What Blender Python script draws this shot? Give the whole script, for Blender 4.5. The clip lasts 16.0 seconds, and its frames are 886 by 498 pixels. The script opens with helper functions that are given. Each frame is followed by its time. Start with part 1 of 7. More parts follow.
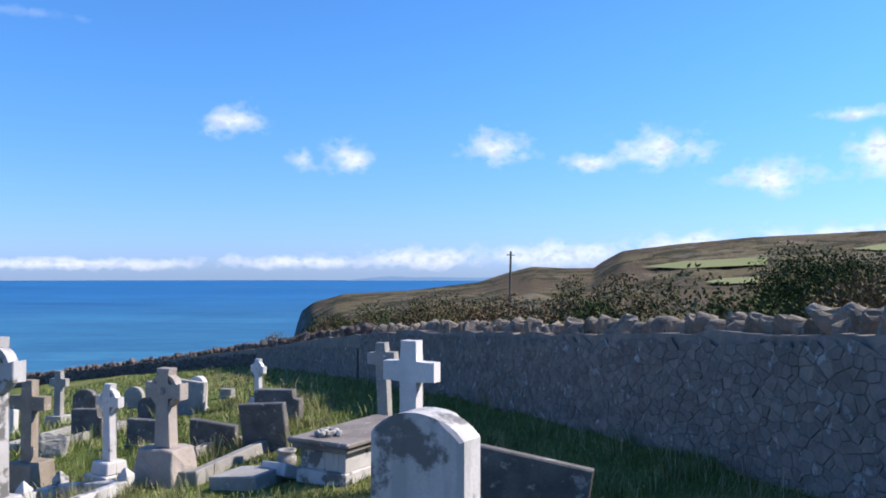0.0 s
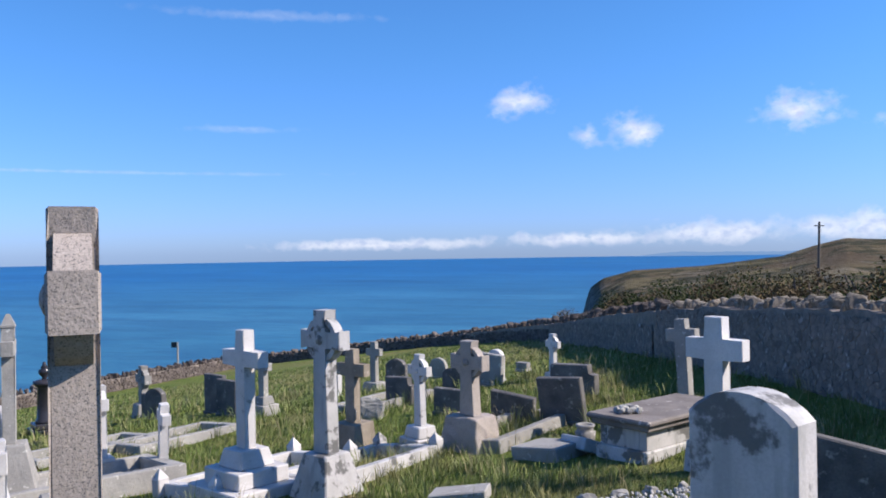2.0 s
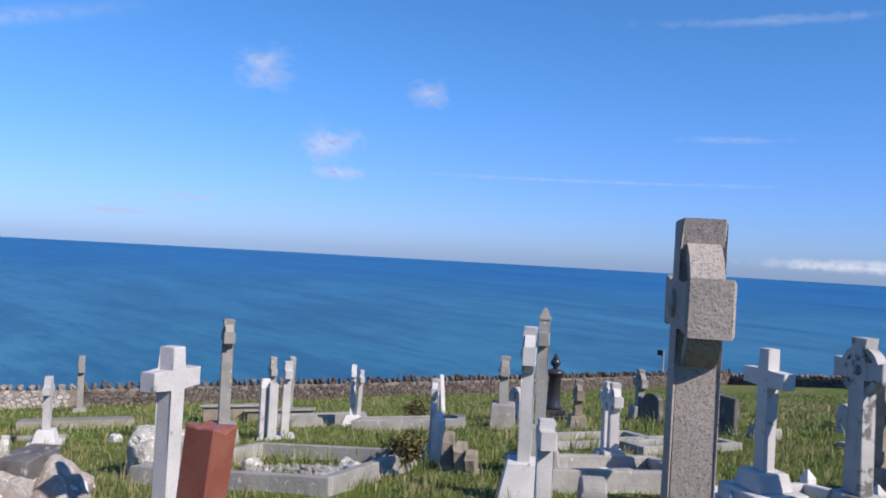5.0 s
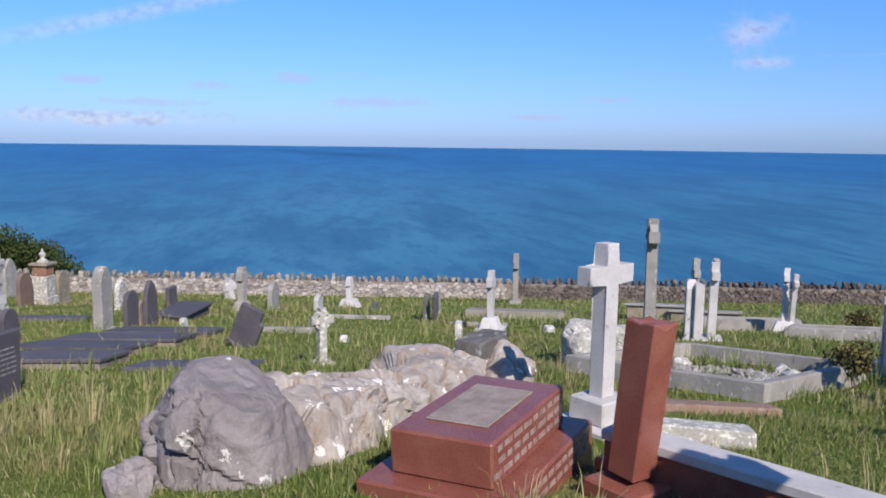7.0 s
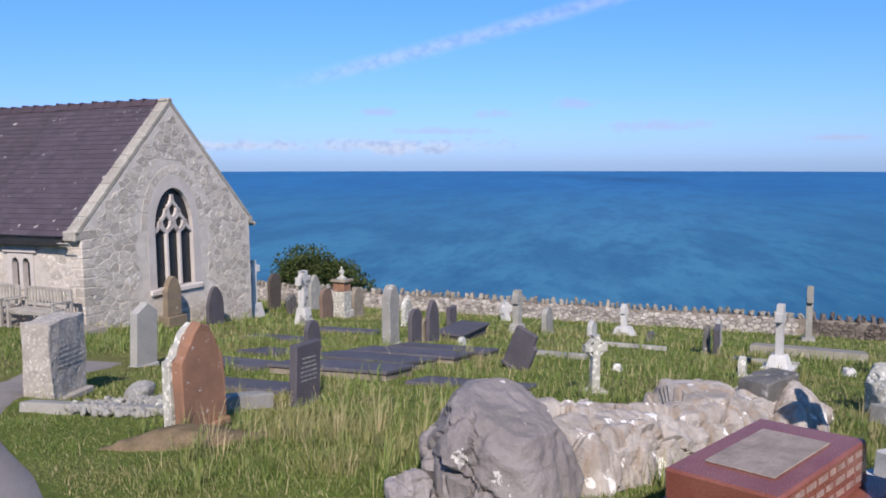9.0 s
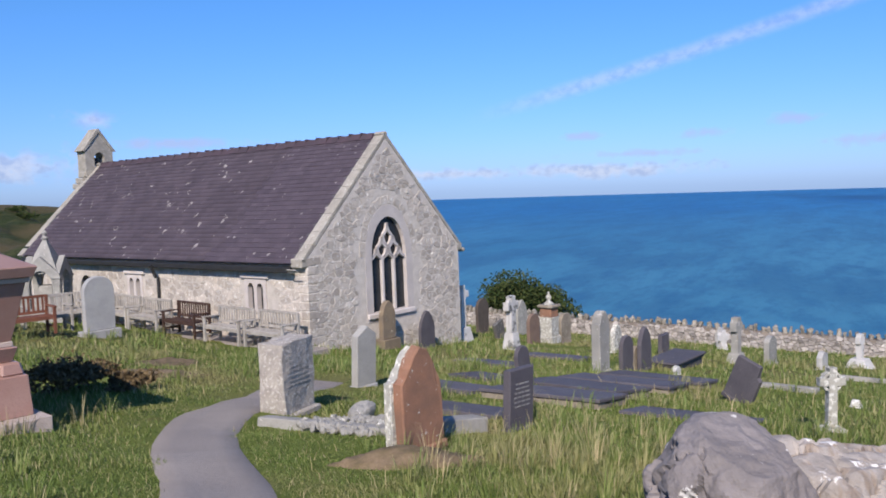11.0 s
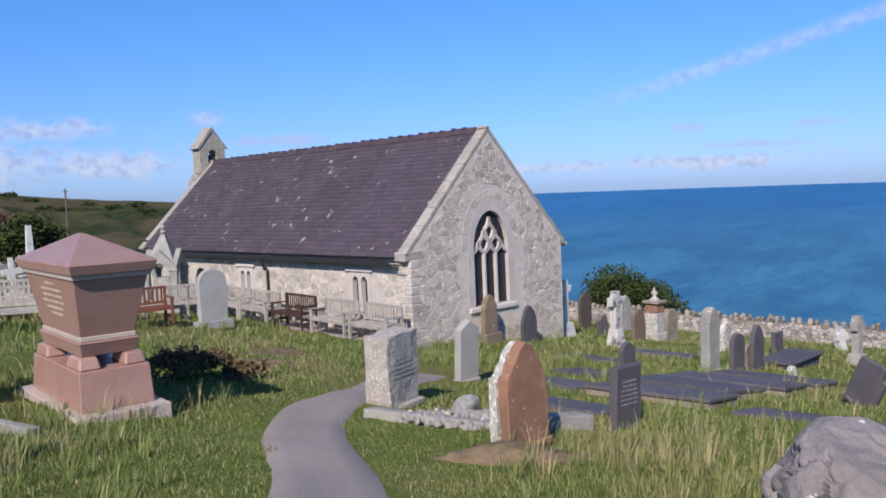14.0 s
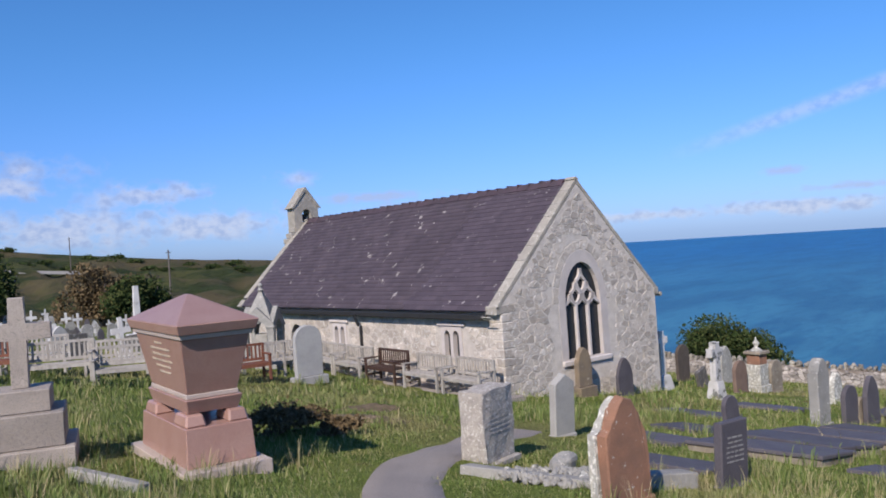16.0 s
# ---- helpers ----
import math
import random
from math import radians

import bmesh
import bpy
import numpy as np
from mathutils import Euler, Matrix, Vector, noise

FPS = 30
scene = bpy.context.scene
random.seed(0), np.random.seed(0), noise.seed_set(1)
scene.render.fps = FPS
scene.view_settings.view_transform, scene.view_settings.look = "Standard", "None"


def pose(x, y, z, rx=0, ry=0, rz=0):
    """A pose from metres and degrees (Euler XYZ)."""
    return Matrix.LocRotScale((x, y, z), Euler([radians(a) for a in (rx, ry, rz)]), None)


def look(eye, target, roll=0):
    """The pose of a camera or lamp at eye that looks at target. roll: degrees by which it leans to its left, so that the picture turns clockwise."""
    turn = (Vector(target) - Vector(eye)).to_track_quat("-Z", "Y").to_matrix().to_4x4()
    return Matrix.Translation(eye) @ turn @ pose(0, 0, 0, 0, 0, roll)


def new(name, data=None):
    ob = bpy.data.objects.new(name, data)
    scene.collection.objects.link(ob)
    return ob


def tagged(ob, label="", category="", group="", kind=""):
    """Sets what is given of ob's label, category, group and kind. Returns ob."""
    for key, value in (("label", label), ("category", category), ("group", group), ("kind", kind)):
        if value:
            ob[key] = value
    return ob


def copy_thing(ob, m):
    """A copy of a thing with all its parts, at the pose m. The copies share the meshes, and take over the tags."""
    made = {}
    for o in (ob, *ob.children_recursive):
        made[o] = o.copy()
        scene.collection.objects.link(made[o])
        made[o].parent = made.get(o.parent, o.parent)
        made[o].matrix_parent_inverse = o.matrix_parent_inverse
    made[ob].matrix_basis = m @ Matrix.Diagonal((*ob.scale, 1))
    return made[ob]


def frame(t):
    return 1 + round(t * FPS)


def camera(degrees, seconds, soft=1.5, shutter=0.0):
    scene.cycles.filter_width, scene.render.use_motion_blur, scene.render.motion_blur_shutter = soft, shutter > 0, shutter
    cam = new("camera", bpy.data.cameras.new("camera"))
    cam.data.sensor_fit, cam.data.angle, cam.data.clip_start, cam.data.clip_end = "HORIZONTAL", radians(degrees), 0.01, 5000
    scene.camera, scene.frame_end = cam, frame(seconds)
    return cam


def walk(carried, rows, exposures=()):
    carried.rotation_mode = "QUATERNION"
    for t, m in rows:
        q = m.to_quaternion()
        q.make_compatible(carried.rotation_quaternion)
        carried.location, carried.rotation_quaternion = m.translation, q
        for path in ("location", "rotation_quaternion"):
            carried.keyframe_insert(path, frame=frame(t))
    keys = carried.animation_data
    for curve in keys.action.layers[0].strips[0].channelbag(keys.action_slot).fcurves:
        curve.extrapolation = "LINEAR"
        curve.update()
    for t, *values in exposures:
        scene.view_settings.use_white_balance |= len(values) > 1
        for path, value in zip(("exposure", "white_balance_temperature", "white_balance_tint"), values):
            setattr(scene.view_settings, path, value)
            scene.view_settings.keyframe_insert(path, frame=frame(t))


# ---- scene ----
cam = camera(56.7, 16.0, soft=1.8)
PATH = [
    (0, (0.026, 0.027, -0.002), (0.023, 2.027, 0.056), 0.09),
    (0.5, (0.022, 0.065, -0.011), (-0.132, 2.058, 0.040), 0.08),
    (1, (-0.002, 0.081, -0.014), (-0.335, 2.052, 0.022), -0.84),
    (1.5, (-0.037, 0.075, -0.011), (-0.565, 2.003, 0.044), -0.88),
    (2, (-0.072, 0.088, -0.022), (-0.754, 1.968, -0.016), -0.91),
    (2.5, (-0.098, 0.070, -0.032), (-0.977, 1.867, -0.052), -2.09),
    (3, (-0.153, 0.016, -0.033), (-1.205, 1.717, -0.055), -1.11),
    (3.5, (-0.230, -0.068, -0.022), (-1.487, 1.487, -0.023), 0.36),
    (6, (-0.506, -0.363, -0.045), (-2.325, 0.464, -0.125), 2.11),
    (6.5, (-0.546, -0.373, -0.065), (-2.473, 0.135, -0.231), 0.51),
    (7, (-0.594, -0.342, -0.083), (-2.552, -0.032, -0.346), 0.72),
    (7.5, (-0.624, -0.322, -0.076), (-2.606, -0.209, -0.316), 1.03),
    (8, (-0.641, -0.326, -0.077), (-2.626, -0.438, -0.296), 0.89),
    (8.5, (-0.638, -0.336, -0.074), (-2.610, -0.577, -0.301), -0.09),
    (9, (-0.631, -0.347, -0.070), (-2.589, -0.698, -0.277), -0.05),
    (9.5, (-0.631, -0.361, -0.074), (-2.562, -0.849, -0.256), -0.61),
    (10, (-0.633, -0.387, -0.068), (-2.535, -0.987, -0.219), -1.22),
    (12.5, (-0.660, -0.512, -0.069), (-2.379, -1.521, -0.235), -1.70),
    (13, (-0.661, -0.513, -0.064), (-2.381, -1.521, -0.223), -1.74),
    (13.5, (-0.665, -0.515, -0.062), (-2.371, -1.549, -0.207), -2.03),
    (14, (-0.665, -0.510, -0.067), (-2.368, -1.548, -0.212), -2.06),
    (14.5, (-0.666, -0.507, -0.066), (-2.372, -1.541, -0.202), -2.47),
    (15, (-0.660, -0.514, -0.053), (-2.356, -1.569, -0.157), -2.86),
    (15.5, (-0.631, -0.526, -0.037), (-2.273, -1.667, -0.063), -3.25),
    (16, (-0.607, -0.520, -0.037), (-2.197, -1.734, -0.044), -3.54),
]
EXPOSURES = [(0.0, 0.53), (1.5, 0.41), (3.5, 0.18), (7.0, 0.05), (10.0, 0.04), (14.0, 0.0), (16.0, -0.06)]
walk(cam, [(t, look(eye, target, roll)) for t, eye, target, roll in PATH], EXPOSURES)


def gz(x, y):
    """Height of the churchyard's turf: a slope to the sea with a few swells."""
    z = -1.6315 + 0.1394 * x + -0.0284 * y
    for a, b, w in ((-5, 9, -0.316), (-12, 12, 0.275), (-19, 4, 0.026), (-7, 1, 0.294), (-8, -5, -0.111), (-18, -12, -0.107), (-21, -4, 0.086), (3, 6, -0.102), (0, 0, 0.116), (-20, 14, -0.062)):
        z = z + w * np.exp(-((x - a) ** 2 + (y - b) ** 2) / 50.0)
    return z

# ---- light ----
SUN_AZ, SUN_EL = 284.0, 38.0          # degrees, counted as the camera's yaw
sun_to = Vector((-math.sin(radians(SUN_AZ)) * math.cos(radians(SUN_EL)), math.cos(radians(SUN_AZ)) * math.cos(radians(SUN_EL)), math.sin(radians(SUN_EL))))
sun = new("sun", bpy.data.lights.new("sun", "SUN"))
sun.data.energy, sun.data.angle, sun.data.color = 5.9, radians(0.55), (1.0, 0.885, 0.8)
sun.matrix_world = look((0, 0, 50), Vector((0, 0, 50)) - sun_to)


class Nodes:
    """Short hand for node trees."""

    def __init__(self, tree):
        self.t = tree
        tree.nodes.clear()

    def add(self, kind, **props):
        n = self.t.nodes.new(kind)
        for k, v in props.items():
            if k == "op":
                n.operation = v
            elif k == "kind":
                n.noise_type = v
            elif k == "feature":
                n.feature = v
            elif k == "blend":
                n.blend_type = v
            elif k == "data":
                n.data_type = v
        return n

    def put(self, sock, v):
        if isinstance(v, bpy.types.NodeSocket):
            self.t.links.new(v, sock)
        else:
            sock.default_value = v

    def math(self, op, a, b=0.0, c=0.0, clamp=False):
        n = self.add("ShaderNodeMath", op=op)
        n.use_clamp = clamp
        for i, v in enumerate((a, b, c)):
            self.put(n.inputs[i], v)
        return n.outputs[0]

    def noise(self, vec, scale, detail=4.0, rough=0.55):
        n = self.add("ShaderNodeTexNoise")
        self.put(n.inputs["Vector"], vec)
        n.inputs["Scale"].default_value, n.inputs["Detail"].default_value, n.inputs["Roughness"].default_value = scale, detail, rough
        return n.outputs["Fac"]

    def ramp(self, fac, *stops):
        n = self.add("ShaderNodeValToRGB")
        self.put(n.inputs[0], fac)
        e = n.color_ramp.elements
        while len(e) < len(stops):
            e.new(0.5)
        for el, (p, c) in zip(e, stops):
            el.position, el.color = p, (*c, 1) if len(c) == 3 else c
        return n.outputs[0]

    def step(self, fac, lo, hi):
        n = self.add("ShaderNodeMapRange")
        n.interpolation_type = "SMOOTHSTEP"
        self.put(n.inputs[0], fac)
        n.inputs[1].default_value, n.inputs[2].default_value = lo, hi
        return n.outputs[0]

    def mix(self, fac, a, b, blend="MIX"):
        n = self.add("ShaderNodeMix", data="RGBA", blend=blend)
        n.inputs[0].default_value = 1.0
        self.put(n.inputs[0], fac)
        for sock, v in ((n.inputs[6], a), (n.inputs[7], b)):
            self.put(sock, v if isinstance(v, bpy.types.NodeSocket) else (*v, 1) if len(v) == 3 else v)
        return n.outputs[2]


world = bpy.data.worlds.new("sky")
scene.world = world
world.use_nodes = True
w = Nodes(world.node_tree)
sky = w.add("ShaderNodeTexSky")
sky.sky_type, sky.sun_disc = "NISHITA", False
sky.sun_elevation, sky.sun_rotation = radians(SUN_EL), radians(-SUN_AZ)
sky.air_density, sky.dust_density, sky.ozone_density, sky.altitude = 1.0, 0.4, 2.2, 100
coord = w.add("ShaderNodeTexCoord").outputs["Generated"]
sep = w.add("ShaderNodeSeparateXYZ")
w.put(sep.inputs[0], coord)
az = w.math("MULTIPLY", w.math("ARCTAN2", w.math("MULTIPLY", sep.outputs[0], -1.0), sep.outputs[1]), 57.29578)
az = w.math("ADD", az, w.math("MULTIPLY", w.math("LESS_THAN", az, -90.0), 360.0))
el = w.math("MULTIPLY", w.math("ARCSINE", sep.outputs[2]), 57.29578)
bg = w.add("ShaderNodeBackground")
bg.inputs[1].default_value = 0.11
out = w.add("ShaderNodeOutputWorld")
clear = w.mix(1.0, sky.outputs[0], w.mix(w.step(el, 0.0, 16.0), (0.48, 0.71, 1.48), (0.435, 0.86, 1.38)), "MULTIPLY")
place = w.add("ShaderNodeCombineXYZ")
w.put(place.inputs[0], az)
w.put(place.inputs[1], el)
place = place.outputs[0]


def cloud_field(clouds):
    """The least distance, in their own sizes, to a set of clouds (azimuth, elevation, half width, half height in degrees)."""
    best = 9.0
    for a, e, cw, ch in clouds:
        d, k, n = w.add("ShaderNodeVectorMath", op="SUBTRACT"), w.add("ShaderNodeVectorMath", op="MULTIPLY"), w.add("ShaderNodeVectorMath", op="LENGTH")
        w.put(d.inputs[0], place)
        d.inputs[1].default_value, k.inputs[1].default_value = (a, e, 0), (1 / cw, 1 / ch, 0)
        w.put(k.inputs[0], d.outputs[0])
        w.put(n.inputs[0], k.outputs[0])
        best = w.math("MINIMUM", best, n.outputs["Value"])
    return best


PUFFS = [(14.4, 10.2, 2.2, 0.9), (9.9, 7.7, 1.3, 0.6), (6.7, 7.9, 2.1, 0.9), (-3.8, 8.7, 2.8, 0.95), (-10, 7.6, 2.0, 0.6), (-15, 8.4, 3.8, 1.1), (-22, 6.2, 3.4, 0.95), (-28.5, 7.4, 2.6, 1.5), (-27, 9.9, 2.6, 0.4)]
PUFFS += [(65.5, 11.8, 2.2, 1.1), (54.2, 10.9, 1.5, 0.9), (61, 6.9, 2.7, 1.1), (60.2, 5.1, 2.2, 0.5), (137.1, 5.2, 2.0, 0.5), (149.5, 4.4, 2.2, 0.9), (154, 6.3, 4.0, 0.8)]
BANK = [(24, 0.55, 9, 0.55), (10, 0.75, 7, 0.65), (1, 1.0, 5.5, 1.0), (-8, 1.2, 6, 1.3), (-17, 1.8, 6, 1.3), (-27, 2.2, 7, 1.3), (104, 1.2, 8, 0.7), (115, 1.2, 6, 0.6), (152, 2.4, 8, 2.0), (143, 2.4, 6, 1.5), (161, 2.8, 7, 2.2), (147, 4.6, 4, 1.1), (156, 5.2, 4, 1.2), (162, 6.6, 3.5, 1.1)]
WISPS = [(32, 15.9, 7, 0.35), (33.5, 8.45, 3.6, 0.25), (43, 5.45, 13, 0.14), (91, 4.1, 1.7, 0.4), (96.3, 3.4, 2.0, 0.35), (85.5, 2.5, 3.5, 0.5), (74.5, 1.6, 3.0, 0.25), (104.7, 3.5, 1.3, 0.3), (96.4, 3.4, 1.4, 0.3), (101, 2.2, 4, 0.3), (132, 3.7, 5, 0.4), (128, 3.0, 5, 0.35), (70, 2.8, 2, 0.2)]
wide = w.add("ShaderNodeVectorMath", op="MULTIPLY")
w.put(wide.inputs[0], place)
wide.inputs[1].default_value = (0.85, 1.15, 0)
wide = wide.outputs[0]
rag, curl = w.noise(wide, 0.62, 4.5, 0.52), w.noise(wide, 1.5, 3, 0.5)
rough = w.math("ADD", w.math("MULTIPLY", rag, 2.0), w.math("MULTIPLY", curl, 1.4))
PUFFS = [(a, e, 0.92 * cw, 1.3 * ch) for a, e, cw, ch in PUFFS]
puff = w.step(w.math("SUBTRACT", 2.9, w.math("ADD", cloud_field(PUFFS), rough)), 0.0, 1.5)
BANK = [(a, e, cw, 0.78 * ch) for a, e, cw, ch in BANK]
bank = w.step(w.math("SUBTRACT", 2.88, w.math("ADD", cloud_field(BANK), rough)), 0.0, 1.0)
wisp = w.math("MULTIPLY", w.step(w.math("SUBTRACT", 2.95, w.math("ADD", cloud_field(WISPS), rough)), 0.0, 1.2), w.math("ADD", w.math("MULTIPLY", w.step(az, 40.0, 70.0), 0.45), 0.2))
line = w.math("SUBTRACT", el, w.math("ADD", 5.03, w.math("MULTIPLY", w.math("SUBTRACT", 111.9, az), 0.254)))
line = w.math("ADD", line, w.math("MULTIPLY", w.math("SUBTRACT", rag, 0.5), 0.16))
trail = w.math("MULTIPLY", w.step(w.math("ABSOLUTE", line), 0.8, 0.0), w.math("MULTIPLY", w.step(az, 113.0, 104.0), w.step(az, 70.0, 90.0)))
trail = w.math("MULTIPLY", trail, 0.42)
shade = w.step(curl, 0.3, 0.62)
white = w.mix(shade, (4.6, 5.1, 6.8), (7.6, 7.6, 8.2))
white = w.mix(w.step(az, 25.0, 50.0), white, w.mix(shade, (3.7, 4.2, 6.2), (6.3, 6.4, 7.5)))
white = w.mix(w.math("MULTIPLY", w.math("MULTIPLY", w.step(wisp, 0.0, 0.2), w.step(az, 62.0, 70.0)), w.step(el, 6.5, 5.0)), white, (4.3, 4.7, 6.6))
puff = w.math("MULTIPLY", puff, w.math("SUBTRACT", 1.0, w.math("MULTIPLY", w.step(az, 30.0, 50.0), 0.25)))
cover = w.math("MAXIMUM", w.math("MAXIMUM", puff, w.math("MULTIPLY", bank, 0.68)), w.math("MAXIMUM", wisp, trail))
w.put(bg.inputs[0], w.mix(w.math("MULTIPLY", cover, 0.92), clear, white))
w.put(out.inputs[0], bg.outputs[0])

# ---- materials ----
def surface(name, c1, c2, scale=3.0, rough=0.85, spots=None, spot_at=(0.62, 0.68), spot_scale=9.0, bump=0.25, fine=60.0, streak=None, speck=None, shift=0.12, metal=0.0, bump_at=None, island=False):
    """A weathered surface: two tones at a large scale, grain, blotches of lichen or dirt, streaks down the face and fine relief."""
    m = bpy.data.materials.new(name)
    m.use_nodes = True
    n = Nodes(m.node_tree)
    vec = n.add("ShaderNodeTexCoord").outputs["Object"]
    rnd = n.add("ShaderNodeObjectInfo").outputs["Random"]
    vec = (lambda v: v.outputs[0])(_offset(n, vec, rnd))
    big = n.noise(vec, scale, 5)
    grain = n.noise(vec, fine, 3, 0.7)
    col = n.mix(n.step(big, 0.3, 0.7), c1, c2)
    col = n.mix(n.math("MULTIPLY", n.step(grain, 0.35, 0.75), 0.35), col, [c * 0.55 for c in c1])
    if speck:
        col = n.mix(n.step(n.noise(vec, fine * 1.7, 2, 0.9), 0.56, 0.62), col, speck)
    if streak:
        mp = n.add("ShaderNodeMapping")
        n.put(mp.inputs[0], vec)
        mp.inputs[3].default_value = (7, 7, 0.9)
        col = n.mix(n.math("MULTIPLY", n.step(n.noise(mp.outputs[0], 1.2, 5), 0.5, 0.66), 0.75), col, streak)
    if spots:
        col = n.mix(n.math("MULTIPLY", n.step(n.noise(vec, spot_scale, 6, 0.62), *spot_at), 0.9), col, spots)
    hsv = n.add("ShaderNodeHueSaturation")
    n.put(hsv.inputs["Color"], col)
    if island:
        rnd = n.math("FRACT", n.math("ADD", rnd, n.add("ShaderNodeNewGeometry").outputs["Random Per Island"]))
    n.put(hsv.inputs["Value"], n.math("ADD", n.math("MULTIPLY", rnd, 2 * shift), 1 - shift))
    b = n.add("ShaderNodeBsdfPrincipled")
    n.put(b.inputs["Base Color"], hsv.outputs[0])
    n.put(b.inputs["Roughness"], n.math("ADD", n.math("MULTIPLY", grain, 0.2), rough - 0.1, clamp=True))
    b.inputs["Metallic"].default_value = metal
    b.inputs["Specular IOR Level"].default_value = 0.35
    bp = n.add("ShaderNodeBump")
    bp.inputs["Strength"].default_value, bp.inputs["Distance"].default_value = bump, 0.02
    n.put(bp.inputs["Height"], n.math("ADD", n.noise(vec, bump_at or fine * 0.35, 5, 0.65), n.math("MULTIPLY", grain, 0.4)))
    n.put(b.inputs["Normal"], bp.outputs[0])
    o = n.add("ShaderNodeOutputMaterial")
    n.put(o.inputs[0], b.outputs[0])
    return m


def _offset(n, vec, rnd):
    v = n.add("ShaderNodeVectorMath", op="ADD")
    n.put(v.inputs[0], vec)
    k = n.add("ShaderNodeCombineXYZ")
    for i, a in enumerate((31.0, 17.0, 23.0)):
        n.put(k.inputs[i], n.math("MULTIPLY", rnd, a))
    n.put(v.inputs[1], k.outputs[0])
    return v


MARBLE = surface("white_marble", (0.58, 0.57, 0.56), (0.46, 0.45, 0.44), 2.5, 0.6, spots=(0.2, 0.2, 0.19), spot_at=(0.62, 0.7), spot_scale=5, bump=0.1, fine=50)
MARBLE_DIRTY = surface("stained_marble", (0.49, 0.48, 0.475), (0.39, 0.385, 0.37), 3, 0.7, spots=(0.1, 0.1, 0.095), spot_at=(0.54, 0.62), spot_scale=4, streak=(0.3, 0.3, 0.29), bump=0.2)
GRANITE = surface("grey_granite", (0.37, 0.325, 0.285), (0.29, 0.255, 0.225), 2, 0.75, speck=(0.1, 0.095, 0.09), fine=70, bump=0.3)
LIMESTONE = surface("grey_limestone", (0.33, 0.32, 0.295), (0.24, 0.235, 0.22), 3, 0.9, spots=(0.5, 0.49, 0.45), spot_at=(0.6, 0.66), spot_scale=12, bump=0.5, fine=45)
BROWNSTONE = surface("brown_sandstone", (0.2, 0.17, 0.13), (0.29, 0.25, 0.2), 4, 0.9, spots=(0.42, 0.4, 0.34), spot_at=(0.62, 0.7), bump=0.5)
SLATE = surface("purple_grey_slate", (0.075, 0.068, 0.08), (0.1, 0.092, 0.103), 2.5, 0.7, spots=(0.24, 0.23, 0.22), spot_at=(0.66, 0.72), bump=0.12, fine=40)
DARKSTONE = surface("dark_weathered_stone", (0.085, 0.082, 0.08), (0.15, 0.143, 0.135), 4, 0.8, spots=(0.3, 0.29, 0.275), spot_at=(0.58, 0.68), bump=0.35)
REDGRANITE = surface("red_granite", (0.21, 0.07, 0.05), (0.26, 0.1, 0.072), 5, 0.26, speck=(0.12, 0.042, 0.034), fine=95, bump=0.03)
PINKGRANITE = surface("pink_granite", (0.34, 0.2, 0.165), (0.38, 0.24, 0.2), 4, 0.33, speck=(0.22, 0.135, 0.115), fine=85, bump=0.03)
PALEGRANITE = surface("pale_pink_granite", (0.5, 0.42, 0.37), (0.42, 0.36, 0.32), 3, 0.7, speck=(0.3, 0.24, 0.21), fine=80, bump=0.15)
REDSTONE = surface("orange_sandstone", (0.29, 0.15, 0.095), (0.2, 0.115, 0.08), 3, 0.9, spots=(0.5, 0.47, 0.42), spot_at=(0.62, 0.67), spot_scale=14, bump=0.4)
LICHEN = surface("pale_lichened_stone", (0.42, 0.41, 0.36), (0.3, 0.295, 0.27), 5, 0.95, spots=(0.66, 0.65, 0.6), spot_at=(0.52, 0.6), spot_scale=16, bump=0.7, fine=40)
ROCK = surface("grey_boulder_rock", (0.29, 0.262, 0.258), (0.19, 0.172, 0.17), 2.6, 0.9, spots=(0.62, 0.6, 0.58), spot_at=(0.635, 0.65), spot_scale=5.5, streak=None, bump=0.8, fine=30)
RUBBLE = surface("wall_rubble_stone", (0.32, 0.295, 0.25), (0.19, 0.175, 0.15), 4, 0.95, spots=(0.55, 0.53, 0.48), spot_at=(0.6, 0.68), spot_scale=9, bump=0.7, fine=40, island=True, shift=0.3)
MORTAR = surface("lime_mortar", (0.26, 0.222, 0.185), (0.175, 0.15, 0.125), 6, 0.95, bump=0.8, fine=50)
CHURCHSTONE = surface("church_rubble_stone", (0.5, 0.45, 0.395), (0.405, 0.36, 0.315), 5, 0.95, spots=(0.62, 0.6, 0.56), spot_at=(0.56, 0.63), spot_scale=11, bump=0.9, fine=45, island=True, shift=0.22)
CHURCHMORTAR = surface("church_lime_pointing", (0.55, 0.505, 0.455), (0.46, 0.42, 0.375), 6, 0.95, bump=0.7, fine=50)
DRESSED = surface("dressed_pale_stone", (0.58, 0.53, 0.5), (0.5, 0.455, 0.43), 3, 0.85, bump=0.25, fine=50)
ROOFSLATE = surface("roof_slate", (0.066, 0.051, 0.064), (0.084, 0.066, 0.08), 1.2, 0.65, spots=(0.34, 0.31, 0.3), spot_at=(0.645, 0.66), spot_scale=3.2, bump=0.2, island=True, shift=0.13)
RIDGETILE = surface("clay_ridge_tile", (0.075, 0.05, 0.062), (0.055, 0.042, 0.05), 3, 0.7, bump=0.2)
DARKGLASS = surface("dark_leaded_glass", (0.02, 0.022, 0.026), (0.03, 0.032, 0.036), 3, 0.25, bump=0.05)
IRON = surface("black_iron", (0.02, 0.02, 0.022), (0.03, 0.03, 0.03), 4, 0.5, bump=0.05)
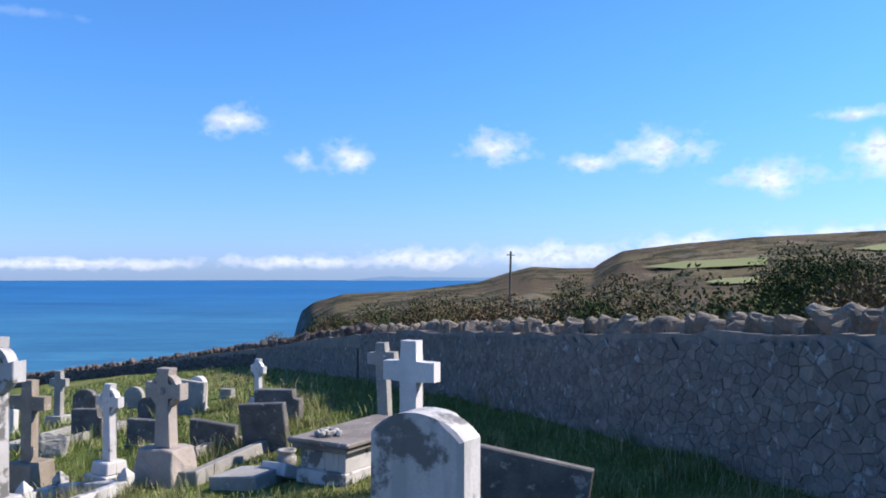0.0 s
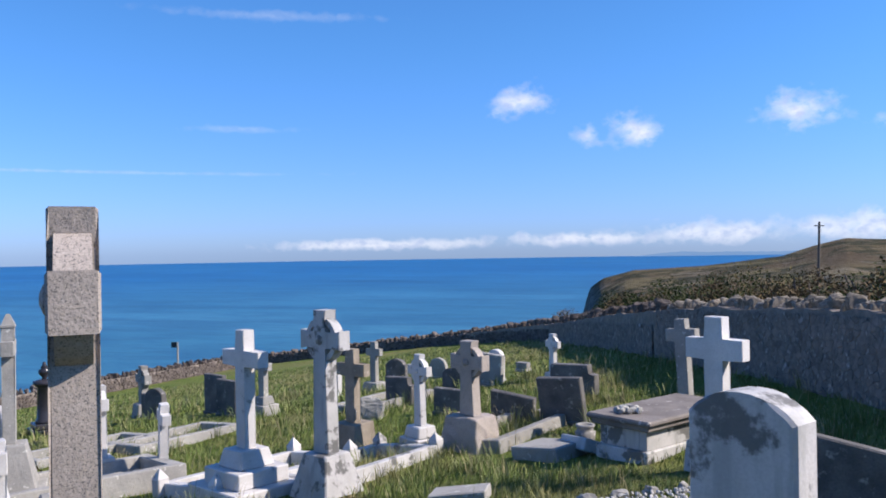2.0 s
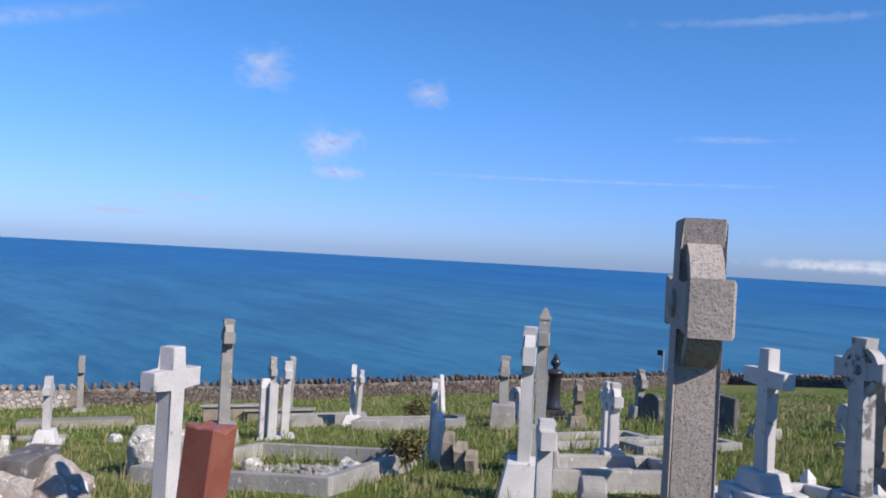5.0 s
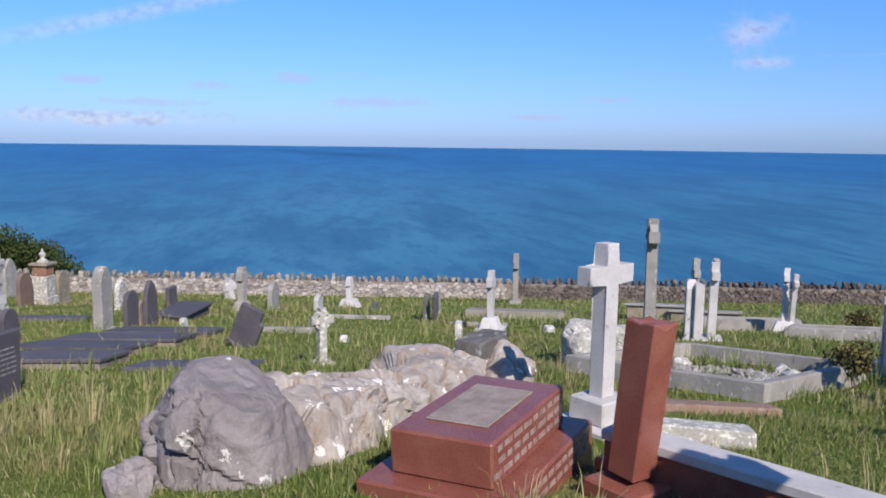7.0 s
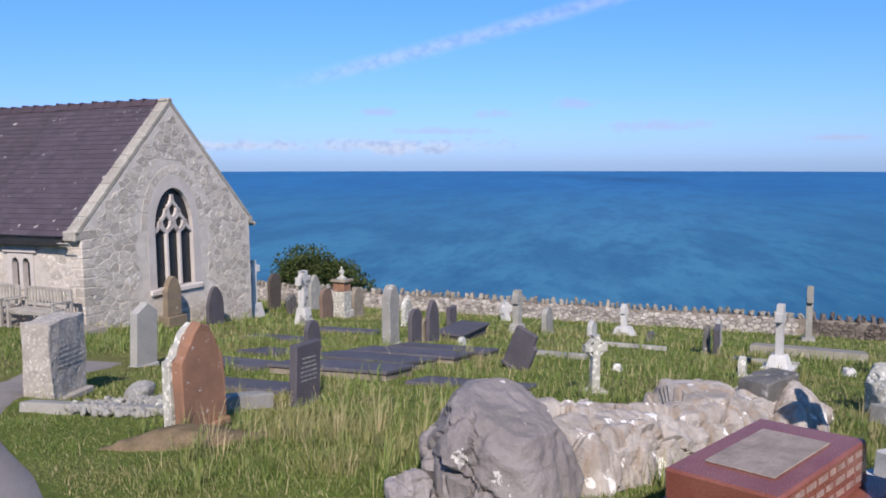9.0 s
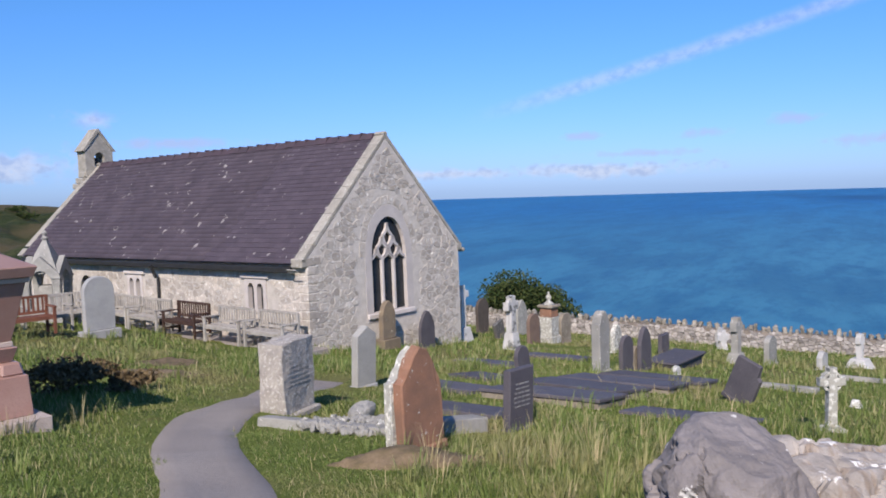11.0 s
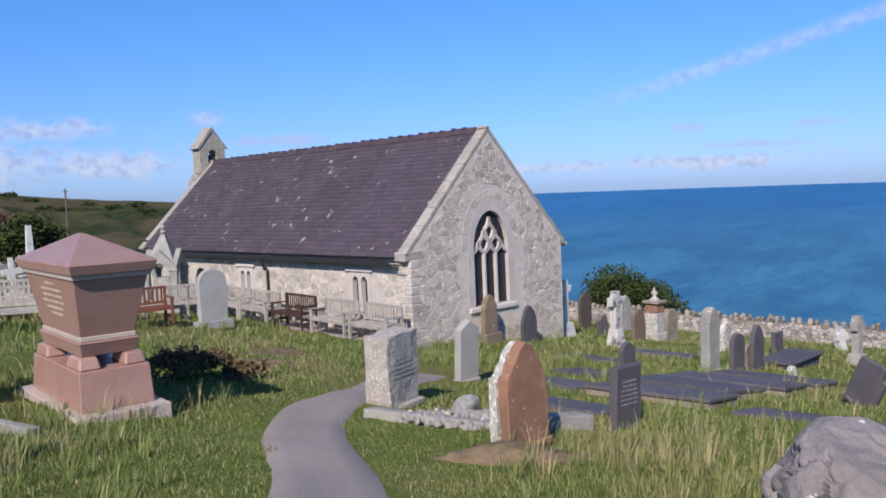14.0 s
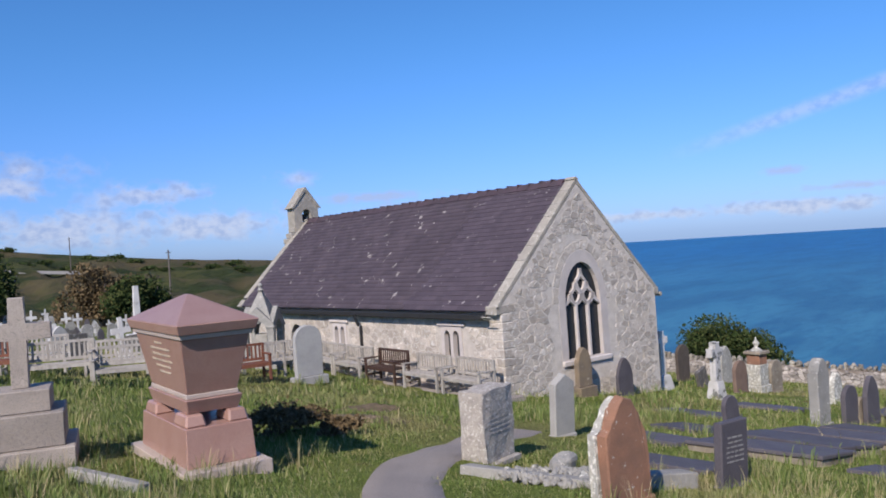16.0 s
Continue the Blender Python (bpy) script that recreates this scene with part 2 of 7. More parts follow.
PALEWOOD = surface("silvered_teak", (0.4, 0.375, 0.34), (0.3, 0.28, 0.255), 4, 0.8, streak=(0.22, 0.2, 0.18), bump=0.2)
DARKWOOD = surface("dark_brown_wood", (0.045, 0.025, 0.02), (0.07, 0.04, 0.03), 5, 0.6, bump=0.15)
REDWOOD = surface("reddish_brown_wood", (0.18, 0.07, 0.04), (0.14, 0.055, 0.035), 5, 0.6, bump=0.15)
POLEWOOD = surface("weathered_pole_wood", (0.1, 0.085, 0.075), (0.14, 0.12, 0.1), 4, 0.9, bump=0.3)
TARMAC = surface("grey_tarmac", (0.26, 0.228, 0.208), (0.31, 0.275, 0.25), 1.2, 0.95, speck=(0.14, 0.13, 0.125), fine=60, bump=0.35)
LETTERS = surface("worn_inscription", (0.42, 0.41, 0.39), (0.3, 0.29, 0.28), 8, 0.9, bump=0.2)
LETTERS_DARK = surface("dark_inscription", (0.2, 0.195, 0.19), (0.28, 0.27, 0.26), 8, 0.9, bump=0.2)
LETTERS_GOLD = surface("dull_gold_inscription", (0.5, 0.42, 0.32), (0.42, 0.35, 0.27), 8, 0.6, bump=0.1)
EARTH = surface("bare_brown_earth", (0.11, 0.085, 0.045), (0.2, 0.145, 0.09), 5, 0.95, bump=0.8, fine=30)
GRAVEL = surface("pale_broken_gravel", (0.42, 0.4, 0.36), (0.26, 0.245, 0.22), 14, 0.95, spots=(0.6, 0.58, 0.54), spot_scale=22, bump=1.0, fine=40)
OUTROCK = surface("lichened_outcrop_rock", (0.4, 0.365, 0.335), (0.24, 0.215, 0.195), 3.4, 0.92, spots=(0.68, 0.66, 0.64), spot_at=(0.6, 0.625), spot_scale=4.5, streak=(0.24, 0.185, 0.14), bump=0.9, fine=30)
COPING = surface("weathered_coping_stone", (0.37, 0.345, 0.3), (0.28, 0.26, 0.225), 5, 0.95, spots=(0.52, 0.5, 0.45), spot_at=(0.6, 0.66), spot_scale=12, bump=0.5)


def plain(name, build):
    m = bpy.data.materials.new(name)
    m.use_nodes = True
    n = Nodes(m.node_tree)
    b = n.add("ShaderNodeBsdfPrincipled")
    o = n.add("ShaderNodeOutputMaterial")
    n.put(o.inputs[0], b.outputs[0])
    vec = n.add("ShaderNodeTexCoord").outputs["Object"]
    build(n, b, vec)
    return m


def _turf(n, b, vec):
    big, mid, fine = n.noise(vec, 0.22, 4), n.noise(vec, 1.3, 5), n.noise(vec, 26, 4, 0.75)
    col = n.mix(n.step(mid, 0.35, 0.65), (0.12, 0.165, 0.032), (0.18, 0.21, 0.055))
    col = n.mix(n.math("MULTIPLY", n.step(big, 0.48, 0.64), 0.75), col, (0.24, 0.21, 0.09))
    col = n.mix(n.math("MULTIPLY", n.step(fine, 0.4, 0.7), 0.55), col, (0.035, 0.05, 0.012))
    col = n.mix(n.math("MULTIPLY", n.step(n.noise(vec, 0.55, 5), 0.66, 0.73), 0.8), col, (0.15, 0.105, 0.06))
    n.put(b.inputs["Base Color"], col)
    b.inputs["Roughness"].default_value, b.inputs["Specular IOR Level"].default_value = 0.95, 0.1
    bp = n.add("ShaderNodeBump")
    bp.inputs["Strength"].default_value, bp.inputs["Distance"].default_value = 0.9, 0.06
    n.put(bp.inputs["Height"], fine)
    n.put(b.inputs["Normal"], bp.outputs[0])


def _blade(n, b, vec):
    rnd = n.add("ShaderNodeNewGeometry").outputs["Random Per Island"]
    col = n.ramp(rnd, (0.0, (0.075, 0.11, 0.026)), (0.5, (0.125, 0.18, 0.042)), (0.82, (0.21, 0.235, 0.085)), (1.0, (0.36, 0.32, 0.18)))
    col = n.mix(n.math("MULTIPLY", n.step(n.noise(vec, 0.5, 5), 0.52, 0.66), 0.6), col, (0.27, 0.235, 0.115))
    n.put(b.inputs["Base Color"], col)
    b.inputs["Roughness"].default_value, b.inputs["Specular IOR Level"].default_value = 0.7, 0.25


def _straw(n, b, vec):
    rnd = n.add("ShaderNodeNewGeometry").outputs["Random Per Island"]
    n.put(b.inputs["Base Color"], n.ramp(rnd, (0.0, (0.3, 0.25, 0.13)), (0.6, (0.42, 0.35, 0.2)), (1.0, (0.2, 0.2, 0.08))))
    b.inputs["Roughness"].default_value = 0.8


def _leaf(c1, c2, c3):
    def build(n, b, vec):
        rnd = n.add("ShaderNodeNewGeometry").outputs["Random Per Island"]
        col = n.ramp(rnd, (0.0, c1), (0.55, c2), (1.0, c3))
        n.put(b.inputs["Base Color"], col)
        b.inputs["Roughness"].default_value, b.inputs["Specular IOR Level"].default_value = 0.9, 0.12
    return build


def _sea(n, b, vec):
    mp = n.add("ShaderNodeMapping")
    n.put(mp.inputs[0], vec)
    mp.inputs[2].default_value, mp.inputs[3].default_value = (0, 0, radians(-15)), (0.3, 1.0, 1.0)
    v = mp.outputs[0]
    broad = n.noise(v, 0.0035, 5, 0.6)
    far = n.noise(v, 0.0012, 3)
    near = n.mix(n.step(broad, 0.35, 0.65), (0.032, 0.142, 0.23), (0.048, 0.176, 0.272))
    deep = n.mix(n.step(broad, 0.35, 0.65), (0.007, 0.1, 0.27), (0.016, 0.138, 0.325))
    reach = n.add("ShaderNodeVectorMath", op="LENGTH")
    n.put(reach.inputs[0], vec)
    col = n.mix(n.step(reach.outputs["Value"], 250.0, 1900.0), near, deep)
    # Broad dark patches: cloud shadows painted into the water colour.
    col = n.mix(n.math("MULTIPLY", n.step(far, 0.58, 0.68), 0.8), col, (0.004, 0.04, 0.13))
    ripple = n.noise(v, 0.022, 6, 0.7)
    col = n.mix(n.math("MULTIPLY", n.step(ripple, 0.42, 0.6), 0.5), col, (0.012, 0.06, 0.14))
    col = n.mix(n.math("MULTIPLY", n.step(n.noise(v, 0.11, 5, 0.75), 0.45, 0.62), 0.45), col, (0.006, 0.065, 0.16))
    n.put(b.inputs["Base Color"], col)
    b.inputs["Roughness"].default_value, b.inputs["IOR"].default_value, b.inputs["Specular IOR Level"].default_value = 0.42, 1.33, 0.15
    bp = n.add("ShaderNodeBump")
    bp.inputs["Strength"].default_value, bp.inputs["Distance"].default_value = 0.35, 1.2
    n.put(bp.inputs["Height"], n.math("ADD", n.noise(v, 0.05, 6, 0.65), n.math("MULTIPLY", n.noise(vec, 0.4, 4), 0.25)))
    n.put(b.inputs["Normal"], bp.outputs[0])


def _moor(n, b, vec):
    big, mid, fine = n.noise(vec, 0.012, 5), n.noise(vec, 0.05, 5, 0.6), n.noise(vec, 0.5, 5, 0.7)
    col = n.mix(n.step(big, 0.42, 0.58), (0.11, 0.082, 0.05), (0.15, 0.125, 0.065))
    col = n.mix(n.step(mid, 0.48, 0.56), col, (0.05, 0.048, 0.024))
    col = n.mix(n.math("MULTIPLY", n.step(n.noise(vec, 0.045, 6, 0.75), 0.55, 0.62), 0.5), col, (0.24, 0.205, 0.155))
    col = n.mix(n.math("MULTIPLY", n.step(fine, 0.45, 0.7), 0.5), col, (0.03, 0.03, 0.016))
    up = n.add("ShaderNodeSeparateXYZ")
    n.put(up.inputs[0], n.add("ShaderNodeNewGeometry").outputs["Normal"])
    rock = n.mix(n.step(n.noise(vec, 0.15, 6, 0.7), 0.4, 0.6), (0.1, 0.09, 0.08), (0.2, 0.18, 0.15))
    col = n.mix(n.step(up.outputs[2], 0.85, 0.6), col, rock)
    n.put(b.inputs["Base Color"], col)
    b.inputs["Roughness"].default_value, b.inputs["Specular IOR Level"].default_value = 0.95, 0.1
    bp = n.add("ShaderNodeBump")
    bp.inputs["Strength"].default_value, bp.inputs["Distance"].default_value = 1.0, 2.0
    n.put(bp.inputs["Height"], fine)
    n.put(b.inputs["Normal"], bp.outputs[0])


TURF, BLADE, STRAW = plain("turf", _turf), plain("grass_blade", _blade), plain("dry_grass", _straw)


def _heather(n, b, vec):
    _moor(n, b, vec)
    mid, fine = n.noise(vec, 0.06, 6, 0.65), n.noise(vec, 0.35, 5, 0.75)
    col = n.mix(n.step(mid, 0.4, 0.6), (0.035, 0.05, 0.016), (0.085, 0.09, 0.032))
    col = n.mix(n.math("MULTIPLY", n.step(fine, 0.45, 0.65), 0.7), col, (0.022, 0.028, 0.012))
    col = n.mix(n.math("MULTIPLY", n.step(n.noise(vec, 0.025, 5, 0.6), 0.47, 0.6), 0.75), col, (0.115, 0.09, 0.05))
    n.put(b.inputs["Base Color"], col)


SEA, MOOR = plain("sea_water", _sea), plain("moorland", _moor)
LEAF = plain("dark_green_leaf", _leaf((0.02, 0.035, 0.012), (0.04, 0.06, 0.018), (0.075, 0.085, 0.03)))
GORSE = plain("bramble_leaf", _leaf((0.04, 0.042, 0.018), (0.09, 0.08, 0.035), (0.17, 0.14, 0.055)))
DEADBUSH = plain("dry_scrub", _leaf((0.08, 0.055, 0.03), (0.13, 0.095, 0.05), (0.19, 0.14, 0.08)))
FIELD = surface("pasture", (0.14, 0.17, 0.05), (0.18, 0.19, 0.07), 0.02, 0.95, bump=0.2, fine=0.6)
CLIFF = surface("grey_cliff_rock", (0.16, 0.14, 0.12), (0.1, 0.09, 0.08), 0.05, 0.95, spots=(0.24, 0.22, 0.19), spot_scale=0.15, bump=1.0, fine=0.8)

# ---- building helpers ----
def bm_new():
    return bmesh.new()


def link(name, bm, material, parent=None, label="", smooth=False):
    me = bpy.data.meshes.new(name)
    bmesh.ops.recalc_face_normals(bm, faces=bm.faces)
    bm.to_mesh(me)
    bm.free()
    me.materials.append(material)
    if smooth:
        me.polygons.foreach_set("use_smooth", [True] * len(me.polygons))
    ob = new(name, me)
    ob.parent = parent
    if label:
        ob["label"] = label
    return ob


def part(name, bm, material, parent, label="", smooth=False):
    return link(name, bm, material, parent, label, smooth)


SLABS = []          # where no grass grows: (x, y, half length, half width, turn)


def slope_turn(x, y):
    """The turn that lays a flat thing on the slope."""
    e = 0.3
    nx, ny = -(gz(x + e, y) - gz(x - e, y)) / (2 * e), -(gz(x, y + e) - gz(x, y - e)) / (2 * e)
    return Vector((0, 0, 1)).rotation_difference(Vector((float(nx), float(ny), 1)).normalized()).to_matrix().to_4x4()


def lay(ob, x, y, rz, sink=0.05):
    ob.matrix_world = Matrix.Translation((x, y, float(gz(x, y)) - sink)) @ slope_turn(x, y) @ pose(0, 0, 0, 0, 0, rz)
    return ob


def thing(name, x, y, label, category, rz=-15.0, lean=0.0, side=0.0, group="", z=None, sink=0.03):
    """An empty at the foot of a thing, standing on the turf. lean: degrees backwards, side: degrees to one side."""
    ob = new(name)
    ob.matrix_world = pose(x, y, (float(gz(x, y)) - sink) if z is None else z, lean, side, rz)
    return tagged(ob, label, category, group)


def box(bm, sx, sy, sz, x=0.0, y=0.0, z=0.0, bev=0.0, m=None, taper=1.0):
    """A box with its base at z."""
    vs = bmesh.ops.create_cube(bm, size=1.0)["verts"]
    for v in vs:
        k = taper if v.co.z > 0 else 1.0
        v.co = Vector((v.co.x * sx * k + x, v.co.y * sy * k + y, (v.co.z + 0.5) * sz + z))
    if bev:
        es = list({e for v in vs for e in v.link_edges})
        out = bmesh.ops.bevel(bm, geom=es, offset=bev, segments=1, affect="EDGES", profile=0.5)
        vs = list({v for f in out["faces"] for v in f.verts} | {v for v in vs if v.is_valid})
    if m is not None:
        bmesh.ops.transform(bm, matrix=m, verts=vs)
    return vs


def plate(bm, outline, depth, y=0.0, bev=0.0):
    """An upright plate: an outline of (x, z) with its thickness along y."""
    a = [bm.verts.new((x, y - depth / 2, z)) for x, z in outline]
    b = [bm.verts.new((x, y + depth / 2, z)) for x, z in outline]
    n = len(a)
    f1, f2 = bm.faces.new(a), bm.faces.new(b[::-1])
    for i in range(n):
        bm.faces.new((a[i], b[i], b[(i + 1) % n], a[(i + 1) % n]))
    if bev:
        es = [e for f in (f1, f2) for e in f.edges]
        bmesh.ops.bevel(bm, geom=es, offset=bev, segments=1, affect="EDGES", profile=0.5)


def lathe(bm, profile, sides=16, m=None):
    """A turned form from (radius, z)."""
    rings = []
    for r, z in profile:
        rings.append([bm.verts.new((r * math.cos(2 * math.pi * i / sides), r * math.sin(2 * math.pi * i / sides), z)) for i in range(sides)])
    for a, b in zip(rings, rings[1:]):
        for i in range(sides):
            bm.faces.new((a[i], a[(i + 1) % sides], b[(i + 1) % sides], b[i]))
    bm.faces.new(rings[0][::-1])
    bm.faces.new(rings[-1])
    if m is not None:
        bmesh.ops.transform(bm, matrix=m, verts=[v for r in rings for v in r])


def rough_up(bm, amount, scale=3.0, seed=0.0):
    for v in bm.verts:
        v.co += noise.noise_vector(v.co * scale + Vector((seed, seed * 1.7, -seed))) * amount


def lump(bm, sx, sy, sz, seed, cuts=3, amount=0.18, flat=0.0):
    """A rough block of stone with its base at 0: a boxy form, cut by planes and broken up."""
    vs = bmesh.ops.create_icosphere(bm, subdivisions=cuts, radius=0.5)["verts"]
    rnd = random.Random(seed)
    planes = [(Vector((rnd.gauss(0, 1), rnd.gauss(0, 1), rnd.gauss(0.2, 0.8))).normalized(), rnd.uniform(0.27, 0.4)) for _ in range(11)]
    for v in vs:
        d = v.co.normalized()
        q = Vector([math.copysign(abs(c) ** 0.5, c) for c in d]) * 0.42
        for n, c in planes:
            k = q.dot(n) - c
            if k > 0:
                q -= n * k * (0.85 if cuts < 4 else 0.7)
        off = Vector((seed, seed * 0.7, -seed))
        q += d * (noise.fractal(q * 3.0 + off, 1.0, 2.0, 6) * amount * 0.4) + noise.noise_vector(q * 1.6 + off) * amount * 0.3
        if cuts > 3:
            for n, c in planes[:4]:
                k = q.dot(Vector((n.y, n.z, n.x))) - c * 0.3 + 0.05 * noise.noise(q * 5 + off)
                q -= d * 0.045 * math.exp(-(k / 0.018) ** 2) * max(0.0, noise.noise(q * 3 - off) + 0.25)
            q += d * noise.fractal(q * 9 + off, 1.0, 2.0, 4) * 0.012
        v.co = Vector((q.x * sx, q.y * sy, max(q.z + 0.42, -0.05) * sz))


def raw_mesh(name, verts, faces, material, parent=None, smooth=False):
    """A mesh from numpy arrays: verts (n, 3) and faces (m, k)."""
    me = bpy.data.meshes.new(name)
    verts, faces = np.asarray(verts, np.float32), np.asarray(faces, np.int32)
    m, k = faces.shape
    me.vertices.add(len(verts))
    me.vertices.foreach_set("co", verts.ravel())
    me.loops.add(m * k)
    me.loops.foreach_set("vertex_index", faces.ravel())
    me.polygons.add(m)
    me.polygons.foreach_set("loop_start", np.arange(m, dtype=np.int32) * k)
    if smooth:
        me.polygons.foreach_set("use_smooth", np.ones(m, bool))
    me.update(calc_edges=True)
    me.validate()
    me.materials.append(material)
    ob = new(name, me)
    ob.parent = parent
    return ob


# ---- ground, sea and distance ----
EAST = [(5.2, -14), (4.2, -4), (3.6, 1.5), (3.0, 5.4), (2.65, 7.5), (2.05, 9.8), (1.0, 13), (-0.4, 16.3), (-3.6, 24), (-8, 33), (-14, 39), (-22, 42.5), (-29, 43.5)]
NORTH = [(-29, 43.5), (-29.5, 30), (-30.4, 22), (-31.4, 13), (-32.2, 7), (-32.4, 2.8), (-32.9, -3.5), (-33.5, -9.2), (-35, -20), (-37, -45)]
PATHWAY = [(3.0, -1.6), (0.2, -1.9), (-1.8, -2.4), (-3.4, -3.05), (-4.84, -3.86), (-5.87, -5.05), (-6.63, -5.93), (-7.43, -6.48), (-8.43, -6.95), (-9.7, -7.4), (-11.2, -7.7), (-12.4, -8.0)]


def land(x, y):
    xw = np.interp(y, [p[1] for p in EAST], [p[0] for p in EAST]) + 0.5
    d = np.maximum(0, x - xw)
    z = gz(x, y) - 0.1 * d - 0.0014 * d**2
    xs = np.interp(y, [p[1] for p in NORTH][::-1], [p[0] for p in NORTH][::-1]) - 1.0
    out = np.maximum(0, xs - x)
    far = np.maximum(0, y - 44)
    z = z - 0.3 * out - 0.012 * out**2 - 0.25 * far - 0.01 * far**2
    return np.maximum(z, -70)


def grid_sheet(name, xs, ys, height, material, smooth=True):
    gx, gy = np.meshgrid(xs, ys, indexing="ij")
    v = np.stack([gx, gy, height(gx, gy)], -1).reshape(-1, 3)
    a, b = len(xs), len(ys)
    i = (np.arange(a - 1)[:, None] * b + np.arange(b - 1)).ravel()
    return raw_mesh(name, v, np.stack([i, i + b, i + b + 1, i + 1], -1), material, smooth=smooth)


def spaced(lo, hi, fine_lo, fine_hi, fine, coarse):
    a = np.arange(fine_lo, fine_hi, fine)
    left = fine_lo - np.cumsum(np.geomspace(fine, coarse, 60))
    right = fine_hi + np.cumsum(np.geomspace(fine, coarse, 60))
    return np.concatenate([left[left > lo][::-1], a, right[right < hi]])


def turf_height(x, y):
    wob = 0.03 * np.sin(x * 1.9 + 0.7 * y) * np.sin(y * 1.6 - 0.4 * x) + 0.02 * np.sin(4.1 * x + 2 * np.sin(2.3 * y))
    near = np.exp(-((x / 45) ** 2 + (y / 45) ** 2))
    return land(x, y) + wob * near - 0.03


ground = grid_sheet("ground", spaced(-140, 90, -36, 6, 0.4, 8), spaced(-120, 110, -28, 46, 0.4, 8), turf_height, TURF)
tagged(ground, "rough green churchyard turf sloping to the sea", "ground", kind="structure")

bm = bm_new()
bmesh.ops.create_circle(bm, cap_ends=True, radius=4900, segments=256)
bmesh.ops.translate(bm, vec=(0, 0, -45), verts=bm.verts)
sea = tagged(link("water", bm, SEA), "blue open sea reaching to the horizon", "sea", kind="structure")


# ---- churchyard walls ----
def polyline(points, step):
    pts, out = [Vector(p) for p in points], []
    for a, b in zip(pts, pts[1:]):
        n = max(1, int((b - a).length / step))
        out += [a.lerp(b, i / n) for i in range(n)]
    return out + [pts[-1]]


def rubble_wall(name, points, height, thick, label):
    line = polyline(points, 0.3)
    bm = bm_new()
    rows = []
    for i, p in enumerate(line):
        a, b = line[max(0, i - 1)], line[min(len(line) - 1, i + 1)]
        t = (b - a).normalized()
        nrm = Vector((-t.y, t.x))
        base = float(land(p.x, p.y)) - 0.25
        h = height(i / (len(line) - 1))
        row = []
        for side, zs in ((-1, (0, 0.3, 0.55, 0.8, 1.0)), (1, (1.0, 0.8, 0.55, 0.3, 0))):
            for zf in zs:
                z = base + 0.25 * zf + zf * h
                q = Vector((p.x, p.y, z)) + Vector((nrm.x, nrm.y, 0)) * side * thick / 2 * (1.1 - 0.15 * zf)
                q += noise.noise_vector(q * 2.1) * 0.05 + noise.noise_vector(q * 6.0) * 0.025
                row.append(bm.verts.new(q))
        rows.append(row)
    for a, b in zip(rows, rows[1:]):
        for i in range(len(a) - 1):
            bm.faces.new((a[i], b[i], b[i + 1], a[i + 1]))
    ob = tagged(link(name, bm, MORTAR), label, "stone wall", kind="structure")
    return ob, line


wall_east, east_line = rubble_wall("wall_east", EAST, lambda s: float(np.interp(s, [0, 0.42, 0.52, 0.6, 0.78, 1.0], [1.06, 1.06, 0.9, 0.66, 0.42, 0.42])), 0.5, "old grey rubble stone churchyard wall with rough upright copings")
wall_north, north_line = rubble_wall("wall_north", NORTH, lambda s: 0.6, 0.5, "low sunlit rubble stone wall above the sea")


# ---- church ----
CH_W, CH_L, Z_EAVE, Z_APEX, Z_BASE = 5.96, 15.2, -1.62, 1.42, -4.9
church = new("church")
_a = radians(165.09)
# local frame: x runs along the gable from its south corner, y along the roof to the west
church.matrix_world = Matrix(((math.cos(_a), -math.sin(_a), 0, -17.404), (math.sin(_a), math.cos(_a), 0, -11.695), (0, 0, 1, 0), (0, 0, 0, 1))) @ Matrix.Rotation(-0.012, 4, "X")
tagged(church, "small medieval stone chapel with steep slate roof and bellcote", "church")


def holed(bm, outer, holes, depth, place):
    """A wall with openings through it: outlines in (u, z), its thickness along v; place(u, v, z) gives the point."""
    edges = []
    for loop in (outer, *holes):
        vs = [bm.verts.new((u, 0, z)) for u, z in loop]
        edges += [bm.edges.new((vs[i], vs[(i + 1) % len(vs)])) for i in range(len(vs))]
    faces = [g for g in bmesh.ops.triangle_fill(bm, use_beauty=True, use_dissolve=False, edges=edges)["geom"] if isinstance(g, bmesh.types.BMFace)]
    out = bmesh.ops.extrude_face_region(bm, geom=faces)
    for g in out["geom"]:
        if isinstance(g, bmesh.types.BMVert):
            g.co.y += depth
    for v in bm.verts:
        v.co = Vector(place(*v.co))


def lancet(x0, x1, z0, zs, zt, n=8, grow=0.0):
    """A pointed opening between x0 and x1, springing at zs, with its point at zt."""
    x0, x1, z0, zt, c = x0 - grow, x1 + grow, z0 - grow, zt + grow * 1.3, (x0 + x1) / 2
    right = [(x1 + (c - x1) * (1 - math.cos(s * math.pi / 2)) ** 0.95, zs + (zt - zs) * math.sin(s * math.pi / 2) ** 0.92) for s in np.linspace(0, 1, n)]
    return [(x0, z0), (x1, z0)] + right + [(2 * c - u, z) for u, z in right[-2::-1]]


def inside(p, poly):
    u, z = p
    hit = False
    for (a, b), (c, d) in zip(poly, poly[1:] + poly[:1]):
        if (b > z) != (d > z) and u < (c - a) * (z - b) / (d - b) + a:
            hit = not hit
    return hit


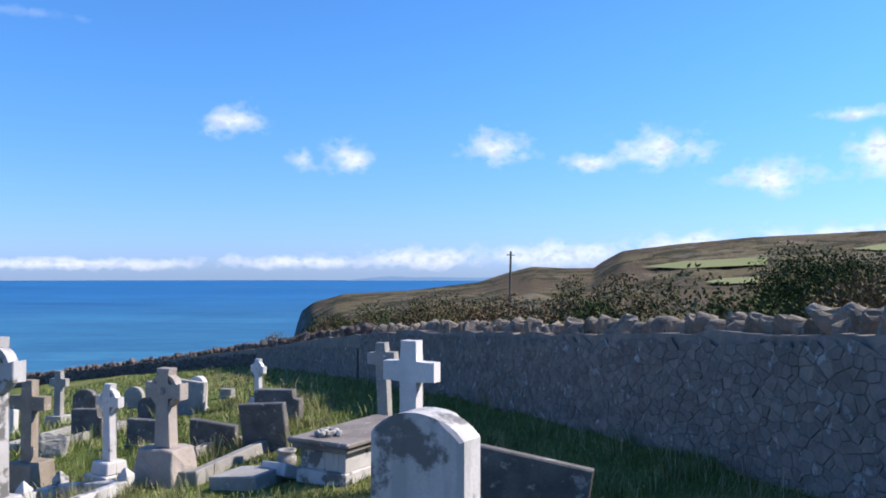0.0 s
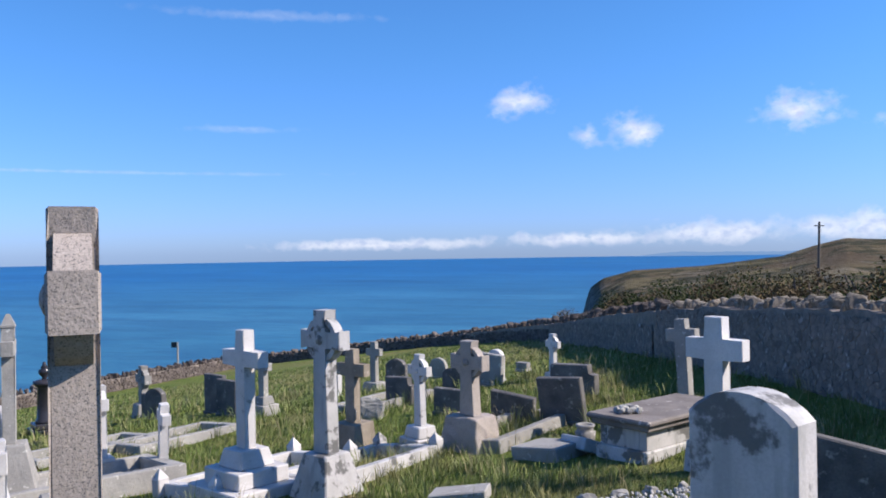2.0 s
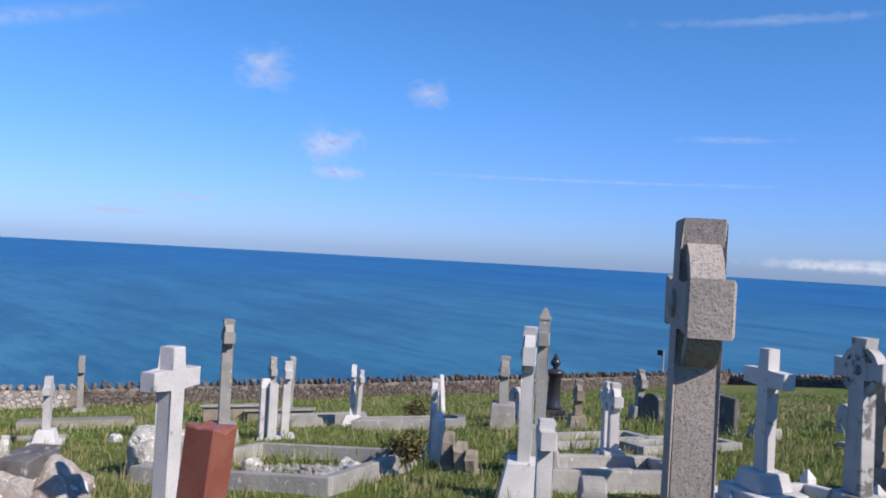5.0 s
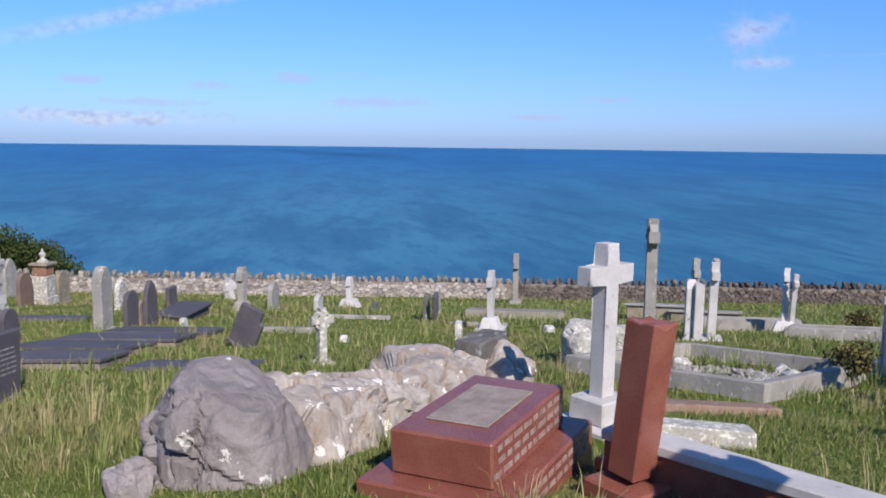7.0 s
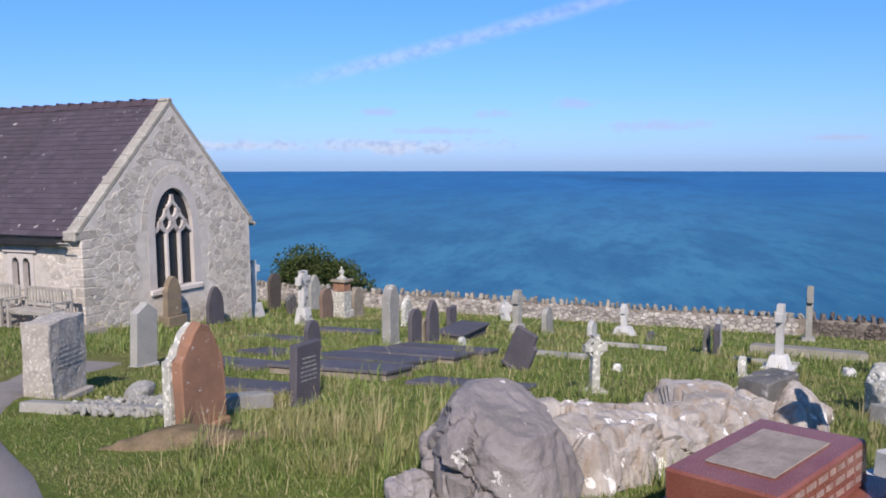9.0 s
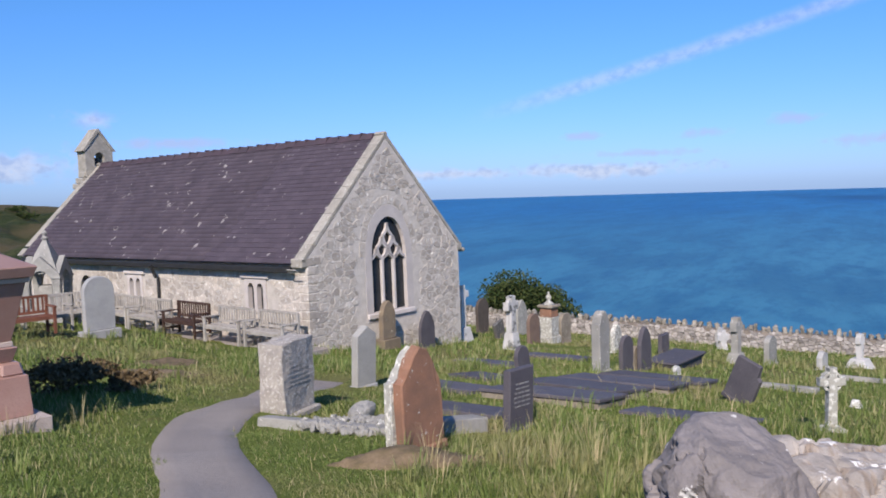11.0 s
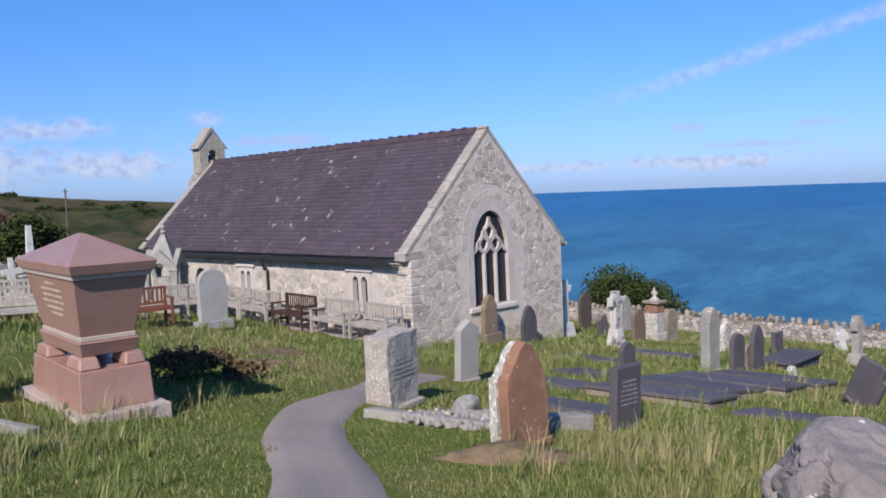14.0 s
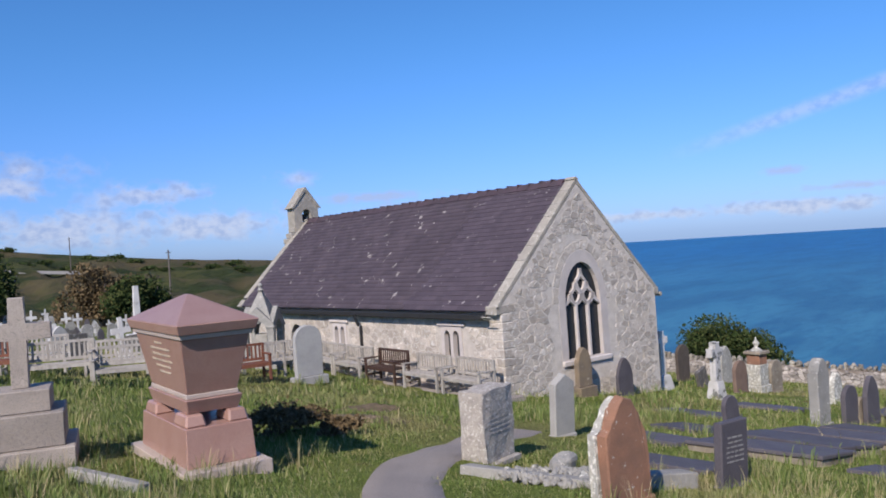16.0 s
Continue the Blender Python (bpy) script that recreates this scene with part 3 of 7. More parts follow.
def bar(bm, pts, width, y0, y1):
    """A stone bar of the given width along a line of (x, z) in the window's plane."""
    L, R = [], []
    for i, (x, z) in enumerate(pts):
        a, b = pts[max(0, i - 1)], pts[min(len(pts) - 1, i + 1)]
        t = Vector((b[0] - a[0], b[1] - a[1])).normalized() * width / 2
        L.append((x - t.y, z + t.x))
        R.append((x + t.y, z - t.x))
    rows = [[bm.verts.new((p[0], y, p[1])) for p, y in ((l, y0), (r, y0), (r, y1), (l, y1))] for l, r in zip(L, R)]
    for a, b in zip(rows, rows[1:]):
        for i in range(4):
            bm.faces.new((a[i], b[i], b[(i + 1) % 4], a[(i + 1) % 4]))
    bm.faces.new(rows[0])
    bm.faces.new(rows[-1][::-1])


GW = (2.26, 3.62, -3.22, -1.74, -0.68)
SOUTH_WINDOWS = ((1.58, 2.42, -3.02, -2.15), (7.4, 8.2, -3.05, -2.2))
# Arched recess in the south wall, put where the canopy monument's shadow falls.
SHADOW_ARCH = (10.35, 11.25, -4.2, -3.0, -2.3)
gable_outline = [(0, Z_BASE), (CH_W, Z_BASE), (CH_W, Z_EAVE), (CH_W / 2, Z_APEX), (0, Z_EAVE)]
gable_hole = lancet(*GW, grow=0.2)
bm = bm_new()
holed(bm, gable_outline, [gable_hole], 0.7, lambda u, v, z: (u, v, z))
gable_wall = part("gable_wall", bm, CHURCHMORTAR, church)
bm = bm_new()
south_holes = [[(a, c), (b, c), (b, d), (a, d)] for a, b, c, d in SOUTH_WINDOWS] + [lancet(*SHADOW_ARCH)]
holed(bm, [(0.702, Z_BASE), (CH_L, Z_BASE), (CH_L, Z_EAVE), (0.702, Z_EAVE)], south_holes, 0.7, lambda u, v, z: (v, u, z))
south_wall = part("south_wall", bm, CHURCHMORTAR, church)
bm = bm_new()
box(bm, 0.7, CH_L - 1.4, Z_EAVE - Z_BASE, CH_W - 0.35, CH_L / 2, Z_BASE)
part("north_wall", bm, CHURCHMORTAR, church)
bm = bm_new()
plate(bm, gable_outline, 0.696, y=CH_L - 0.35)
for v in bm.verts:
    v.co.x = 0.702 + (v.co.x / CH_W) * (CH_W - 0.704)
part("west_wall", bm, CHURCHMORTAR, church)
bm = bm_new()
box(bm, CH_W - 1.5, CH_L - 1.5, 0.1, CH_W / 2, CH_L / 2, -3.9)
part("floor_slab", bm, DARKGLASS, church)


def rubble_cells(u0, u1, z0, z1, seed, lo=0.14, hi=0.27):
    """Irregular rubble: many-sided stones of uneven size that fit together, each as its outline in (u, z)."""
    rnd = random.Random(seed)
    dz = (lo + hi) / 2
    du = dz * 1.45
    nu, nz = int((u1 - u0) / du) + 3, int((z1 - z0) / dz) + 3
    sites = {}
    for i in range(-1, nu):
        for j in range(-1, nz):
            sites[i, j] = (i + 0.5 * (j % 2) + rnd.uniform(-0.46, 0.46), j + rnd.uniform(-0.44, 0.44), rnd.uniform(-0.34, 0.34))
    for (i, j), (a, b, wa) in sites.items():
        poly = [(a - 1.2, b - 1.1), (a + 1.2, b - 1.1), (a + 1.2, b + 1.1), (a - 1.2, b + 1.1)]
        for di in range(-2, 3):
            for dj in range(-2, 3):
                q = sites.get((i + di, j + dj))
                if q is None or (di == 0 and dj == 0):
                    continue
                nx, ny = q[0] - a, q[1] - b
                k = (nx * nx + ny * ny) / 2 + (wa - q[2]) / 2
                cut, out = [(x - a) * nx + (y - b) * ny - k for x, y in poly], []
                for m in range(len(poly)):
                    p, r, c, d = poly[m], poly[(m + 1) % len(poly)], cut[m], cut[(m + 1) % len(poly)]
                    if c <= 0:
                        out.append(p)
                    if (c <= 0) != (d <= 0):
                        f = c / (c - d)
                        out.append((p[0] + (r[0] - p[0]) * f, p[1] + (r[1] - p[1]) * f))
                poly = out
                if len(poly) < 3:
                    break
            if len(poly) < 3:
                break
        if len(poly) >= 3:
            yield [(u0 + x * du, z0 + y * dz) for x, y in poly], rnd


def lay_stones(parent, cells, ok, place, material, name, most=300, proud=0.009, gap=0.05, back=-0.02):
    """Facing stones: the first ones single pieces, the rest joined."""
    rest_v, rest_f, made = [], [], 0
    for poly, rnd in cells:
        n = len(poly)
        cu, cz = sum(p[0] for p in poly) / n, sum(p[1] for p in poly) / n
        ring = [(cu + (u - cu) * (1 - gap), cz + (z - cz) * (0.99 - gap)) for u, z in poly]
        if not all(ok(p) for p in ring):
            continue
        out = proud * rnd.uniform(0.4, 1.7)
        vs = [place(u, back, z) for u, z in ring]
        vs += [place(cu + (u - cu) * (0.94 - gap), out * rnd.uniform(0.6, 1.4), cz + (z - cz) * (0.92 - gap)) for u, z in ring]
        faces = [(i, (i + 1) % n, n + (i + 1) % n, n + i) for i in range(n)] + [tuple(range(n, 2 * n))]
        if made < most:
            me = bpy.data.meshes.new(name)
            me.from_pydata(vs, [], faces)
            me.materials.append(material)
            ob = new(name, me)
            ob.parent = parent
        else:
            k = len(rest_v)
            rest_v += vs
            rest_f += [tuple(i + k for i in f) for f in faces]
        made += 1
    if rest_v:
        me = bpy.data.meshes.new("rubble_facing")
        me.from_pydata(rest_v, [], rest_f)
        me.materials.append(material)
        ob = new("rubble_facing", me)
        ob.parent = parent
        tagged(ob, kind="stuff")


# gable window: surround, mullions, tracery and glass
window = part("window_surround", bm_new(), DRESSED, church)
bm = bm_new()
holed(bm, lancet(*GW, grow=0.25), [lancet(*GW)], 0.2, lambda u, v, z: (u, v - 0.008, z))
bm.to_mesh(window.data)
bm.free()
bm = bm_new()
box(bm, GW[1] - GW[0] + 0.5, 0.3, 0.14, (GW[0] + GW[1]) / 2, 0.08, GW[2] - 0.16, bev=0.02)
part("sill", bm, DRESSED, window)
cx, third = (GW[0] + GW[1]) / 2, (GW[1] - GW[0]) / 3
for x in (GW[0] + third, GW[1] - third):
    bm = bm_new()
    box(bm, 0.1, 0.1, 1.5, x, 0.075, GW[2], bev=0.02)
    part("mullion", bm, DRESSED, window)


def arc(x0, z0, x1, z1, bulge, n=7):
    pts = []
    for s in np.linspace(0, 1, n):
        k = math.sin(math.pi * s) * bulge
        pts.append((x0 + (x1 - x0) * s - (z1 - z0) * k, z0 + (z1 - z0) * s + (x1 - x0) * k))
    return pts


def tracery(pts, width):
    bm = bm_new()
    bar(bm, pts, width * 1.45, 0.03, 0.1)
    part("tracery_bar", bm, DRESSED, window)


zs = GW[2] + 1.42
for i in range(3):
    a, b = GW[0] + third * i, GW[0] + third * (i + 1)
    m = (a + b) / 2
    tracery(arc(a, zs, m, zs + 0.27, -0.16), 0.06)
    tracery(arc(m, zs + 0.27, b, zs, -0.16), 0.06)
for i in (1, 2):
    x = GW[0] + third * i
    tracery(arc(x, zs, x - 0.18, zs + 0.3, 0.15), 0.055)
    tracery(arc(x, zs, x + 0.18, zs + 0.3, -0.15), 0.055)
    tracery(arc(x - 0.18, zs + 0.3, x, zs + 0.58, -0.15), 0.055)
    tracery(arc(x + 0.18, zs + 0.3, x, zs + 0.58, 0.15), 0.055)
tracery(arc(cx, zs + 0.32, cx - 0.17, zs + 0.62, 0.15), 0.055)
tracery(arc(cx, zs + 0.32, cx + 0.17, zs + 0.62, -0.15), 0.055)
tracery(arc(cx - 0.17, zs + 0.62, cx, zs + 0.95, -0.15), 0.055)
tracery(arc(cx + 0.17, zs + 0.62, cx, zs + 0.95, 0.15), 0.055)
bm = bm_new()
plate(bm, lancet(*GW, grow=0.02), 0.02, y=0.13)
part("pane", bm, DARKGLASS, window)
# rough voussoirs over the arch
pts = lancet(*GW, n=7, grow=0.36)[2:]
for (a, b), (c, d) in zip(pts, pts[1:]):
    bm = bm_new()
    k = math.hypot(c - a, d - b)
    box(bm, k * 0.93, 0.06, 0.22, 0, 0, -0.11, bev=0.012)
    o = part("voussoir", bm, CHURCHSTONE, gable_wall)
    o.matrix_basis = Matrix.Translation(((a + c) / 2, 0.022, (b + d) / 2)) @ Matrix.Rotation(-math.atan2(d - b, c - a), 4, "Y")

for a, b, c, d in SOUTH_WINDOWS:
    bm = bm_new()
    m, r = (a + b) / 2, 0.17
    lights = [lancet(m - 0.31, m - 0.06, c + 0.08, d - 0.28, d - 0.1), lancet(m + 0.06, m + 0.31, c + 0.08, d - 0.28, d - 0.1)]
    holed(bm, [(a - 0.02, c), (b + 0.02, c), (b + 0.02, d), (a - 0.02, d)], lights, 0.2, lambda u, v, z: (v - 0.035, u, z))
    fr = part("window_surround", bm, DRESSED, church)
    bm = bm_new()
    box(bm, 0.02, b - a - 0.04, d - c - 0.04, 0.12, m, c + 0.02)
    part("pane", bm, DARKGLASS, fr)
    bm = bm_new()
    box(bm, 0.12, b - a + 0.3, 0.09, -0.02, m, d + 0.02, bev=0.015)
    part("hood_mould", bm, DRESSED, fr)
# Dark panel fills the recess in place of the monument's cast shadow.
bm = bm_new()
plate(bm, lancet(*SHADOW_ARCH), 0.08)
bmesh.ops.transform(bm, matrix=Matrix(((0, 1, 0, 0.35), (1, 0, 0, 0), (0, 0, 1, 0), (0, 0, 0, 1))), verts=bm.verts)
part("door", bm, DARKWOOD, church, "dark arched panel in place of the canopy's shadow")

# roof: boards, slates, ridge, copings
HALF = CH_W / 2
slope = math.atan2(Z_APEX - Z_EAVE, HALF)
slope_len = math.hypot(HALF, Z_APEX - Z_EAVE)
over = 0.22
for side in (-1, 1):
    bm = bm_new()
    box(bm, slope_len + over, CH_L - 0.62, 0.06, 0, 0, 0)
    roof = part("roof", bm, SLATE if side < 0 else ROOFSLATE, church)
    mid = (slope_len - over) / 2
    ang = -slope if side < 0 else slope
    roof.matrix_basis = Matrix.Translation((HALF + side * (slope_len - mid) * math.cos(slope), CH_L / 2, Z_APEX - (slope_len - mid) * math.sin(slope) + 0.03)) @ Matrix.Rotation(ang, 4, "Y")
    if side > 0:
        continue
    sw, sh, rows = 0.3, 0.165, int((slope_len + over) / 0.165)
    me = bpy.data.meshes.new("slate")
    x0, x1, y1 = 0, 0.24, sw / 2 - 0.004
    me.from_pydata([(x0, -y1, 0.021), (x1, -y1, 0.007), (x1, y1, 0.007), (x0, y1, 0.021), (x0, -y1, 0.012), (x0, y1, 0.012)], [], [(0, 1, 2, 3), (4, 0, 3, 5)])
    me.materials.append(ROOFSLATE)
    rnd, rv, rf, made = random.Random(4), [], [], 0
    ncol = int((CH_L - 0.7) / sw)
    for col in range(ncol):
        for r in range(rows):
            x = -(slope_len + over) / 2 + r * sh + rnd.uniform(-0.008, 0.008)
            y = -(CH_L - 0.66) / 2 + (col + 0.5 + 0.5 * (r % 2)) * sw
            if y + sw / 2 > (CH_L - 0.64) / 2:
                continue
            m = Matrix.Translation((x, y, 0.058)) @ Matrix.Rotation(rnd.uniform(-0.02, 0.02), 4, "Z")
            if made < 300:
                o = new("slate", me)
                o.parent, o.matrix_basis = roof, m
            else:
                k = len(rv)
                rv += [tuple(m @ v.co) for v in me.vertices]
                rf += [tuple(i + k for i in p.vertices) for p in me.polygons]
            made += 1
    tagged(raw_mesh("slate_covering", rv, rf, ROOFSLATE, roof), kind="stuff")
me = bpy.data.meshes.new("ridge_tile")
bm = bm_new()
plate(bm, [(-0.16, -0.1), (-0.13, -0.12), (0, 0.03), (0.13, -0.12), (0.16, -0.1), (0.03, 0.075), (-0.03, 0.075)], 0.44)
box(bm, 0.2, 0.035, 0.05, 0, 0.2, 0.05)
bm.to_mesh(me)
bm.free()
me.materials.append(RIDGETILE)
for i in range(32):
    o = new("ridge_tile", me)
    o.parent, o.location = church, (HALF, 0.62 + i * 0.45, Z_APEX + 0.1 + 0.01 * math.sin(i * 2.1))
rnd = random.Random(9)
for y, top in ((0.16, 1), (CH_L - 0.16, 0)):
    for side in (-1, 1):
        s, total = -0.12, slope_len + 0.18
        while s < total:
            l = rnd.uniform(0.42, 0.62)
            bm = bm_new()
            box(bm, min(l, total - s) - 0.006, 0.34, 0.1, 0, 0, -0.03, bev=0.01)
            o = part("coping_stone", bm, COPING, church)
            c = s + l / 2
            o.matrix_basis = Matrix.Translation((HALF + side * c * math.cos(slope), y, Z_APEX + 0.06 - c * math.sin(slope))) @ Matrix.Rotation(slope * side, 4, "Y")
            s += l
for x, side in ((-0.06, -1), (CH_W + 0.06, 1)):
    bm = bm_new()
    box(bm, 0.26, 0.4, 0.24, x, 0.19, Z_EAVE - 0.2, bev=0.03)
    part("kneeler", bm, COPING, church)
bm = bm_new()
box(bm, 0.13, CH_L - 0.7, 0.15, -0.2, CH_L / 2, Z_EAVE - 0.31, bev=0.02)
part("gutter", bm, IRON, church, "black iron gutter")
bm = bm_new()
lathe(bm, [(0.045, Z_EAVE - 2.2), (0.045, Z_EAVE - 0.62)], 10)
lathe(bm, [(0.045, 0), (0.045, 0.42)], 10, pose(-0.07, 0, Z_EAVE - 0.62, 0, -22))
o = part("downpipe", bm, IRON, church, "black iron downpipe")
o.location = (-0.07, 6.45, 0)
# bellcote
BY = CH_L + 0.1
bm = bm_new()
holed(bm, [(-0.55, 0), (0.55, 0), (0.55, 1.05), (-0.55, 1.05)], [lancet(-0.2, 0.2, 0.4, 0.72, 0.95)], 0.6, lambda u, v, z: (HALF + u, BY - 0.3 + v, Z_APEX - 0.35 + z))
cote = part("bellcote", bm, COPING, church)
bm = bm_new()
plate(bm, [(-0.55, -0.02), (0.55, -0.02), (0.55, 0.06), (0, 0.7), (-0.55, 0.06)], 0.58, bev=0.01)
o = part("bellcote_gable", bm, COPING, cote)
o.location = (HALF, BY, Z_APEX + 0.7)
bm = bm_new()
plate(bm, [(-0.68, -0.06), (-0.56, -0.08), (0, 0.67), (0.56, -0.08), (0.68, -0.06), (0.03, 0.8), (-0.03, 0.8)], 0.66, bev=0.012)
o = part("bellcote_cap", bm, COPING, cote)
o.location = (HALF, BY, Z_APEX + 0.7)
bm = bm_new()
lathe(bm, [(0.15, 0), (0.12, 0.06), (0.1, 0.2), (0.03, 0.24)], 14)
o = part("bell", bm, IRON, cote, "small dark bell", smooth=True)
o.location = (HALF, BY, Z_APEX + 0.13)
bm = bm_new()
box(bm, 0.5, 0.04, 0.04)
o = part("bell_beam", bm, IRON, cote)
o.location = (HALF, BY, Z_APEX + 0.37)
# stepped foot of the bellcote over the roof
bm = bm_new()
for i in range(3):
    box(bm, 1.2 + 0.25 * i, 0.5, 0.2, HALF, BY, Z_APEX - 0.35 - 0.22 * i, bev=0.02)
part("bellcote_foot", bm, COPING, cote)

lay_stones(gable_wall, rubble_cells(0, CH_W, -4.7, Z_APEX, 5, 0.11, 0.2), lambda p: inside(p, gable_outline) and not inside(p, lancet(*GW, grow=0.46)), lambda u, v, z: (u, -v, z), CHURCHSTONE, "stone", proud=0.008)
lay_stones(south_wall, rubble_cells(0, CH_L, -4.4, Z_EAVE - 0.1, 6, 0.12, 0.24), lambda p: 0.02 < p[0] < CH_L and p[1] < Z_EAVE - 0.05 and not any(inside(p, [(a - 0.06, c - 0.06), (b + 0.06, c - 0.06), (b + 0.06, d + 0.14), (a - 0.06, d + 0.14)]) for a, b, c, d in SOUTH_WINDOWS) and not inside(p, lancet(*SHADOW_ARCH, grow=0.08)), lambda u, v, z: (-v, u, z), CHURCHSTONE, "stone", proud=0.008)
# quoins of the south-east corner
for i in range(12):
    bm = bm_new()
    long = 0.5 if i % 2 else 0.28
    box(bm, long, 0.78 - long, 0.21, long / 2 - 0.012, (0.78 - long) / 2 - 0.012, -4.2 + i * 0.22, bev=0.02)
    part("quoin", bm, CHURCHSTONE, church)
bm = bm_new()
box(bm, 1.5, CH_L + 1.0, 0.3, -0.76, CH_L / 2 - 0.2, -4.02)
strip = link("pavement", bm, TARMAC)
strip.matrix_world = church.matrix_world.copy()
tagged(strip, "worn grey paved strip beside the chapel wall", "pavement", kind="structure")


# ---- benches ----
def bench(m, material, label, width=1.5):
    t = tagged(new("garden_bench"), label, "bench", "benches beside the chapel")
    t.matrix_world = m
    for x in (-width / 2 + 0.04, width / 2 - 0.04):
        for y, h in ((-0.24, 0.62), (0.24, 0.88)):
            bm = bm_new()
            box(bm, 0.065, 0.065, h, x, y, bev=0.006)
            part("leg", bm, material, t)
        bm = bm_new()
        box(bm, 0.08, 0.56, 0.035, x, -0.02, 0.62, bev=0.008)
        part("armrest", bm, material, t)
        bm = bm_new()
        box(bm, 0.045, 0.46, 0.05, x, 0, 0.15)
        part("stretcher", bm, material, t)
    for i in range(5):
        bm = bm_new()
        box(bm, width - 0.06, 0.075, 0.025, 0, -0.21 + i * 0.09, 0.41)
        part("seat_slat", bm, material, t)
    bm = bm_new()
    box(bm, width - 0.06, 0.035, 0.07, 0, -0.24, 0.345)
    part("front_rail", bm, material, t)
    for z in (0.46, 0.83):
        bm = bm_new()
        box(bm, width - 0.06, 0.04, 0.06, 0, 0.25, z)
        part("back_rail", bm, material, t)
    for i in range(int(width / 0.11)):
        bm = bm_new()
        box(bm, 0.045, 0.02, 0.31, -width / 2 + 0.12 + i * (width - 0.24) / (int(width / 0.11) - 1), 0.25, 0.52)
        part("back_slat", bm, material, t)
    return t


first = {}
def put_bench(x, y, rz, kind, label, z=None):
    # x, y in the chapel's frame; the bench faces away from the wall
    p = church.matrix_world @ Vector((x, y, 0))
    zz = z if z is not None else -3.72
    m = pose(p.x, p.y, zz, 0, 0, 165.09 + rz)
    mat = {"pale": PALEWOOD, "dark": DARKWOOD, "red": REDWOOD}[kind]
    if kind in first:
        return tagged(copy_thing(first[kind], m), label)
    first[kind] = bench(m, mat, label)
    return first[kind]


BENCHES = (("pale", -0.75, 0.5), ("pale", -0.8, 2.1), ("dark", -0.75, 4.05), ("pale", -0.8, 5.75), ("pale", -0.75, 7.4), ("pale", -0.6, 9.0))
for kind, x, y in BENCHES:
    put_bench(x, y, -90, kind, {"pale": "weathered silver-grey slatted garden bench", "dark": "dark brown slatted garden bench"}[kind])


# ---- kinds of grave markers ----
def outline_of(kind, w, h):
    a = w / 2
    if kind == "round":
        r = [(a * math.cos(t), h - a * 0.9 + a * 0.9 * math.sin(t)) for t in np.linspace(0, math.pi, 13)]
        return [(-a, 0), (a, 0)] + r
    if kind == "segment":
        r = [(a * math.cos(t) / math.cos(0.6), h - 0.22 * w + 0.22 * w * (math.sin(t) - math.sin(0.6)) / (1 - math.sin(0.6))) for t in np.linspace(0.6, math.pi - 0.6, 11)]
        return [(-a, 0), (a, 0)] + r
    if kind == "gothic":
        r = [(a * (1 - s), h - 0.75 * w + 0.75 * w * math.sin(s * math.pi / 2) ** 0.9) for s in np.linspace(0, 1, 7)]
        return [(-a, 0), (a, 0)] + r + [(-x, z) for x, z in r[-2::-1]]
    if kind == "shoulder":
        return [(-a, 0), (a, 0), (a, h * 0.8), (a * 0.8, h * 0.8)] + [(a * 0.8 * math.cos(t), h * 0.8 + (h * 0.2) * math.sin(t)) for t in np.linspace(0.15, math.pi - 0.15, 9)] + [(-a * 0.8, h * 0.8), (-a, h * 0.8)]
    if kind == "peak":
        return [(-a, 0), (a, 0), (a, h * 0.86), (0, h), (-a, h * 0.86)]
    if kind == "broken":
        return [(-a, 0), (a, 0), (a * 0.98, h * 0.7), (a * 0.7, h * 0.74), (a * 0.45, h * 0.9), (0.05 * a, h), (-a * 0.35, h * 0.96), (-a * 0.6, h * 0.82), (-a * 0.95, h * 0.6)]
    if kind == "step":
        return [(-a, 0), (a, 0), (a, h * 0.72), (a * 0.7, h * 0.75), (a * 0.68, h), (-a * 0.95, h * 0.97), (-a, h * 0.9)]
    return [(-a, 0), (a, 0), (a, h * 0.985), (-a, h)]


def writing(parent, w, h, y, lines, material, seed, z0=0.45, z1=0.82):
    """Worn lines of lettering as plain bars on a face."""
    rnd = random.Random(seed)
    for i in range(lines):
        z = h * (z1 - (z1 - z0) * i / max(1, lines - 1))
        half = w * (0.26 + 0.08 * rnd.random())
        x = -half
        while x < half - 0.02:
            bw = min(rnd.uniform(0.05, 0.12), half - x)
            bm = bm_new()
            box(bm, bw, 0.004, h * (z1 - z0) / lines * 0.42, x + bw / 2, y, z)
            part("inscription", bm, material, parent)
            x += bw + 0.02


def headstone(x, y, kind, w, h, d=0.1, material=None, label="", rz=-15.0, lean=0.0, side=0.0, base=0.0, lines=0, ink=None, face=1, group="headstones in the churchyard", rough=0.0):
    t = thing("headstone", x, y, label, "headstone", rz, lean, side, group, sink=0.06)
    bm = bm_new()
    if base:
        box(bm, w * 1.25, d * 2.3, base, bev=0.012)
    else:
        box(bm, w * 1.06, d * 1.4, 0.075, bev=0.012)
    part("base", bm, material, t)
    bm = bm_new()
    plate(bm, [(a, b + base) for a, b in outline_of(kind, w, h + 0.06 - base)], d, bev=min(0.014, d * 0.12))
    if rough:
        bmesh.ops.subdivide_edges(bm, edges=[e for e in bm.edges if e.calc_length() > 0.12], cuts=3, use_grid_fill=True)
        rough_up(bm, rough, 9.0, x)
    slab = part("slab", bm, material, t)
    if lines:
        writing(slab, w, h, face * (d / 2 + 0.001), lines, ink or LETTERS, x * 7 + y)
    return t


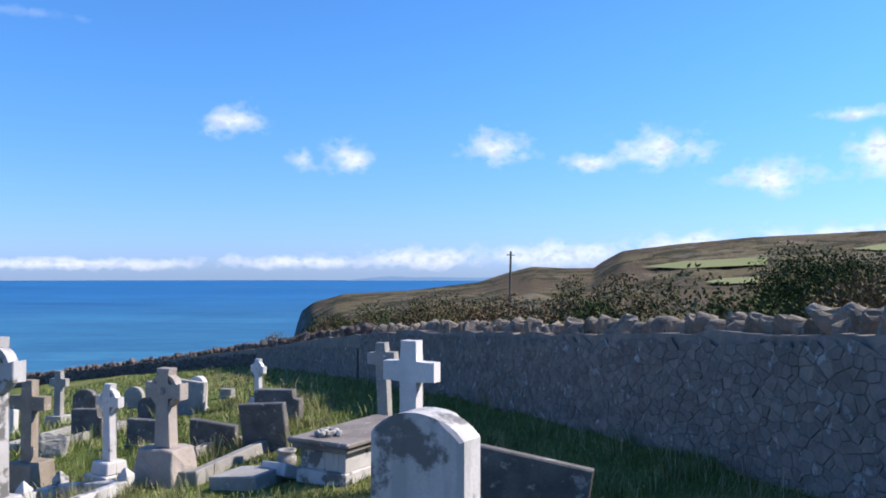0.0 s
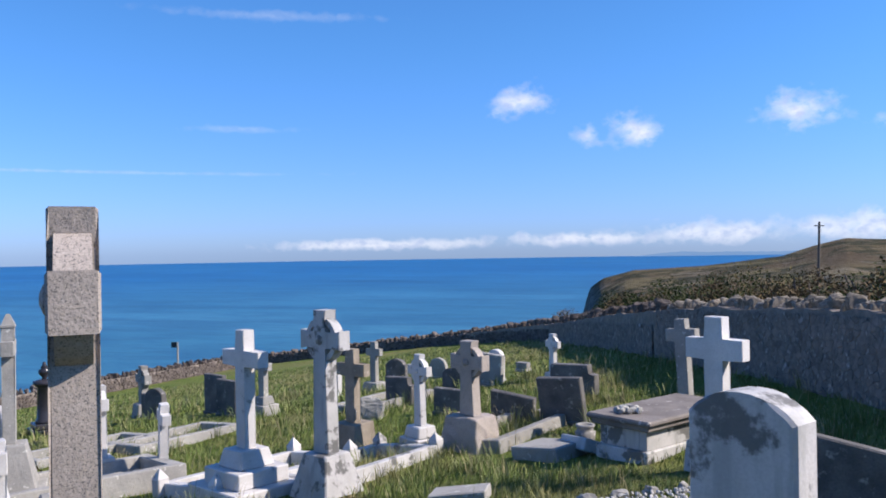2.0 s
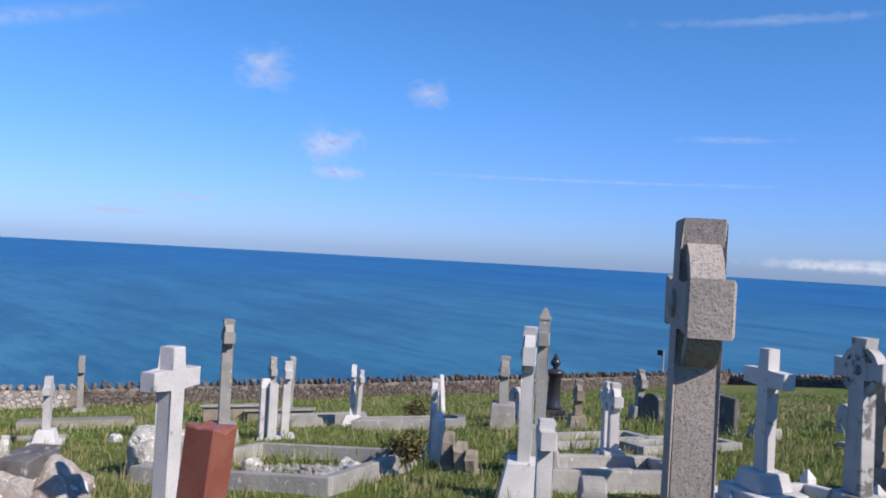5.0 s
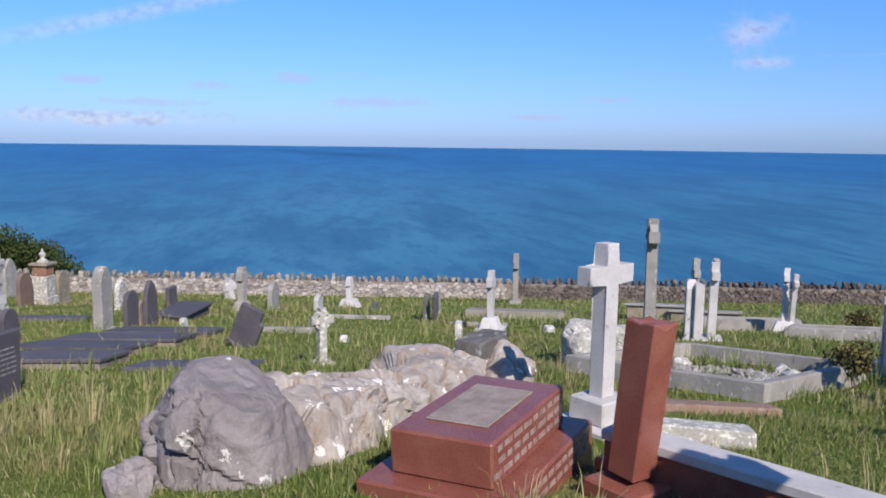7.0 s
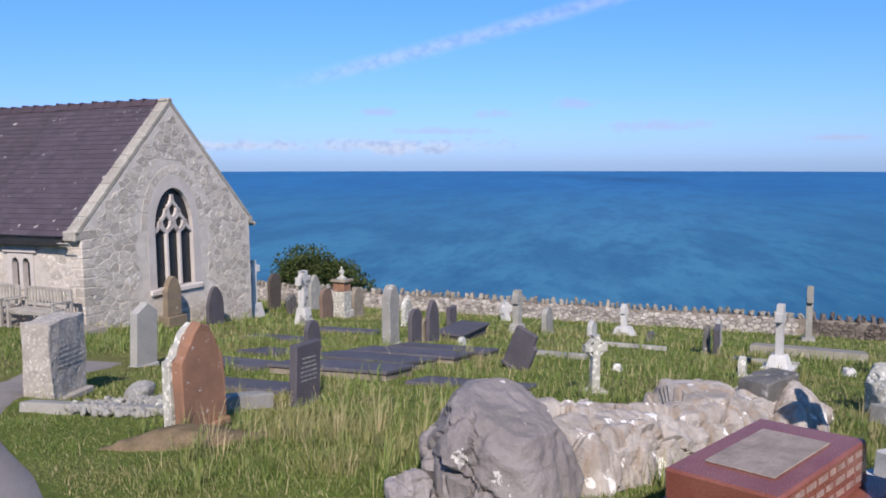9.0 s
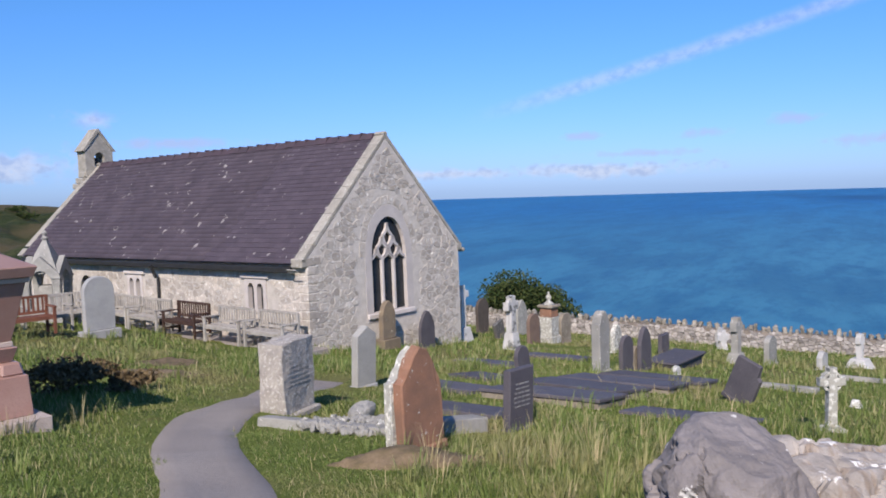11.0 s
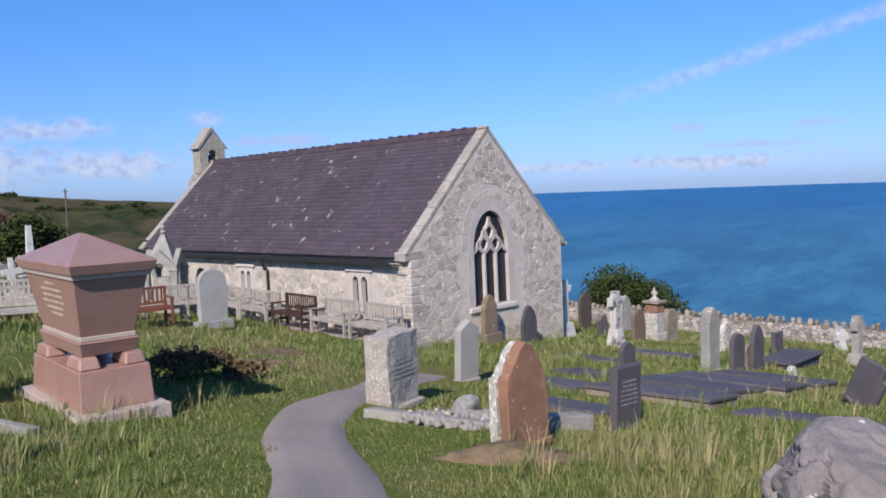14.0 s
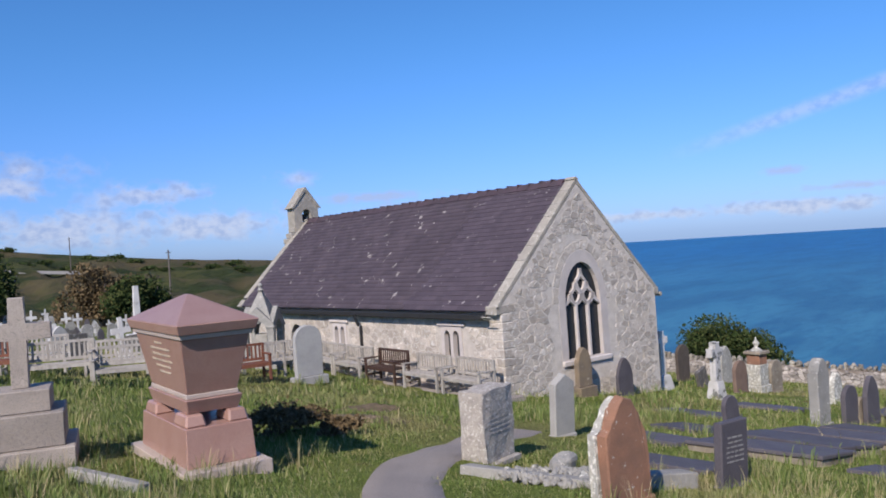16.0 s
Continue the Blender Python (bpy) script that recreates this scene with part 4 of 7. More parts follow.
def steps_of(t, steps, material):
    z = 0.0
    for sx, sy, sz, tap in steps:
        bm = bm_new()
        box(bm, sx, sy, sz, z=z, bev=0.012, taper=tap)
        part("step", bm, material, t)
        z += sz
    return z


def latin_cross(x, y, h, material, label, steps=(), rz=-15.0, lean=0.0, side=0.0, thick=0.12, deep=0.11, arm=0.25, at=0.74, taper=0.92, stain=None, peak=0.0, point=0.0):
    """A plain cross on its steps. arm: half span as a share of the cross's own height."""
    t = thing("cross_gravestone", x, y, label, "cross gravestone", rz, lean, side, "crosses in the churchyard", sink=0.05)
    z = steps_of(t, steps, material)
    hh = h + 0.05 - z
    b, k = thick / 2, thick / 2 * taper
    zc, half = z + hh * at, hh * arm
    cap = [(k, z + hh - peak), (k * 0.2, z + hh), (-k * 0.2, z + hh), (-k, z + hh - peak)] if peak else [(k, z + hh), (-k, z + hh)]
    bm = bm_new()
    plate(bm, [(-b, z), (b, z), (k, zc - b), (half, zc - b * 1.02), (half, zc + b * 1.02), (k, zc + b), *cap, (-k, zc + b), (-half, zc + b * 1.02), (-half, zc - b * 1.02), (-k, zc - b)], deep, bev=0.008)
    part("cross", bm, stain or material, t)
    if point:
        bm = bm_new()
        box(bm, 2 * k + 0.02, deep + 0.02, point * 0.3, z=z + hh - 0.01, bev=0.006)
        box(bm, 2 * k, deep, point, z=z + hh - 0.01 + point * 0.3, taper=0.3)
        part("cap", bm, material, t)
    return t


def celtic_cross(x, y, h, material, label, base=(0.6, 0.5, 0.5, 0.7), rz=-15.0, lean=0.0, side=0.0, thick=0.16, deep=0.13, ring=0.26, rough=0.0):
    """A wheel-head cross on a tapered block: base is width, depth, height and taper."""
    t = thing("celtic_cross", x, y, label, "cross gravestone", rz, lean, side, "crosses in the churchyard", sink=0.05)
    bm = bm_new()
    if len(base) > 4:
        box(bm, base[0] * 1.25, base[1] * 1.3, base[4], bev=0.012)
        part("step", bm, material, t)
        bm = bm_new()
        box(bm, *base[:3], z=base[4], bev=0.015, taper=base[3])
        z = base[2] + base[4]
    else:
        box(bm, *base[:3], bev=0.015, taper=base[3])
        z = base[2]
    if rough:
        bmesh.ops.subdivide_edges(bm, edges=bm.edges[:], cuts=3, use_grid_fill=True)
        rough_up(bm, rough, 8.0, x)
    part("base", bm, material, t)
    hh = h + 0.05 - z
    zc = z + hh - ring * 1.42
    b, k = thick * 0.62, thick * 0.42
    half = ring * 1.38
    bm = bm_new()
    plate(bm, [(-b, z), (b, z), (k, zc - k), (ring * 0.8, zc - k * 0.9), (half, zc - k * 1.25), (half, zc + k * 1.25), (ring * 0.8, zc + k * 0.9), (k, zc + k), (k * 0.9, zc + ring * 0.8), (k * 1.2, z + hh), (-k * 1.2, z + hh), (-k * 0.9, zc + ring * 0.8), (-k, zc + k), (-ring * 0.8, zc + k * 0.9), (-half, zc + k * 1.25), (-half, zc - k * 1.25), (-ring * 0.8, zc - k * 0.9), (-k, zc - k)], deep, bev=0.01)
    part("cross", bm, material, t)
    bm = bm_new()
    n, rows = 28, []
    for i in range(n):
        a = 2 * math.pi * i / n
        rows.append([bm.verts.new((r * math.cos(a), s * deep * 0.36, zc + r * math.sin(a))) for r, s in ((ring * 0.82, -1), (ring * 1.08, -1), (ring * 1.08, 1), (ring * 0.82, 1))])
    for a, b2 in zip(rows, rows[1:] + rows[:1]):
        for i in range(4):
            bm.faces.new((a[i], b2[i], b2[(i + 1) % 4], a[(i + 1) % 4]))
    part("ring", bm, material, t)
    bm = bm_new()
    lathe(bm, [(ring * 0.28, 0), (ring * 0.24, deep * 0.58), (0.02, deep * 0.66)], 12, pose(0, 0, zc, 90))
    part("boss", bm, material, t)
    return t


def ledger(x, y, w, l, h, material, label, rz=-15.0, lean=0.0, side=0.0, z=None, over=0.0, name="ledger_slab"):
    t = lay(thing(name, x, y, label, "ledger slab", group="flat grave slabs"), x, y, rz)
    t.matrix_world = t.matrix_world @ pose(0, 0, 0, lean, side)
    SLABS.append((x, y, l / 2, w / 2, rz))
    bm = bm_new()
    box(bm, l, w, h + 0.05, bev=0.012)
    if over:
        part("base", bm, BROWNSTONE, t)
        bm = bm_new()
        box(bm, l + over, w + over, 0.06, z=h + 0.05, bev=0.012)
    part("slab", bm, material, t)
    return t


def kerb(x, y, w, l, h, d, material, label, rz=-15.0, fill=None, lean=0.0, side=0.0, posts=0.0):
    """A stone kerb round a grave plot, four rails on the ground; fill: what lies inside it."""
    t = lay(thing("grave_kerb", x, y, label, "grave kerb", group="grave kerbs"), x, y, rz, 0.1)
    for sx, sy, px, py in ((l, d, 0, -w / 2), (l, d, 0, w / 2), (d, w - d, -l / 2 + d / 2, 0), (d, w - d, l / 2 - d / 2, 0)):
        bm = bm_new()
        box(bm, sx, sy, h + 0.1, px, py, bev=0.012)
        part("kerb_rail", bm, material, t)
    if posts:
        for sx in (-1, 1):
            for sy in (-1, 1):
                bm = bm_new()
                box(bm, d * 1.05, d * 1.05, h + 0.1 + posts * 0.4, sx * l / 2, sy * w / 2, bev=0.01)
                box(bm, d * 1.05, d * 1.05, posts * 0.8, sx * l / 2, sy * w / 2, h + 0.1 + posts * 0.4, taper=0.12)
                part("kerb_post", bm, material, t)
    if fill:
        bm = bm_new()
        bmesh.ops.create_grid(bm, x_segments=14, y_segments=10, size=0.5)
        for v in bm.verts:
            v.co = Vector((v.co.x * (l - d), v.co.y * (w - d), 0.13 + h * 0.25 + noise.noise(v.co * 9 + Vector((x, y, 0))) * 0.05))
        part("infill", bm, fill, t)
    return t


def boulder(x, y, sx, sy, sz, seed, material, label, rz=0.0, z=None, cuts=4, amount=0.18, name="boulder", group=""):
    bm = bm_new()
    lump(bm, sx, sy, sz, seed, cuts, amount)
    ob = link(name, bm, material)
    ob.matrix_world = pose(x, y, (float(gz(x, y)) - 0.12) if z is None else z, 0, 0, rz)
    return tagged(ob, label, "boulder", group)


# ---- graves ----
latin_cross(-5.41, 8.12, 1.87, MARBLE, "white marble cross on three lettered steps with kerb", [(0.95, 0.95, 0.2, 1), (0.68, 0.68, 0.18, 1), (0.46, 0.46, 0.2, 0.8)], rz=-22, thick=0.17, deep=0.15, arm=0.26, at=0.76)
celtic_cross(-4.41, 8.17, 2.00, MARBLE_DIRTY, "tall stained white wheel-head cross on tapered plinth", (0.62, 0.6, 0.48, 0.6), rz=-20, thick=0.2, deep=0.17, ring=0.23)
latin_cross(-5.41, 10.86, 1.43, BROWNSTONE, "brown stone cross on rough square block", [(0.5, 0.5, 0.42, 0.85)], rz=-15, thick=0.17, deep=0.14, arm=0.26, at=0.72)
latin_cross(-8.33, 17.93, 1.11, LIMESTONE, "slim grey stone cross", [(0.45, 0.4, 0.2, 0.9)], thick=0.16, deep=0.13, arm=0.22)
boulder(-6.28, 13.35, 0.62, 0.42, 0.59, 3.0, LIMESTONE, "rough grey boulder grave marker", 20)
headstone(-8.03, 18.58, "shoulder", 0.62, 0.61, 0.14, DARKSTONE, "dark weathered shouldered headstone with pale edges")
headstone(-6.40, 14.96, "step", 0.65, 0.51, 0.16, DARKSTONE, "dark low stepped headstone with pale edges")
celtic_cross(-4.36, 10.86, 1.27, MARBLE, "small white wheel-head cross on stone steps", (0.36, 0.34, 0.16, 0.85, 0.16), rz=-32, thick=0.13, deep=0.11, ring=0.16)
celtic_cross(-3.50, 10.51, 1.41, GRANITE, "grey granite wheel-head cross on rough tapered block", (0.68, 0.55, 0.47, 0.78), rz=-22, thick=0.2, deep=0.17, ring=0.2, rough=0.02)
headstone(-4.83, 13.43, "flat", 0.6, 0.42, 0.14, DARKSTONE, "low dark headstone with pale top edge")
headstone(-7.27, 19.47, "round", 0.5, 0.48, 0.12, LIMESTONE, "small grey rounded headstone")
headstone(-5.67, 16.11, "segment", 0.55, 0.49, 0.14, DARKSTONE, "dark rounded headstone in the grass")
headstone(-5.27, 16.99, "flat", 0.8, 0.66, 0.14, LIMESTONE, "pale grey square headstone", side=4)
headstone(-5.19, 17.52, "round", 0.36, 0.67, 0.16, MARBLE, "small white rounded headstone")
headstone(-3.42, 12.39, "flat", 0.76, 0.42, 0.12, DARKSTONE, "dark slab headstone sunk askew in grass", side=5, lean=8)
celtic_cross(-3.79, 16.98, 0.91, MARBLE, "small white wheel-head cross near the wall", (0.3, 0.3, 0.16, 0.9), rz=-40, thick=0.14, deep=0.1, ring=0.15)
headstone(-2.84, 14.34, "step", 0.85, 0.54, 0.2, DARKSTONE, "broad dark stepped headstone with pale edges")
headstone(-2.51, 11.90, "flat", 0.7, 0.65, 0.13, DARKSTONE, "dark slate headstone leaning sideways", side=-5, lean=5)
headstone(-5.04, 19.31, "flat", 0.3, 0.17, 0.2, LIMESTONE, "small pale stone stump")
ledger(-2.24, 9.69, 0.55, 0.75, 0.12, LIMESTONE, "pale flat stone slab lying in grass", rz=-30)
ledger(-1.80, 9.77, 0.5, 0.6, 0.1, MARBLE_DIRTY, "fallen white stone slab propped askew", rz=-50, lean=-25)
celtic_cross(-7.41, 6.39, 2.00, MARBLE, "white marble wheel-head cross on tapered plinth", (0.62, 0.6, 0.5, 0.65), rz=-44, thick=0.2, deep=0.16, ring=0.22)
latin_cross(-5.79, 5.11, 1.06, MARBLE, "short white marble cross", [(0.3, 0.3, 0.1, 1)], rz=-38, thick=0.16, deep=0.15, arm=0.2, at=0.84)
latin_cross(-8.60, 7.79, 2.16, LIMESTONE, "tall grey stone cross with pointed head", [(0.86, 0.82, 0.22, 1), (0.66, 0.62, 0.55, 0.6)], rz=-46, thick=0.17, deep=0.15, arm=0.17, at=0.82, point=0.13)
headstone(-5.37, 5.30, "round", 0.3, 0.59, 0.22, LIMESTONE, "small rounded grey kerb headstone", rz=-40)
celtic_cross(-13.48, 11.50, 1.49, LIMESTONE, "grey wheel-head cross on square block", (0.62, 0.55, 0.55, 0.9), rz=-42, thick=0.2, deep=0.2, ring=0.2)
headstone(-14.85, 13.16, "round", 0.55, 0.78, 0.14, MARBLE_DIRTY, "pale rounded headstone in the grass")
celtic_cross(-12.32, 12.56, 0.99, BROWNSTONE, "brown stone wheel-head cross", (0.45, 0.4, 0.3, 0.8), rz=-38, thick=0.2, deep=0.16, ring=0.2)
celtic_cross(-8.31, 9.00, 1.28, MARBLE, "white carved wheel-head cross on dark base", (0.34, 0.34, 0.2, 0.9, 0.16), rz=-36, thick=0.15, deep=0.14, ring=0.17)
celtic_cross(-13.59, 16.14, 1.20, LIMESTONE, "grey wheel-head cross beside dark slabs", (0.45, 0.45, 0.35, 0.85), rz=-30, thick=0.2, deep=0.17, ring=0.22)
headstone(-12.95, 15.60, "flat", 0.5, 0.52, 0.14, DARKSTONE, "low dark headstone in the grass")
headstone(-12.19, 14.91, "segment", 0.6, 0.66, 0.14, DARKSTONE, "dark rounded slate headstone tilting sideways", side=-6)
latin_cross(-7.50, 9.26, 1.00, MARBLE, "small white carved cross tilting sideways", [(0.26, 0.26, 0.14, 0.9)], side=9, rz=-40, thick=0.13, deep=0.12, arm=0.2, at=0.8)
headstone(-10.88, 15.20, "flat", 0.6, 0.83, 0.13, DARKSTONE, "dark upright slate headstone")
headstone(-10.19, 14.67, "flat", 0.6, 0.72, 0.13, DARKSTONE, "dark upright slate headstone")
latin_cross(-9.19, 14.45, 1.16, LIMESTONE, "slim grey cross on stepped block", [(0.5, 0.5, 0.24, 0.85), (0.32, 0.32, 0.16, 0.8)], thick=0.15, deep=0.13, arm=0.24)
headstone(-8.94, 17.06, "round", 0.32, 0.57, 0.14, MARBLE, "small white rounded headstone")
celtic_cross(-8.94, 9.58, 1.24, MARBLE, "white marble wheel-head cross", (0.36, 0.36, 0.2, 0.85), rz=-30, thick=0.14, deep=0.12, ring=0.17)
latin_cross(-16.47, 9.59, 1.37, MARBLE, "white marble cross bent over its broken base", [(0.6, 0.5, 0.28, 0.6)], side=-9, rz=-30, thick=0.13, deep=0.12, arm=0.13, at=0.8)
latin_cross(-16.43, 9.71, 1.31, MARBLE, "slim white cross tilting across another", [(0.4, 0.4, 0.2, 0.8)], side=11, rz=-20, thick=0.1, deep=0.1, arm=0.12, at=0.84)
celtic_cross(-10.55, 7.43, 1.22, MARBLE, "white wheel-head cross with fallen stone beside", (0.34, 0.34, 0.2, 0.9), rz=-42, thick=0.11, deep=0.11, ring=0.13)
headstone(-10.34, 7.37, "peak", 0.22, 0.72, 0.12, MARBLE, "slim white pointed stone", rz=-5)
headstone(-20.01, 14.96, "flat", 0.16, 1.15, 0.14, MARBLE, "leaning white stone shaft", side=-14)
headstone(-14.97, 6.69, "peak", 0.22, 1.14, 0.18, MARBLE_DIRTY, "stained white shaft stone", rz=-20)
headstone(-14.82, 6.79, "flat", 0.2, 1.06, 0.17, MARBLE, "broken white cross shaft", rz=-20)
latin_cross(-24.70, 11.59, 1.74, LIMESTONE, "grey stone cross seen beyond white shafts", [], rz=-15, thick=0.22, deep=0.2, arm=0.15)
latin_cross(-14.85, 7.08, 1.48, MARBLE, "tall slim white cross tilting sideways", [(0.4, 0.4, 0.08, 1)], side=5, rz=-20, thick=0.15, deep=0.15, arm=0.13, at=0.85)
headstone(-26.09, 12.94, "flat", 0.2, 1.79, 0.2, LIMESTONE, "tilting grey stone shaft", side=8)
celtic_cross(-14.80, 5.81, 2.26, LIMESTONE, "tall lichened grey wheel-head cross", (0.6, 0.6, 0.4, 0.75), rz=-18, thick=0.2, deep=0.2, ring=0.22)
latin_cross(-7.03, 2.05, 1.57, MARBLE, "white marble cross on square plinth", [(0.62, 0.6, 0.12, 1), (0.4, 0.38, 0.2, 0.95)], rz=-60, thick=0.15, deep=0.15, arm=0.21, at=0.8)
latin_cross(-16.75, 3.22, 1.26, MARBLE, "white marble cross on stepped pedestal", [(0.55, 0.55, 0.12, 1), (0.4, 0.4, 0.22, 0.7)], rz=-25, thick=0.14, deep=0.13, arm=0.2, at=0.74)
latin_cross(-28.69, 6.74, 1.79, LIMESTONE, "slim grey stone cross on low mound", [(0.45, 0.45, 0.16, 0.9)], rz=-12, thick=0.2, deep=0.2, arm=0.14, at=0.75)
latin_cross(-24.95, 0.69, 0.91, MARBLE, "white marble cross near the sea wall", [(0.6, 0.6, 0.3, 0.6)], rz=-25, thick=0.17, deep=0.14, arm=0.22)
headstone(-23.01, 3.06, "shoulder", 0.6, 0.73, 0.12, LIMESTONE, "grey headstone beside dark ones", side=3)
headstone(-23.30, -0.24, "segment", 0.55, 0.42, 0.14, MARBLE_DIRTY, "small pale headstone in the grass")
headstone(-23.03, 1.32, "flat", 0.35, 0.23, 0.14, DARKSTONE, "tiny dark stone stump")
headstone(-20.13, 2.36, "broken", 0.6, 0.61, 0.1, DARKSTONE, "broken dark slate headstone", side=-8)
headstone(-19.80, 2.54, "flat", 0.45, 0.65, 0.1, SLATE, "dark slate headstone tilting sideways", side=9)
celtic_cross(-11.48, -0.25, 0.76, LICHEN, "small lichen-covered wheel-head cross", (0.34, 0.3, 0.08, 0.8), rz=-62, thick=0.1, deep=0.1, ring=0.12, rough=0.012)
headstone(-14.96, 2.24, "gothic", 0.3, 0.35, 0.12, LICHEN, "small pale pointed stone")
headstone(-14.79, 0.16, "round", 0.2, 0.10, 0.12, LICHEN, "tiny pale stone in the grass")
latin_cross(-22.69, -2.25, 1.17, LIMESTONE, "grey stone cross with sloping base", [(0.42, 0.42, 0.3, 0.7)], rz=-20, thick=0.22, deep=0.18, arm=0.2)
celtic_cross(-29.49, -3.25, 0.64, MARBLE, "small white cross near the sea wall", (0.3, 0.3, 0.2, 0.8), rz=-40, thick=0.2, deep=0.16, ring=0.18)
headstone(-23.16, -1.46, "segment", 0.62, 0.73, 0.14, LIMESTONE, "pale grey headstone in the grass")
headstone(-14.23, -1.57, "step", 0.5, 0.72, 0.09, SLATE, "dark slate headstone leaning hard over", side=24, rz=60)
headstone(-18.68, -3.83, "gothic", 0.52, 0.93, 0.1, SLATE, "tall pointed slate headstone")
headstone(-18.11, -4.11, "round", 0.5, 0.74, 0.1, SLATE, "rounded slate headstone in the grass")
headstone(-18.66, -4.01, "round", 0.4, 0.49, 0.1, BROWNSTONE, "low brown stone between slates")
headstone(-17.46, -4.50, "shoulder", 0.44, 1.27, 0.2, LIMESTONE, "tall pale lichened headstone with ornate head", rough=0.012)
headstone(-23.37, -5.49, "gothic", 0.45, 0.78, 0.14, LICHEN, "pale lichened pointed headstone")
celtic_cross(-21.96, -8.08, 1.47, MARBLE_DIRTY, "slim white wheel-head cross with small foot stone", (0.4, 0.4, 0.5, 0.7), rz=-15, thick=0.22, deep=0.18, ring=0.19)
headstone(-30.04, -10.56, "gothic", 0.66, 1.28, 0.12, LIMESTONE, "grey pointed headstone in the grass")
headstone(-25.11, -8.48, "round", 0.59, 0.92, 0.12, surface("brown_stone_marker", (0.2, 0.14, 0.11), (0.16, 0.11, 0.09), 4), "brown rounded headstone in the grass")
headstone(-26.57, -7.88, "round", 0.59, 0.96, 0.12, BROWNSTONE, "dark brown rounded headstone")
headstone(-28.71, -11.63, "round", 0.66, 1.27, 0.12, surface("dark_brown_slate", (0.085, 0.07, 0.06), (0.11, 0.09, 0.075), 4), "dark brown rounded headstone near the chapel")
headstone(-26.41, -10.05, "flat", 0.5, 0.59, 0.12, DARKSTONE, "dark headstone leaning sideways", side=18)
headstone(-23.72, -4.24, "flat", 0.5, 0.58, 0.12, SLATE, "low dark slate headstone")
headstone(-17.87, -3.03, "round", 0.26, 0.18, 0.1, MARBLE, "small white round stone in grass")
celtic_cross(-31.59, -3.51, 0.66, MARBLE_DIRTY, "small white carved cross", (0.3, 0.3, 0.2, 0.8), rz=-20, thick=0.2, deep=0.16, ring=0.17)
headstone(-15.36, -5.49, "round", 0.4, 0.60, 0.09, SLATE, "small dark slate headstone tilting", side=8)
headstone(-9.25, -3.48, "flat", 0.48, 0.68, 0.1, SLATE, "slate headstone tilting with faint lettering", side=-3, lines=6, ink=LETTERS_DARK)
celtic_cross(-23.98, -10.43, 1.72, MARBLE, "white wheel-head cross beside the chapel", (0.6, 0.5, 0.45, 0.7), rz=-15, thick=0.2, deep=0.17, ring=0.2)
headstone(-12.03, -7.08, "peak", 0.44, 0.98, 0.14, surface("pale_grey_stone", (0.34, 0.33, 0.31), (0.28, 0.275, 0.26), 3, spots=(0.5, 0.42, 0.25), spot_at=(0.7, 0.76)), "tall pale grey headstone with peaked top", lean=-3)
headstone(-20.78, -10.12, "gothic", 0.61, 0.99, 0.1, SLATE, "grey pointed headstone beneath the gable")
headstone(-15.35, -16.4, "round", 0.76, 1.5, 0.16, surface("smooth_grey_stone", (0.36, 0.36, 0.355), (0.3, 0.3, 0.3), 3), "broad grey headstone on stepped base", base=0.24)


# ---- single monuments ----
t = celtic_cross(-2.34, 2.42, 2.08, GRANITE, "tall grey granite wheel-head cross, rough-faced", (0.6, 0.5, 0.3, 0.85), rz=-46, thick=0.2, deep=0.17, ring=0.23)
headstone(-0.05, 3.32, "segment", 0.43, 1.17, 0.16, MARBLE_DIRTY, "white marble headstone with black stains and arched top", rz=-30)
latin_cross(-0.3, 8.3, 1.42, MARBLE, "white marble cross with dark stains", [(0.5, 0.45, 0.3, 0.9)], rz=-28, thick=0.19, deep=0.15, arm=0.25, at=0.74)
latin_cross(-0.77, 11.43, 1.29, LIMESTONE, "slim grey cross tilting slightly", [], rz=-25, thick=0.16, deep=0.14, arm=0.16, at=0.84, side=-3)
headstone(0.5, 6.3, "flat", 1.15, 0.52, 0.1, DARKSTONE, "dark slab headstone tilting beside the wall", rz=-14, side=9)
headstone(-9.0, -6.4, "flat", 0.66, 0.9, 0.36, surface("pitted_grey_stone", (0.38, 0.35, 0.315), (0.29, 0.265, 0.24), 9, 0.95, spots=(0.5, 0.47, 0.43), spot_at=(0.55, 0.62), spot_scale=26, bump=1.0, fine=30), "thick rough-edged grey headstone with lettered panel", rz=0, lines=7, ink=LETTERS_DARK, rough=0.028)
headstone(-7.5, -3.84, "broken", 0.57, 0.98, 0.12, REDSTONE, "orange sandstone headstone crusted with white lichen", rz=-16, side=2, rough=0.012)
headstone(-19.6, -10.7, "gothic", 0.5, 1.25, 0.16, surface("brown_sandstone_gothic", (0.2, 0.155, 0.105), (0.15, 0.12, 0.09), 4, spots=(0.4, 0.36, 0.28)), "ornate gothic sandstone headstone on pale base", base=0.3)


def lichen_cap(x, y, w, rz):
    """Crust of white lichen along the broken top of the sandstone headstone."""
    t = thing("lichened_stone_edge", x, y, "white lichen-crusted stone edge behind the sandstone slab", "headstone", rz, sink=0.05)
    bm = bm_new()
    plate(bm, [(a * 1.1 + 0.06, b * 1.04) for a, b in outline_of("broken", w, 0.98)], 0.09, y=-0.02, bev=0.01)
    bmesh.ops.subdivide_edges(bm, edges=bm.edges[:], cuts=2, use_grid_fill=True)
    rough_up(bm, 0.02, 12.0, 3.0)
    part("slab", bm, LICHEN, t)


lichen_cap(-7.56, -3.91, 0.57, -16)


